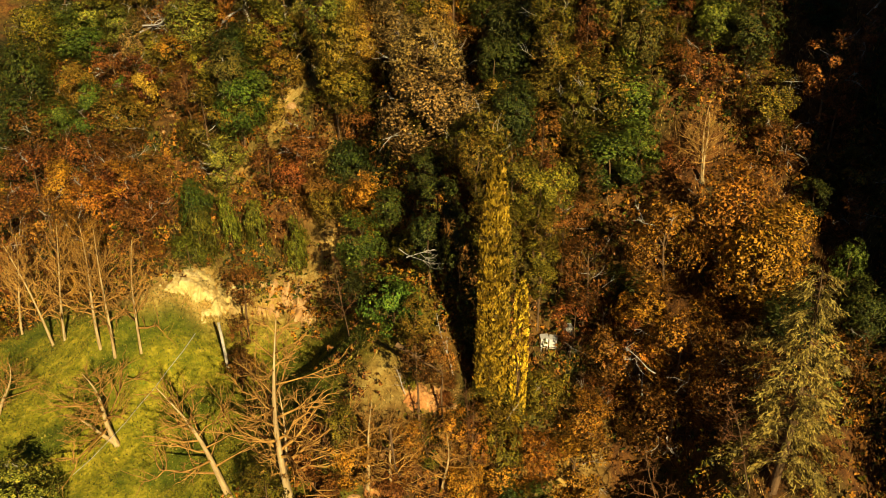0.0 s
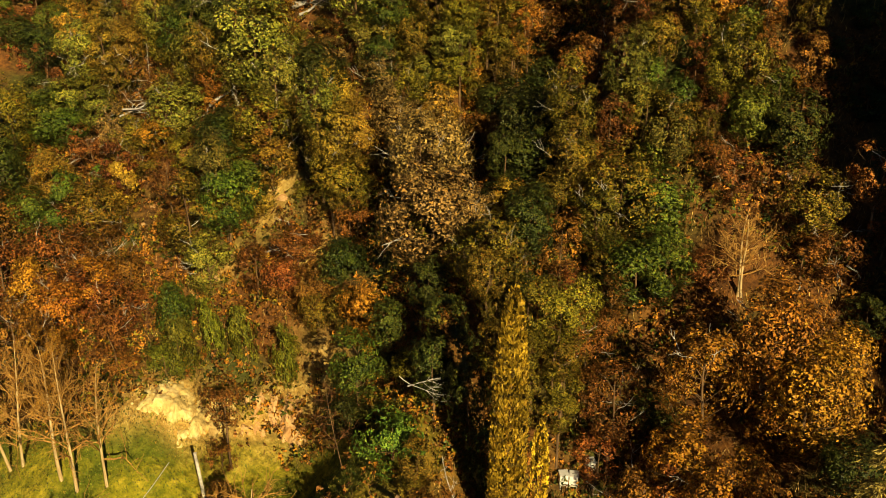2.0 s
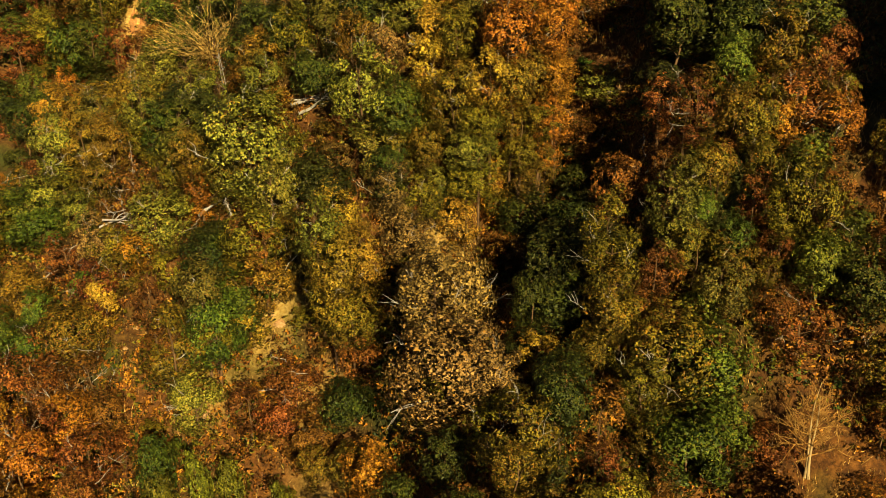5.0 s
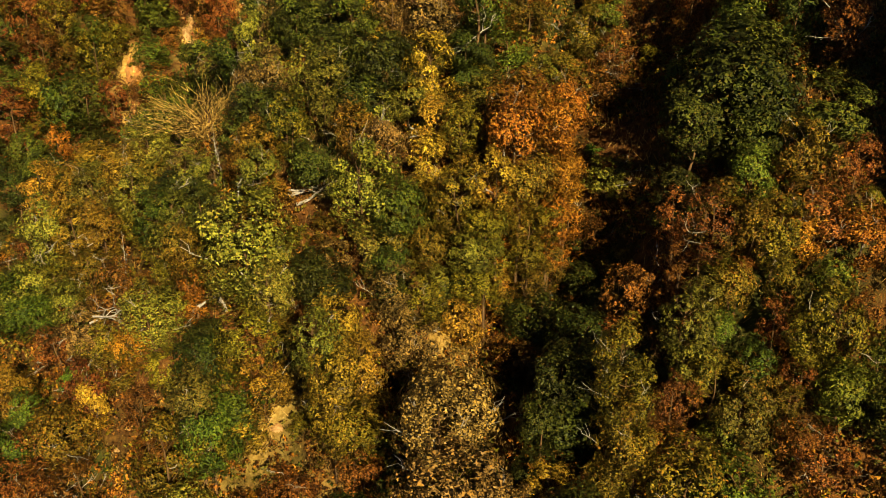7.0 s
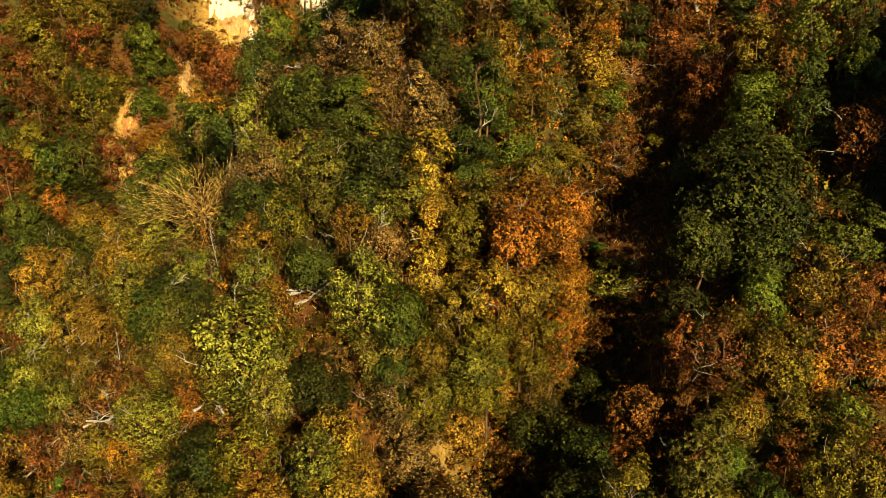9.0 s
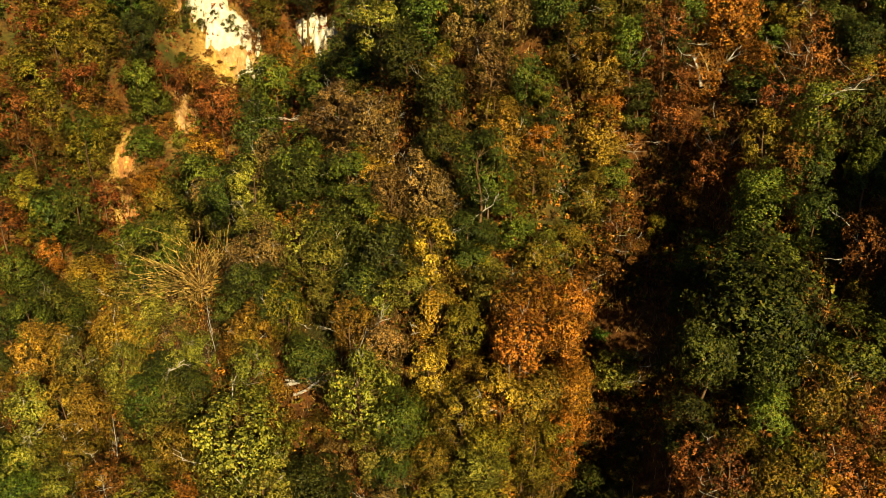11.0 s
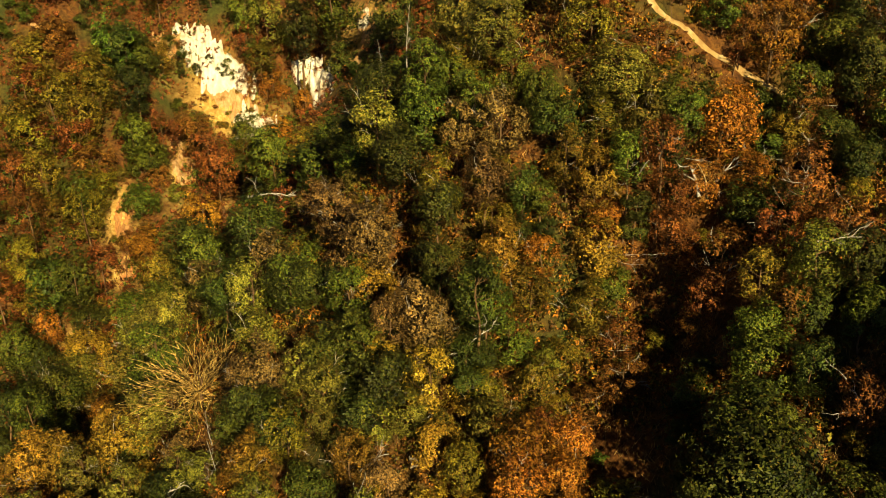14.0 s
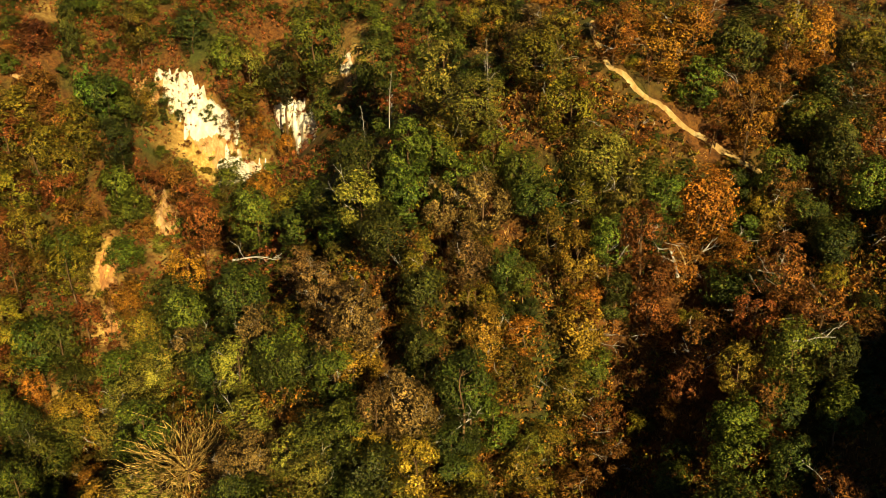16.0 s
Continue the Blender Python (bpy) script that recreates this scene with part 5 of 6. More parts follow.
put("orange", -40.3, 146.0, 2.2, 6.3, sink=-0.6)
put("scrub", -42.2, 161.2, 2.4, 5.6)
put("orange", -47.0, 129.7, 1.9, 5.6, sink=-1.6)
put("orange", -47.7, 129.2, 1.6, 3.6, sink=0.4, variant=4)
put("lime", -31.9, 132.1, 3.4, 7.4)
put("lime", -33.1, 126.7, 3.4, 9.8, sink=-0.8)
put("green", -21.6, 112.0, 2.3, 6.6, sink=-3.2)
put("bush", -20.8, 111.4, 1.9, 4.3, sink=-0.1, variant=1)
put("dark", -36.7, 183.8, 1.1, 3.0)
put("dark", -38.6, 184.4, 0.8, 2.2)
put("rust", -33.7, 184.0, 1.1, 3.1, sink=-1.4)
put("rust", -34.1, 183.8, 0.9, 2.0, sink=-0.3, variant=4)
put("orange", -30.4, 184.8, 1.6, 4.7, sink=-0.6)
put("orange", -28.0, 186.1, 1.6, 4.8)
put("orange", -24.3, 183.1, 1.6, 4.7, sink=-3.2)
put("orange", -23.8, 182.6, 1.4, 3.1, sink=-0.9, variant=4)
put("orange", -23.8, 182.6, 1.4, 3.1, sink=0.8, variant=4)
put("orange", -25.6, 175.6, 1.4, 3.0)
put("green", -42.2, 181.9, 0.9, 2.5, sink=-3.1)
put("bush", -42.5, 181.7, 0.7, 1.7, sink=-2.2, variant=1)
put("bush", -42.5, 181.7, 0.7, 1.7, sink=-1.2, variant=1)
put("bush", -42.5, 181.7, 0.7, 1.7, sink=-0.3, variant=1)
put("dark", -40.4, 182.9, 0.9, 2.3)
put("green", -35.9, 184.6, 0.8, 2.3, sink=-0.5)
put("orange", -32.8, 184.3, 0.9, 2.6, sink=-0.9)
put("orange", -32.5, 184.0, 0.8, 1.7, sink=-0.7, variant=4)
put("bare", -30.1, 59.8, 2.0, 10.5, lean=-9)
put("bare", -28.8, 59.3, 2.0, 11.5, lean=6)
put("bare", -25.0, 56.5, 2.2, 11.6, lean=0)
put("bare", -23.6, 55.3, 2.1, 12.0, lean=2)
put("bare", -21.8, 55.7, 1.9, 10.4, lean=3)
put("bare", -34.2, 63.5, 1.9, 10.4, lean=6)
put("bare", -22.0, 49.1, 3.8, 7.3, lean=-13)
put("bare", -22.2, 49.3, 3.0, 3.9, lean=-46)
put("bare", -12.6, 41.4, 3.6, 10.5, lean=-16)
put("bare", -8.5, 39.5, 4.0, 14.1, lean=-0)
put("bare", -9.2, 40.0, 2.2, 9.7, lean=3)
put("sapling", -6.6, 55.0, 2.2, 7.4, lean=-7)
put("bare", 18.3, 60.9, 1.6, 6.8, lean=-2)
put("dead", -2.3, 46.9, 1.0, 2.6, lean=-14)
put("dead", 0.6, 49.2, 1.6, 5.3, lean=-13)
put("sapling", -23.2, 70.6, 1.2, 3.7, lean=7)
put("bare", -4.3, 40.0, 2.4, 7.8, lean=4)
put("bare", -2.8, 40.4, 2.2, 6.4, lean=-1)
put("sapling", 1.3, 43.2, 2.0, 8.5, lean=2)
put("sapling", 3.8, 44.5, 1.8, 7.0, lean=-5)
put("sapling", -11.1, 47.1, 2.4, 7.1, lean=-6)
put("bare", -0.1, 42.6, 1.8, 5.4, lean=7)
put("sapling", -0.8, 43.6, 1.8, 6.1, lean=-6)
put("sapling", 1.6, 44.5, 1.6, 9.3, lean=-3)
put("bare", -32.0, 53.3, 2.4, 6.0, lean=23)
put("sapling", -7.2, 40.2, 2.0, 6.6, lean=14)
put("sapling", 8.5, 53.1, 1.2, 3.3, lean=3)
put("sapling", 13.9, 41.9, 2.4, 8.0, lean=-18)
put("sapling", 17.4, 39.8, 2.4, 8.8, lean=-15)
put("sapling", 10.6, 44.5, 2.0, 9.0, lean=-7)
put("dead", -33.2, 98.1, 1.2, 5.3, lean=1)
put("bare", 18.5, 60.8, 1.8, 6.0, lean=-8)
put("sapling", -22.3, 68.6, 1.0, 4.8, lean=2)
put("sapling", -3.1, 78.9, 1.2, 4.2, lean=2)
put("dead", -28.7, 96.5, 1.2, 2.6, lean=-16)
put("dead", -20.1, 97.2, 1.0, 3.9, lean=-4)
put("sapling", -42.6, 143.6, 1.4, 10.5, lean=8)
put("dead", -4.3, 82.3, 1.2, 3.1, lean=-2)
put("dead", -6.6, 162.4, 1.6, 7.9, lean=4)
put("dead", -8.2, 136.6, 1.4, 6.0, lean=-4, sink=-2.0)
put("dead", -5.6, 136.9, 1.6, 7.0, lean=3, sink=-2.5)
put("dead", 3.8, 121.4, 0.7, 5.7, lean=-4)
put("bare", 19.3, 106.9, 2.6, 5.2, lean=-14)
put("dead", 1.4, 114.1, 1.8, 3.2, lean=-37)
put("dead", -9.2, 104.1, 2.6, 4.5, lean=-2)
put("dead", -13.4, 136.2, 1.2, 4.8, lean=8)
put("sapling", 17.5, 118.3, 1.4, 5.9, lean=-6)
put("sapling", -40.6, 188.3, 1.2, 9.0, lean=13)
put("sapling", -43.0, 149.5, 1.4, 8.2, lean=8)
put("dead", -18.8, 93.4, 1.4, 4.8, lean=-5)
put("dead", -6.8, 106.7, 2.4, 4.1, lean=-22)
put("sapling", 7.1, 61.2, 1.4, 5.8, lean=-1)
put("dead", -26.6, 89.8, 1.4, 5.9, lean=7)


put("bright", 11.9, 98.8, 0.8, 1.4)
put("bright", 9.2, 91.6, 0.8, 1.4)
put("dead", 3.8, 118.7, 1.0, 8.5, lean=-3, sink=-2.0)

# scrub at the cypress's foot
put("orange", 1.9, 44.6, 1.7, 6.4)
put("olive", 3.5, 44.9, 1.8, 6.6)
put("orange", 4.9, 45.6, 1.6, 5.6)
put("scrub", 2.8, 42.8, 1.8, 5.0)
put("oscrub", 5.2, 43.6, 1.7, 5.0)

# tall evergreens added out of view beside the meadow's lower edge to cast shade
put("dark", 21.0, 26.0, 3.4, 17.0)
put("green", 24.0, 19.0, 3.4, 16.0)
put("dark", 28.5, 35.5, 3.6, 17.0)
put("green", 30.5, 25.0, 3.8, 18.0)
put("dark", 33.0, 42.0, 3.6, 16.0)
# five more along the right border, set tall to darken it
put("dark", 31.5, 60.0, 2.9, 14.0)
put("dark", 33.5, 68.5, 2.8, 14.0)
put("green", 35.0, 77.0, 2.8, 14.0)
put("dark", 36.5, 86.0, 2.9, 13.0)
put("dark", 37.5, 96.0, 2.8, 13.0)

# ---- the rest of the wood ----


def clear(x, y, rad):
    if grass_at(x, y) > 0.25 or bare_at(x, y) > 0.35:
        return False
    if -42 < x < -15 and 177 < y < 188 or abs(x - 8.5) < 4 and 52 < y < 57 or y < 40 and x > -12 and x < 12 or 9.5 < x < 16.5 and 36 < y < 51 or abs(x + 2.3 + 0.136 * (y - 41)) < 4.2 and 148 < y < 186:
        return False
    along = ((x - 13.4) * 13.8 + (y - 123.1) * -9.9) / 17.0
    aside = ((x - 13.4) * -9.9 - (y - 123.1) * 13.8) / 17.0
    if -3 < along < 20 and -1.3 < aside < 4.2:
        return False
    return all((x - a) ** 2 + (y - b) ** 2 > (0.62 * (rad + c)) ** 2 for a, b, c in PLACED)


def kind_at(x, y, u):
    """What grows where: evergreens in the hollows, oaks on the spurs, scrub on the far side, and on the right darker
    kinds in place of dim light.
    """
    w = wobble(x + 3, y - 2, 0.12)
    if y < 56 and x < 12:
        return ["orange", "oscrub", "straw", "orange", "gold", "sapling", "oscrub"][int(u * 7) % 7]
    if y > 128 and x < 0:
        bag = ["green", "dark", "green", "olive", "green", "scrub", "rust", "dark", "lime", "bush"]
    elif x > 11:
        # mostly dark kinds: their colour stands in for dimmer light on this side
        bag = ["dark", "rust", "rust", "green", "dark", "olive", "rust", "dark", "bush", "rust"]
    elif x < -22:
        bag = ["olive", "rust", "green", "orange", "olive", "scrub", "dark", "gold"]
    else:
        bag = ["olive", "green", "gold", "taupe", "olive", "dark", "lime", "orange", "green"]
    return bag[int((u + 0.25 * w) * len(bag)) % len(bag)]


def fill(x0, x1, y0, y1, step, rads, seed):
    r = np.random.default_rng(seed)
    for x in np.arange(x0, x1, step):
        for y in np.arange(y0, y1, step):
            px, py, u = x + r.uniform(-0.45, 0.45) * step, y + r.uniform(-0.45, 0.45) * step, r.uniform()
            rad = r.uniform(*rads)
            if clear(px, py, rad):
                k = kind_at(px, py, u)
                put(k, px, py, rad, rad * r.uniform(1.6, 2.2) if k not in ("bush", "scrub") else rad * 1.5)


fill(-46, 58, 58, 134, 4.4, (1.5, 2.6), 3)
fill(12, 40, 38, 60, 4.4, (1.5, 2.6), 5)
fill(-12, 12, 36, 52, 3.2, (0.8, 1.4), 6)
fill(-92, 14, 128, 250, 5.2, (1.5, 3.0), 4)
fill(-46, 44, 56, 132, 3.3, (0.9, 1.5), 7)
fill(-70, 8, 128, 212, 3.8, (0.9, 1.6), 8)
fill(14, 66, 128, 176, 5.6, (1.8, 3.2), 9)


def scrub_patch(x0, x1, y0, y1, count, seed):
    """Dry scrub between the rock faces."""
    r = np.random.default_rng(seed)
    for i in range(count):
        x, y, rad = r.uniform(x0, x1), r.uniform(y0, y1), r.uniform(0.5, 1.1)
        put(["scrub", "oscrub", "straw", "scrub", "oscrub", "bush"][i % 6], x, y, rad, rad * r.uniform(1.3, 2.2))


scrub_patch(-43, -16, 175, 187, 30, 9)
scrub_patch(-38, -22, 167, 178, 30, 10)
scrub_patch(-40, -31, 178.5, 181, 8, 12)
scrub_patch(-47, -40, 139, 157, 26, 14)
scrub_patch(-3, 1, 43, 48.5, 16, 15)

# ---- cypress and cedar ----


def sprays(name, centres, ways, length, width, r, material):
    """Slim blades that point along their ways."""
    n = len(centres)
    ways = ways / (np.linalg.norm(ways, axis=1)[:, None] + 1e-9)
    side = np.cross(ways, r.normal(0, 1, (n, 3)))
    side /= np.linalg.norm(side, axis=1)[:, None] + 1e-9
    s = r.uniform(0.6, 1.4, n)[:, None]
    q = np.stack([centres - ways * length * s * 0.5, centres + side * width * s, centres + ways * length * s * 0.5, centres - side * width * s], 1)
    return mesh_from(name, q.reshape(-1, 3), np.arange(4 * n).reshape(n, 4), material, False)


def cypress(x, y, high, rad, count, seed, label):
    r = np.random.default_rng(seed)
    thing = tagged(new("cypress_tree"), label, "cypress")
    thing.matrix_basis = pose(x, y, float(height(x, y)))
    tubes = Tubes()
    tubes.add(bent((0, 0, -0.8), (0, 0, high * 0.9), r, 6, 0.01), np.linspace(0.22, 0.04, 7))
    part("trunk", tubes.mesh("trunk", BARK["brown"]), thing)
    # upright plumes that hug the column
    plumes = count // 45
    pz = r.uniform(0.06, 0.9, plumes)
    pa = r.uniform(0, 2 * math.pi, plumes)
    prof = lambda t: np.clip(np.minimum((t + 0.12) * 3.2, 1.0) * (1 - np.clip(t, 0, 1) ** 5.0) ** 0.7, 0, 1)
    cs, ways = [], []
    for t, a in zip(pz, pa):
        k = r.uniform(0, 1, 45)
        rr = rad * prof(t + k * 0.09) * r.uniform(0.72, 1.02) + r.normal(0, 0.05, 45)
        aa = a + r.normal(0, 0.13, 45) / (0.35 + prof(t))
        cs.append(np.stack([rr * np.cos(aa), rr * np.sin(aa), (t + k * 0.09) * high], 1))
        ways.append(np.stack([np.cos(aa) * 0.3, np.sin(aa) * 0.3, np.ones(45)], 1) + r.normal(0, 0.22, (45, 3)))
    part("crown", sprays("crown", np.concatenate(cs), np.concatenate(ways), 0.24, 0.03, r, LEAF["cypress"]), thing)
    return thing


def cedar(x, y, high, rad, seed, label):
    r = np.random.default_rng(seed)
    thing = tagged(new("cedar_tree"), label, "conifer")
    thing.matrix_basis = pose(x, y, float(height(x, y)))
    tubes = Tubes()
    tubes.add(bent((0, 0, -0.8), (0, 0, high * 0.98), r, 8, 0.01), np.linspace(0.3, 0.03, 9))
    cs, ways = [], []
    for i in range(96):
        t = 0.12 + 0.87 * (i + r.uniform()) / 96
        a = i * 2.4 + r.normal(0, 0.35)
        reach = rad * (1.05 - t) ** 0.6 * r.uniform(0.4, 1.2) + 0.25
        s = np.linspace(0, 1, 6)
        line = np.stack([np.cos(a) * reach * s, np.sin(a) * reach * s, t * high + reach * (0.25 * s - 0.6 * s ** 2)], 1)
        line[1:] += r.normal(0, 0.05, (5, 3))
        tubes.add(line, np.linspace(0.05, 0.012, 6))
        # flat plumes of hanging shoots along the branch
        for k in r.uniform(0.2, 1.0, 3 + int(4 * reach)) ** 0.8:
            c = np.array([np.interp(k, s, line[:, j]) for j in range(3)])
            sa = a + r.normal(0, 0.9)
            m = np.linspace(0, 1, 26)
            run = r.uniform(0.5, 0.95)
            p = c + np.stack([np.cos(sa) * m * run, np.sin(sa) * m * run, -0.35 * m ** 1.5 * run], 1) + r.normal(0, 0.07, (26, 3))
            cs.append(p)
            ways.append(np.array((np.cos(sa), np.sin(sa), -0.7)) + r.normal(0, 0.4, (26, 3)))
    part("trunk", tubes.mesh("trunk", BARK["brown"]), thing)
    part("crown", sprays("crown", np.concatenate(cs), np.concatenate(ways), 0.26, 0.02, r, LEAF["cedar"]), thing)
    return thing


cypress(3.0, 47.6, 19.5, 0.98, 34000, 11, "tall narrow sunlit golden-green Italian cypress")
cypress(4.75, 48.2, 12.4, 0.55, 8000, 12, "smaller olive-green cypress close beside the tall one")
cedar(18.5, 39.5, 14.4, 2.8, 13, "pale golden-green cedar with drooping feathery branches")

# ---- rocks ----


def rock(x, y, z, rx, ry, rz, seed, material, name, label, category, lumps=5, kind="", yaw=0):
    """An outcrop: several broken lumps that run into one another, set into the slope."""
    r = np.random.default_rng(seed)
    whole = bmesh.new()
    for i in range(lumps):
        c = Vector((r.uniform(-0.6, 0.6), r.uniform(-0.3, 0.3), r.uniform(-0.6, 0.6))) if i else Vector()
        s = r.uniform(0.4, 0.7) if i else 0.75
        got = bmesh.ops.create_icosphere(whole, subdivisions=3, radius=1.0)
        off = Vector(r.uniform(-50, 50, 3))
        for v in got["verts"]:
            p = v.co.copy()
            n1 = noise.noise(p * 1.4 + off)
            n2 = noise.noise(p * 4.5 + off)
            n3 = abs(noise.noise(p * 2.6 - off))
            q = p * s * (1 + 0.6 * n1 + 0.3 * n2 - 0.4 * n3) + c
            v.co = Vector((q.x * rx, q.y * ry, q.z * rz))
    me = bpy.data.meshes.new(name)
    whole.to_mesh(me)
    whole.free()
    me.materials.append(material)
    ob = tagged(new(name, me), label, category, kind=kind)
    ob.matrix_basis = pose(x, y, z, 0, 0, yaw)
    return ob


def cliff(tl, tr, bl, br, seed, material):
    """A bare rock face that breaks out of the slope: ragged, streaked downhill, sinking into the soil at its rim."""
    off = Vector((seed * 7.3, seed * 1.9, seed * 3.1))
    n = 40
    front = []
    tl, tr, bl, br = (Vector((p[0], p[1], 0)) for p in (tl, tr, bl, br))
    for j in range(n + 1):
        for i in range(n + 1):
            u, v = i / n, j / n
            p = (bl * (1 - u) + br * u) * (1 - v) + (tl * (1 - u) + tr * u) * v
            inside = min(1.0, min(u, 1 - u) * 4) * min(1.0, min(v, 1 - v) * 4)
            streak = noise.noise(Vector((p.x * 1.5, p.y * 0.45, 0)) + off)
            patch = noise.noise(p * 0.5 - off)
            fine = noise.noise(Vector((p.x * 4.0, p.y * 1.5, 0)) - off)
            if material is LIMESTONE:
                lift = inside * 1.15 - 0.5 + 0.75 * streak + 0.6 * patch + 0.25 * fine
            else:
                crumb = noise.noise(Vector((p.x * 9.0, p.y * 5.0, 0)) + off)
                lift = 0.55 * (inside * 0.9 - 0.5 + 0.9 * streak + 0.7 * patch + 0.6 * fine + 0.4 * crumb)
            front.append((p.x, p.y - 0.5 * lift, float(height(p.x, p.y)) + max(lift, -0.5) * 0.9))
    k = (n + 1) ** 2
    m = np.arange(k).reshape(n + 1, n + 1)
    faces = np.stack([m[:-1, :-1], m[:-1, 1:], m[1:, 1:], m[1:, :-1]], -1).reshape(-1, 4)
    ring = np.concatenate([m[0, :], m[1:, -1], m[-1, -2::-1], m[-2:0:-1, 0]])
    nxt = np.roll(ring, -1)
    back = [(x, y + 0.5, z - 2.0) for x, y, z in front]
    me = mesh_from("limestone_cliff", front + back, np.concatenate([faces, faces[:, ::-1] + k, np.stack([nxt, ring, ring + k, nxt + k], -1)]), material, False)
    label = {"pale_limestone": "bare white limestone cliff face in full sun", "ochre_rock": "ochre earth and rock face breaking out of the slope", "dry_bank": "dry pale yellow stony bank above the meadow", "red_earth": "slip of bare reddish earth on the slope"}[material.name]
    return tagged(new("limestone_cliff" if material is LIMESTONE else "earth_bank", me), label, "cliff" if material is LIMESTONE else "bank")


rock(-46.2, 184.2, 37.3, 1.8, 0.7, 0.9, 101, OCHRE, "rock_outcrop", "ochre rock outcrop breaking through the leaf litter", "rock", 5)
rock(-13.5, 186.8, 40.5, 1.3, 0.5, 0.9, 102, OCHRE, "rock_outcrop", "ochre rock outcrop breaking through the leaf litter", "rock", 5)
rock(-14.4, 173.1, 38.1, 1.0, 0.4, 0.7, 103, OCHRE, "rock_outcrop", "ochre rock outcrop breaking through the leaf litter", "rock", 5)
rock(-61.9, 180.3, 46.8, 1.1, 0.4, 0.7, 104, OCHRE, "rock_outcrop", "ochre rock outcrop breaking through the leaf litter", "rock", 5)
rock(-60.9, 175.2, 42.8, 1.3, 0.5, 0.8, 105, OCHRE, "rock_outcrop", "ochre rock outcrop breaking through the leaf litter", "rock", 5)
rock(-46.3, 193.7, 43.2, 0.9, 0.4, 0.5, 106, OCHRE, "rock_outcrop", "ochre rock outcrop breaking through the leaf litter", "rock", 5)
rock(-13.9, 79.0, 19.6, 0.4, 0.4, 0.2, 107, OCHRE, "rock_outcrop", "ochre rock outcrop breaking through the leaf litter", "rock", 5)
rock(-18.3, 74.6, 14.0, 0.6, 0.4, 0.4, 108, OCHRE, "rock_outcrop", "ochre rock outcrop breaking through the leaf litter", "rock", 5)
rock(-25.1, 79.8, 16.2, 0.4, 0.4, 0.2, 109, OCHRE, "rock_outcrop", "ochre rock outcrop breaking through the leaf litter", "rock", 5)
rock(-10.3, 73.8, 15.6, 0.4, 0.4, 0.3, 110, OCHRE, "rock_outcrop", "ochre rock outcrop breaking through the leaf litter", "rock", 5)
rock(-13.5, 76.7, 17.2, 0.6, 0.4, 0.2, 111, OCHRE, "rock_outcrop", "ochre rock outcrop breaking through the leaf litter", "rock", 5)
rock(-3.9, 79.1, 23.3, 0.5, 0.4, 0.2, 112, OCHRE, "rock_outcrop", "ochre rock outcrop breaking through the leaf litter", "rock", 5)
rock(3.2, 84.5, 26.2, 0.3, 0.4, 0.3, 113, OCHRE, "rock_outcrop", "ochre rock outcrop breaking through the leaf litter", "rock", 5)
rock(2.6, 87.8, 29.5, 0.3, 0.4, 0.2, 114, OCHRE, "rock_outcrop", "ochre rock outcrop breaking through the leaf litter", "rock", 5)
rock(-3.3, 79.3, 23.4, 0.6, 0.4, 0.3, 115, OCHRE, "rock_outcrop", "ochre rock outcrop breaking through the leaf litter", "rock", 5)
rock(-2.2, 78.4, 22.7, 0.5, 0.4, 0.3, 116, OCHRE, "rock_outcrop", "ochre rock outcrop breaking through the leaf litter", "rock", 5)
rock(-13.2, 78.4, 19.3, 0.5, 0.4, 0.3, 117, OCHRE, "rock_outcrop", "ochre rock outcrop breaking through the leaf litter", "rock", 5)
rock(-24.5, 80.8, 17.4, 0.4, 0.4, 0.3, 118, OCHRE, "rock_outcrop", "ochre rock outcrop breaking through the leaf litter", "rock", 5)
rock(8.4, 92.2, 34.0, 0.3, 0.4, 0.3, 119, OCHRE, "rock_outcrop", "ochre rock outcrop breaking through the leaf litter", "rock", 5)
rock(4.2, 84.8, 26.3, 0.3, 0.4, 0.3, 120, OCHRE, "rock_outcrop", "ochre rock outcrop breaking through the leaf litter", "rock", 5)
rock(7.8, 103.9, 40.8, 0.2, 0.4, 0.2, 121, OCHRE, "rock_outcrop", "ochre rock outcrop breaking through the leaf litter", "rock", 5)
rock(7.9, 104.1, 41.0, 0.3, 0.4, 0.4, 122, OCHRE, "rock_outcrop", "ochre rock outcrop breaking through the leaf litter", "rock", 5)
rock(11.9, 101.5, 38.4, 0.3, 0.4, 0.3, 123, OCHRE, "rock_outcrop", "ochre rock outcrop breaking through the leaf litter", "rock", 5)
rock(6.4, 93.4, 34.5, 0.3, 0.4, 0.3, 124, OCHRE, "rock_outcrop", "ochre rock outcrop breaking through the leaf litter", "rock", 5)
rock(4.3, 96.7, 36.6, 0.4, 0.4, 0.3, 125, OCHRE, "rock_outcrop", "ochre rock outcrop breaking through the leaf litter", "rock", 5)
rock(5.5, 93.7, 34.6, 0.5, 0.4, 0.3, 126, OCHRE, "rock_outcrop", "ochre rock outcrop breaking through the leaf litter", "rock", 5)
rock(-41.6, 118.9, 14.9, 0.8, 0.4, 0.4, 127, OCHRE, "rock_outcrop", "ochre rock outcrop breaking through the leaf litter", "rock", 5)
rock(-1.4, 46.8, 11.7, 0.7, 0.4, 0.3, 128, OCHRE, "rock_outcrop", "ochre rock outcrop breaking through the leaf litter", "rock", 5)
rock(0.2, 47.3, 11.1, 0.6, 0.4, 0.2, 129, OCHRE, "rock_outcrop", "ochre rock outcrop breaking through the leaf litter", "rock", 5)
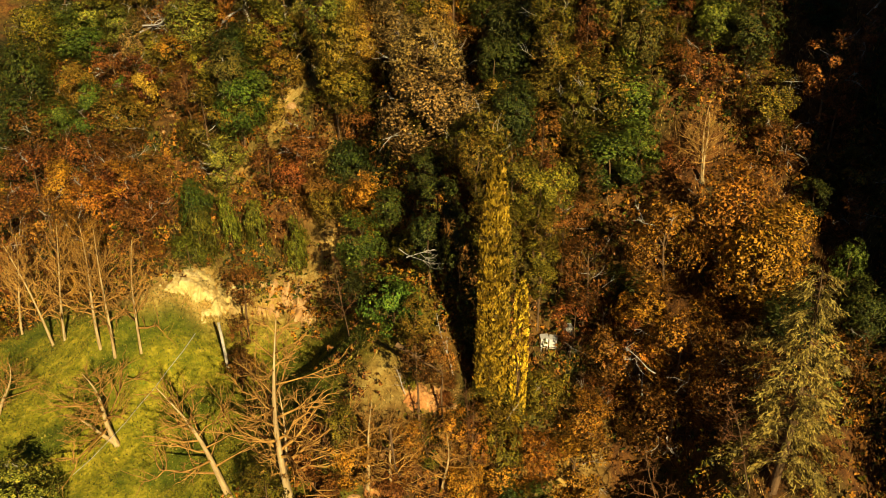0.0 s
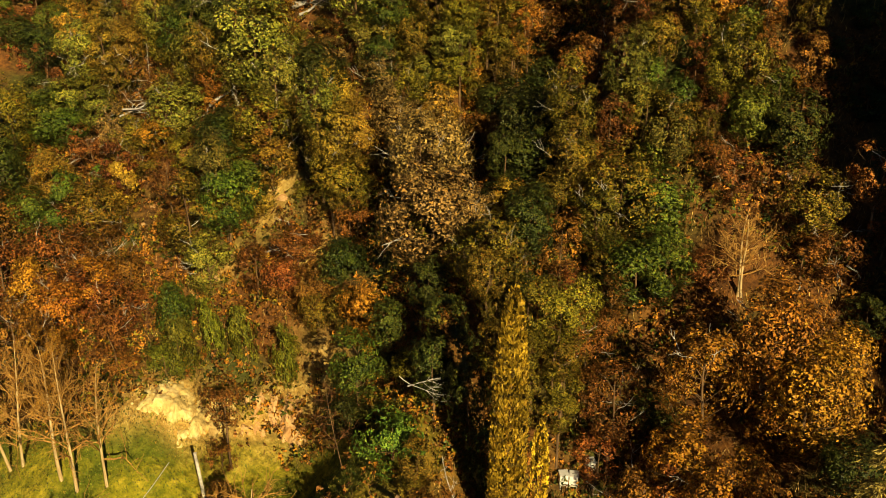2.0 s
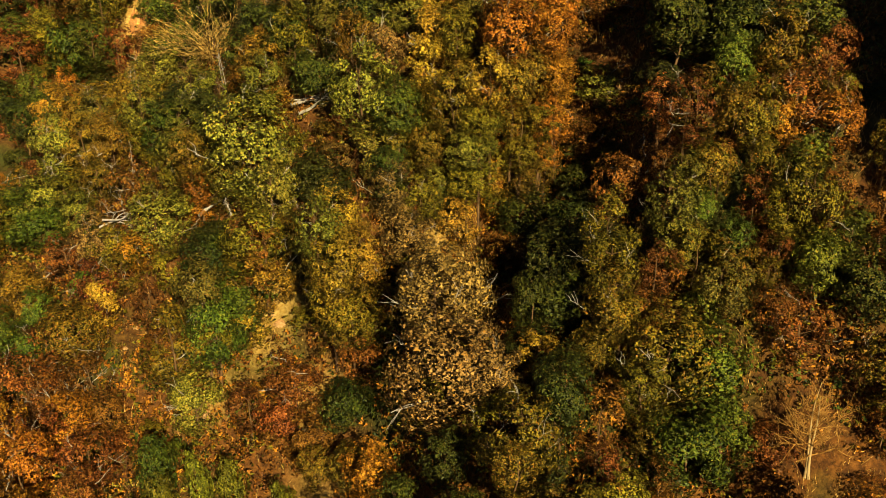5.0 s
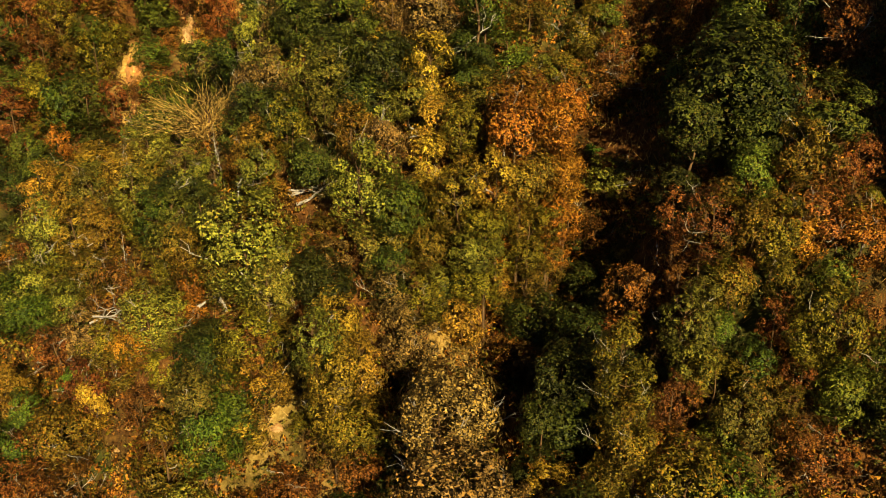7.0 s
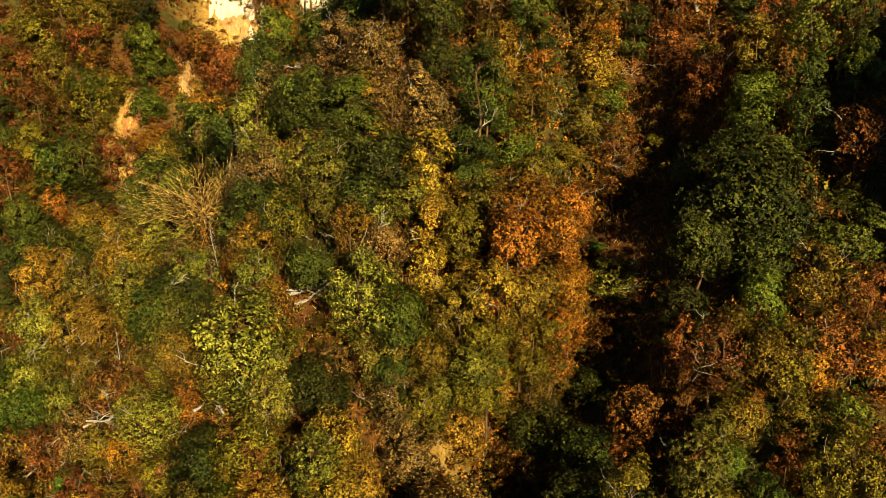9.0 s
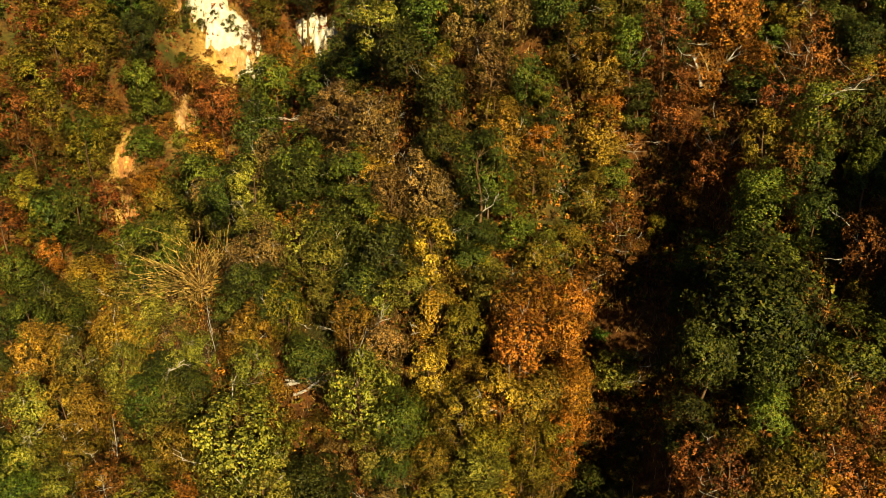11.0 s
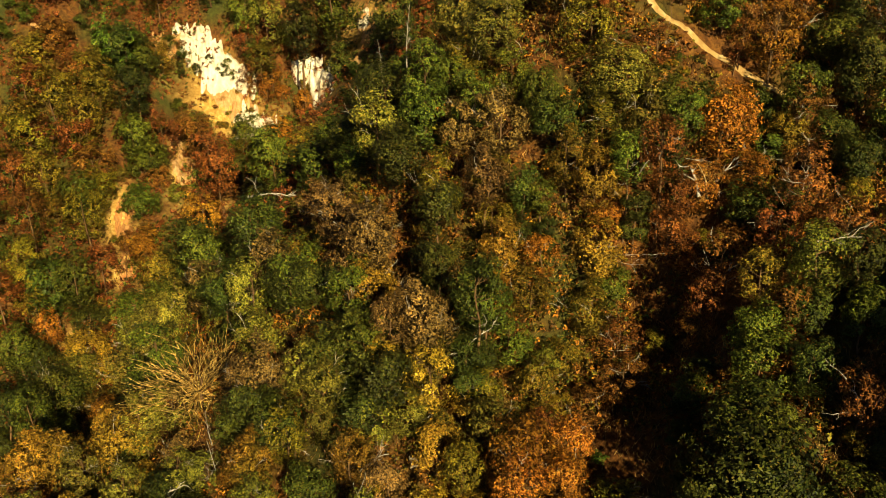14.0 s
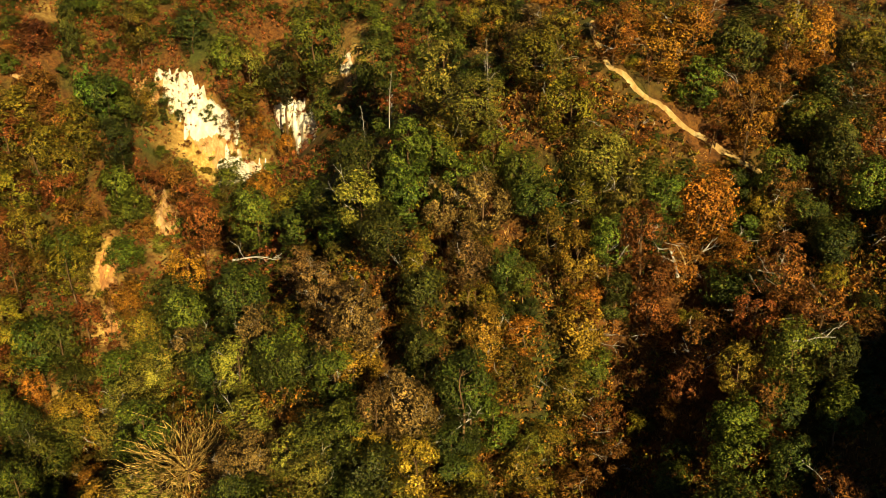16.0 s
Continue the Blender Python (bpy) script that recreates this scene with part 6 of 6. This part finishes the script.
rock(-3.3, 42.0, 10.6, 0.8, 0.5, 0.6, 130, OCHRE, "rock_outcrop", "ochre rock outcrop breaking through the leaf litter", "rock", 5)
rock(-0.5, 45.0, 10.0, 0.6, 0.4, 0.3, 131, OCHRE, "rock_outcrop", "ochre rock outcrop breaking through the leaf litter", "rock", 5)
rock(-5.3, 39.7, 10.7, 0.5, 0.4, 0.3, 132, OCHRE, "rock_outcrop", "ochre rock outcrop breaking through the leaf litter", "rock", 5)
rock(9.6, 52.5, 9.8, 0.3, 0.4, 0.2, 133, OCHRE, "rock_outcrop", "ochre rock outcrop breaking through the leaf litter", "rock", 5)
rock(-17.1, 65.4, 9.0, 0.6, 0.4, 0.3, 134, OCHRE, "rock_outcrop", "ochre rock outcrop breaking through the leaf litter", "rock", 5)
rock(-20.3, 63.7, 10.1, 0.4, 0.4, 0.2, 135, OCHRE, "rock_outcrop", "ochre rock outcrop breaking through the leaf litter", "rock", 5)
rock(-15.0, 65.7, 8.3, 0.6, 0.4, 0.2, 136, OCHRE, "rock_outcrop", "ochre rock outcrop breaking through the leaf litter", "rock", 5)
rock(10.6, 56.0, 12.8, 0.2, 0.4, 0.1, 137, OCHRE, "rock_outcrop", "ochre rock outcrop breaking through the leaf litter", "rock", 5)
cliff((-45.8, 188.3, 40.3), (-38.0, 188.2, 39.4), (-42.8, 182.9, 34.1), (-33.5, 182.4, 27.2), 3010, LIMESTONE)
cliff((-39.9, 186.7, 37.8), (-33.3, 186.0, 32.5), (-40.7, 181.3, 30.7), (-31.1, 185.1, 27.9), 3020, LIMESTONE)
cliff((-23.4, 187.8), (-17.6, 187.2), (-23.4, 177.0), (-18.8, 176.0), 3030, LIMESTONE)
cliff((-35.6, 182.3, 28.7), (-26.8, 187.6, 27.5), (-33.4, 176.4, 23.8), (-28.6, 165.5, 27.1), 3040, LIMESTONE)
cliff((-40.2, 184.6), (-30.8, 187.4), (-40.6, 180.4), (-31.2, 184.2), 3110, LIMESTONE)
cliff((-35.6, 182.6), (-27.8, 186.6), (-35.2, 174.4), (-28.6, 172.0), 3120, LIMESTONE)
cliff((-15.9, 192.0), (-12.8, 188.4), (-15.8, 186.4), (-13.0, 182.5), 3130, LIMESTONE)
cliff((-27.0, 190.5, 33.0), (-23.1, 192.5, 34.6), (-26.5, 188.6, 29.0), (-23.9, 188.0, 27.9), 3050, LIMESTONE)
cliff((-23.5, 192.7, 34.8), (-18.8, 188.1, 34.3), (-24.7, 189.1, 29.5), (-18.7, 172.7, 35.2), 3060, LIMESTONE)
cliff((-48.3, 185.9, 40.0), (-43.2, 187.4, 39.0), (-46.8, 181.9, 36.4), (-41.2, 183.6, 34.1), 3070, OCHRE)
cliff((-36.1, 182.5, 29.7), (-31.6, 185.4, 29.3), (-34.6, 179.8, 25.4), (-32.6, 179.0, 24.2), 3080, OCHRE)
cliff((-40.8, 181.9, 31.7), (-33.0, 184.5, 29.4), (-37.1, 180.0, 26.9), (-33.2, 180.0, 24.8), 3090, OCHRE)
cliff((-16.6, 193.8, 40.8), (-11.1, 187.7, 43.2), (-14.4, 181.2, 38.3), (-10.8, 174.6, 40.5), 3100, OCHRE)

# slips of red earth in the gully
cliff((-47.6, 157.6), (-44.4, 157.2), (-45.4, 148.4), (-43.0, 148.8), 3210, RED)
cliff((-45.2, 149.6), (-43.0, 149.6), (-43.6, 143.0), (-41.0, 141.8), 3220, RED)
cliff((-44.0, 143.6), (-41.4, 143.0), (-42.6, 138.6), (-39.2, 137.2), 3230, OCHRE)
cliff((-43.4, 172.0), (-40.4, 174.6), (-40.4, 161.4), (-36.6, 161.6), 3240, OCHRE)
cliff((-39.0, 160.0), (-32.2, 159.6), (-37.2, 154.6), (-31.0, 153.2), 3250, RED)
cliff((-51.8, 138.0), (-48.6, 138.8), (-51.2, 134.6), (-48.0, 135.0), 3260, RED)
# the dry bank above the meadow
cliff((-22.9, 65.2), (-17.8, 66.5), (-21.7, 59.8), (-17.2, 62.1), 3410, DRY)
cliff((-19.0, 65.0), (-14.8, 67.8), (-18.4, 59.7), (-15.0, 62.8), 3420, DRY)
cliff((-15.2, 67.3), (-10.4, 66.0), (-14.8, 63.0), (-10.0, 61.8), 3430, OCHRE)
# the broken bank below the cypress
cliff((-2.6, 47.6), (0.6, 48.8), (-2.4, 45.6), (0.6, 46.6), 3310, RED)
cliff((-1.8, 45.8), (0.8, 46.6), (-1.8, 43.4), (0.6, 44.2), 3320, RED)
cliff((-4.6, 43.6), (-2.6, 44.2), (-5.0, 39.4), (-2.0, 40.4), 3330, RED)

# ---- the stony path on the upper slope ----


def path_at(t):
    px = np.interp(t, PATH_T, [p[0] for p in PATH])
    py = np.interp(t, PATH_T, [p[1] for p in PATH])
    return px, py


PATH = [(12.9, 123.4), (13.0, 121.6), (14.2, 119.7), (16.5, 118.6), (19.2, 117.7), (22.3, 116.5), (25.4, 114.7), (27.6, 113.4)]
PATH_T = np.arange(len(PATH), dtype=float)
ts = np.linspace(0, len(PATH) - 1, 90)
cx_, cy_ = path_at(ts)
dx_, dy_ = np.gradient(cx_), np.gradient(cy_)
ln = np.hypot(dx_, dy_)
pr = np.random.default_rng(21)
rows_ = []
for k in (-1.0, -0.5, 0.0, 0.5, 1.0):
    wdt = 0.26 * (1 + 0.35 * np.sin(ts * 5 + k)) * k
    x_, y_ = cx_ - dy_ / ln * wdt, cy_ + dx_ / ln * wdt
    rows_.append(np.stack([x_, y_, height(x_, y_) + 0.10 - 0.16 * abs(k) ** 3 + pr.normal(0, 0.03, 90)], 1))
V_ = np.stack(rows_)
ii = np.arange(5 * 90).reshape(5, 90)
Q_ = np.stack([ii[:-1, :-1], ii[:-1, 1:], ii[1:, 1:], ii[1:, :-1]], -1).reshape(-1, 4)
footpath = tagged(new("footpath", mesh_from("footpath", V_, Q_, GRAVEL)), "pale stony footpath running down across the wooded slope", "path", kind="structure")

pr = np.random.default_rng(22)
for i in range(96):
    t = pr.uniform(0, len(PATH) - 1)
    x, y = path_at(t)
    k = (-pr.uniform(0.7, 1.8), pr.uniform(0.35, 0.7), pr.uniform(0.9, 4.6), pr.uniform(0.9, 4.6))[i % 4]
    rad = pr.uniform(0.3, 0.45) if i % 4 == 1 else pr.uniform(0.4, 0.9)
    put(["oscrub", "scrub", "bush", "oscrub", "scrub"][i % 5], x - 0.58 * k, y - 0.82 * k, rad, rad * pr.uniform(1.0, 1.6))

# ---- the apiary and the meadow post ----
WHITE = plain_mat("white_hive_paint", (0.8, 0.76, 0.66), 0.6)
# near-black colour that paints the shade inside the hive's openings
DARK = plain_mat("opening_shade", (0.03, 0.025, 0.02), 0.8)
ZINC = plain_mat("zinc_lid", (0.5, 0.48, 0.44), 0.45)
WOODPOST = plain_mat("grey_post_wood", (0.62, 0.55, 0.42), 0.85, 0.6)
WIRE = plain_mat("steel_wire", (0.55, 0.55, 0.55), 0.4)


def box(name, parent, size, at, material, bevel=0.01, label=""):
    bm = bmesh.new()
    bmesh.ops.create_cube(bm, size=1.0)
    for v in bm.verts:
        v.co = Vector((v.co.x * size[0] + at[0], v.co.y * size[1] + at[1], v.co.z * size[2] + at[2]))
    bmesh.ops.bevel(bm, geom=bm.edges[:], offset=bevel, segments=2, affect="EDGES")
    me = bpy.data.meshes.new(name)
    bm.to_mesh(me)
    bm.free()
    me.materials.append(material)
    return part(name, me, parent, label)


def beehive(x, y, turn):
    hive = tagged(new("beehive"), "white painted wooden beehive standing in a clearing", "beehive", "hives in the clearing")
    hive.matrix_basis = pose(x, y, float(height(x, y)) + 0.05, 0, 0, turn)
    for sx in (-0.2, 0.2):
        for sy in (-0.2, 0.2):
            box("leg", hive, (0.05, 0.05, 0.5), (sx, sy, 0.05), WOODPOST, 0.006)
    box("brood_box", hive, (0.52, 0.52, 0.36), (0, 0, 0.48), WHITE)
    box("super", hive, (0.50, 0.50, 0.26), (0, 0, 0.80), WHITE)
    box("lid", hive, (0.58, 0.58, 0.07), (0, 0, 0.975), ZINC, 0.01, "weathered zinc lid")
    box("entrance", hive, (0.30, 0.02, 0.05), (0, -0.265, 0.34), DARK, 0.004, "dark slab standing in for the shade in the entrance slot")
    box("landing_board", hive, (0.40, 0.12, 0.025), (0, -0.32, 0.30), WOODPOST, 0.004)
    box("handhold", hive, (0.16, 0.02, 0.05), (0.04, -0.255, 0.80), DARK, 0.004, "dark slab standing in for the shade in the handhold")
    return hive


first_hive = beehive(6.97, 53.62, 4)
copy_thing(first_hive, pose(7.62, 53.73, float(height(7.62, 53.73)) + 0.05, 0, 0, -8))
copy_thing(first_hive, pose(8.69, 54.41, float(height(8.69, 54.41)) + 0.05, 0, 0, 14))

post_z = float(height(-15.8, 56.1))
post = tagged(new("fence_post"), "tall pale weathered wooden post in the meadow", "post")
post.matrix_basis = pose(-15.8, 56.1, post_z, 0, -3, 0)
pt = Tubes(8)
pt.add(np.array([(0, 0, -0.5), (0.02, 0, 1.6), (0, 0.02, 3.2), (-0.01, 0, 4.2)]), [0.13, 0.12, 0.115, 0.10])
part("shaft", pt.mesh("shaft", WOODPOST), post)
box("cap", post, (0.2, 0.2, 0.04), (0, 0, 4.2 + 0.02), WOODPOST, 0.01)
wt = Tubes(4)
wt.add(np.array([(-23.5, 45.1, 7.4), (-22.8, 46.6, 7.4), (-22.2, 48.1, 7.5), (-21.5, 49.7, 7.7), (-20.9, 51.2, 8.0), (-20.2, 52.8, 8.3), (-19.6, 54.3, 8.7), (-18.9, 55.9, 9.1), (-18.2, 57.4, 9.7)]), [0.018] * 9)
tagged(new("cable", wt.mesh("cable", WIRE)), "thin slack steel cable crossing the meadow", "cable")

# ---- fallen and broken wood ----


def fallen(pts, rad, wood, name, label, forks, seed):
    r = np.random.default_rng(seed)
    t = Tubes(6)
    a, b = np.array(pts[0], float), np.array(pts[1], float)
    line = bent(a, b, r, 6, 0.06)
    t.add(line, np.linspace(rad, rad * 0.35, 7))
    for i in range(forks):
        k = r.integers(2, 7)
        w = (b - a) / np.linalg.norm(b - a) + r.normal(0, 0.7, 3)
        twig_fan(t, r, line[k], w, np.linalg.norm(b - a) * r.uniform(0.25, 0.5), rad * 0.45, 1)
    return tagged(new(name, t.mesh(name, wood)), label, "dead branch")


fallen([(-27.1, 84.3, 24.6), (-25.0, 83.9, 25.2)], 0.1, BARK["grey"], "dead_branch", "bleached broken dead branch caught in the bushes", 3, 201)
fallen([(-13.1, 89.1, 32.0), (-10.4, 89.1, 33.2)], 0.16, BARK["grey"], "dead_branch", "bleached broken dead branch caught in the bushes", 3, 202)
fallen([(-19.9, 84.7, 24.8), (-17.9, 84.7, 26.2)], 0.16, BARK["grey"], "dead_branch", "bleached broken dead branch caught in the bushes", 3, 203)
fallen([(-17.5, 84.7, 24.8), (-18.0, 84.7, 26.2)], 0.12, BARK["grey"], "dead_branch", "bleached broken dead branch caught in the bushes", 3, 204)
fallen([(-27.5, 84.5, 23.9), (-25.1, 84.2, 24.6)], 0.1, BARK["grey"], "dead_branch", "bleached broken dead branch caught in the bushes", 3, 205)
fallen([(-23.0, 131.7, 36.2), (-19.2, 131.3, 36.7)], 0.14, BARK["grey"], "dead_branch", "bleached broken dead branch caught in the bushes", 3, 206)
fallen([(-22.8, 92.0, 31.0), (-21.0, 91.9, 31.9)], 0.1, BARK["grey"], "dead_branch", "bleached broken dead branch caught in the bushes", 3, 207)
fallen([(-12.5, 88.7, 31.5), (-10.0, 88.9, 33.1)], 0.14, BARK["grey"], "dead_branch", "bleached broken dead branch caught in the bushes", 3, 208)
fallen([(-1.7, 95.8, 40.5), (1.6, 96.2, 42.6)], 0.1, BARK["grey"], "dead_branch", "bleached broken dead branch caught in the bushes", 3, 209)
fallen([(-2.4, 53.8, 18.3), (-0.5, 53.5, 19.1)], 0.05, BARK["grey"], "dead_branch", "bleached broken dead branch caught in the bushes", 3, 210)
fallen([(-2.9, 54.1, 18.8), (-0.9, 53.1, 18.3)], 0.04, BARK["grey"], "dead_branch", "bleached broken dead branch caught in the bushes", 3, 211)
fallen([(-0.2, 95.7, 41.3), (-1.8, 94.9, 41.0)], 0.1, BARK["grey"], "dead_branch", "bleached broken dead branch caught in the bushes", 3, 212)
fallen([(-13.1, 89.2, 32.4), (-10.5, 88.8, 32.9)], 0.1, BARK["grey"], "dead_branch", "bleached broken dead branch caught in the bushes", 3, 213)
fallen([(-4.9, 83.7, 27.1), (-2.8, 83.7, 28.3)], 0.06, BARK["grey"], "dead_branch", "bleached broken dead branch caught in the bushes", 3, 214)
fallen([(13.0, 46.6, 14.3), (11.2, 46.8, 15.9)], 0.06, BARK["grey"], "dead_branch", "bleached broken dead branch caught in the bushes", 3, 215)
fallen([(-7.5, 87.8, 36.8), (-5.5, 87.9, 38.2)], 0.08, BARK["grey"], "dead_branch", "bleached broken dead branch caught in the bushes", 3, 216)
fallen([(19.7, 107.3, 48.9), (21.1, 107.7, 50.8)], 0.12, BARK["grey"], "dead_branch", "bleached broken dead branch caught in the bushes", 3, 217)
fallen([(18.2, 106.3, 48.1), (17.4, 106.9, 50.4)], 0.16, BARK["grey"], "dead_branch", "bleached broken dead branch caught in the bushes", 3, 218)
fallen([(21.3, 90.7, 52.5), (23.8, 90.3, 53.0)], 0.06, BARK["grey"], "dead_branch", "bleached broken dead branch caught in the bushes", 3, 219)
fallen([(13.3, 92.6, 35.5), (16.4, 94.1, 39.7)], 0.05, BARK["grey"], "dead_branch", "bleached broken dead branch caught in the bushes", 3, 220)
fallen([(-2.8, 46.3, 16.7), (-0.5, 45.2, 15.8)], 0.18, BARK["brown"], "fallen_trunk", "dark leaning dead trunk over the bank", 2, 221)
fallen([(7.7, 49.8, 8.3), (10.0, 48.0, 6.2)], 0.12, BARK["brown"], "fallen_trunk", "dark leaning dead trunk over the bank", 2, 222)
fallen([(-2.8, 39.0, 16.4), (-2.5, 37.5, 15.0)], 0.1, BARK["brown"], "fallen_trunk", "dark leaning dead trunk over the bank", 2, 223)

# ---- undergrowth ----


def scatter(x0, x1, y0, y1, count, seed, keep):
    r = np.random.default_rng(seed)
    x, y = r.uniform(x0, x1, count), r.uniform(y0, y1, count)
    ok = r.uniform(0, 1, count) < keep(x, y)
    x, y = x[ok], y[ok]
    return r, np.stack([x, y, height(x, y)], 1)


def off_path(x, y):
    d = np.min(np.hypot(x[:, None] - cx_[None, ::3], y[:, None] - cy_[None, ::3]), 1)
    return smooth(d, 0.8, 1.6)


def wild(x, y):
    return (1 - grass_at(x, y)) * (1 - 0.9 * bare_at(x, y)) * off_path(x, y)


def thicket(name, label, tone, size, tall, count, seed, region, lo, hi):
    """Low leaves over the ground, thick where the growth is patchy-dense."""
    r, p = scatter(*region, count, seed, lambda x, y: wild(x, y) * smooth(wobble(x + seed, y, 0.31), lo, hi))
    n = 3
    c = np.repeat(p, n, 0) + r.normal(0, 0.35, (len(p) * n, 3)) * (1, 1, 0)
    c[:, 2] += r.uniform(0.05, 1.0, len(c)) ** 1.5 * tall
    me = leaves(name, c, np.tile((0.1, -0.6, 0.7), (len(c), 1)), size, r, LEAF[tone], spread=0.7)
    tagged(new(name, me), label, "undergrowth", kind="stuff")


NEAR, FAR = (-46, 56, 32, 134), (-90, 14, 122, 245)
thicket("undergrowth", "rust-brown brambles and dry leaves over the slope", "rust", 0.26, 1.3, 26000, 31, NEAR, -0.9, 0.2)
thicket("undergrowth", "olive-brown low scrub over the slope", "olive", 0.26, 1.4, 26000, 32, NEAR, -0.6, 0.3)
thicket("undergrowth", "orange bracken on the slope", "orange", 0.25, 1.1, 22000, 33, NEAR, -0.5, 0.3)
thicket("undergrowth", "dark green ivy on the slope", "dark", 0.26, 1.1, 14000, 34, NEAR, -0.2, 0.5)
thicket("undergrowth", "rust-brown scrub on the far slope", "rust", 0.36, 1.6, 24000, 35, FAR, -0.7, 0.2)
thicket("undergrowth", "green scrub on the far slope", "green", 0.36, 1.6, 22000, 36, FAR, -0.4, 0.4)


def brush(name, label, tone, count, seed, region, long, wide, keep):
    r, p = scatter(*region, count, seed, keep)
    n = len(p)
    w = np.stack([r.normal(0, 0.45, n), r.normal(-0.1, 0.45, n), np.ones(n)], 1)
    w /= np.linalg.norm(w, axis=1)[:, None]
    s = (long * r.uniform(0.4, 1.4, n))[:, None]
    a = r.uniform(0, math.pi, n)
    side = np.stack([np.cos(a), np.sin(a), np.zeros(n)], 1) * wide
    v = np.stack([p - side, p + side, p + w * s], 1)
    me = mesh_from(name, v.reshape(-1, 3), np.arange(3 * n).reshape(n, 3), LEAF[tone], False)
    tagged(new(name, me), label, "grass" if "grass" in name else "undergrowth", kind="stuff")


brush("dry_brush", "dry straw-coloured stalks and twigs over the slope", "straw", 60000, 41, NEAR, 0.9, 0.018, wild)
brush("dry_brush", "brown standing twigs over the slope", "taupe", 60000, 42, NEAR, 1.2, 0.02, wild)
brush("meadow_grass", "short sunlit yellow-green meadow grass", "lime", 90000, 43, (-46, -2, 36, 66), 0.22, 0.03, grass_at)
brush("meadow_grass", "short bright green meadow grass", "bright", 30000, 44, (-46, -2, 36, 66), 0.2, 0.03, grass_at)
brush("dry_grass", "dry pale grass tussocks on the bank", "straw", 40000, 45, (-28, 16, 58, 108), 0.4, 0.03, bare_at)
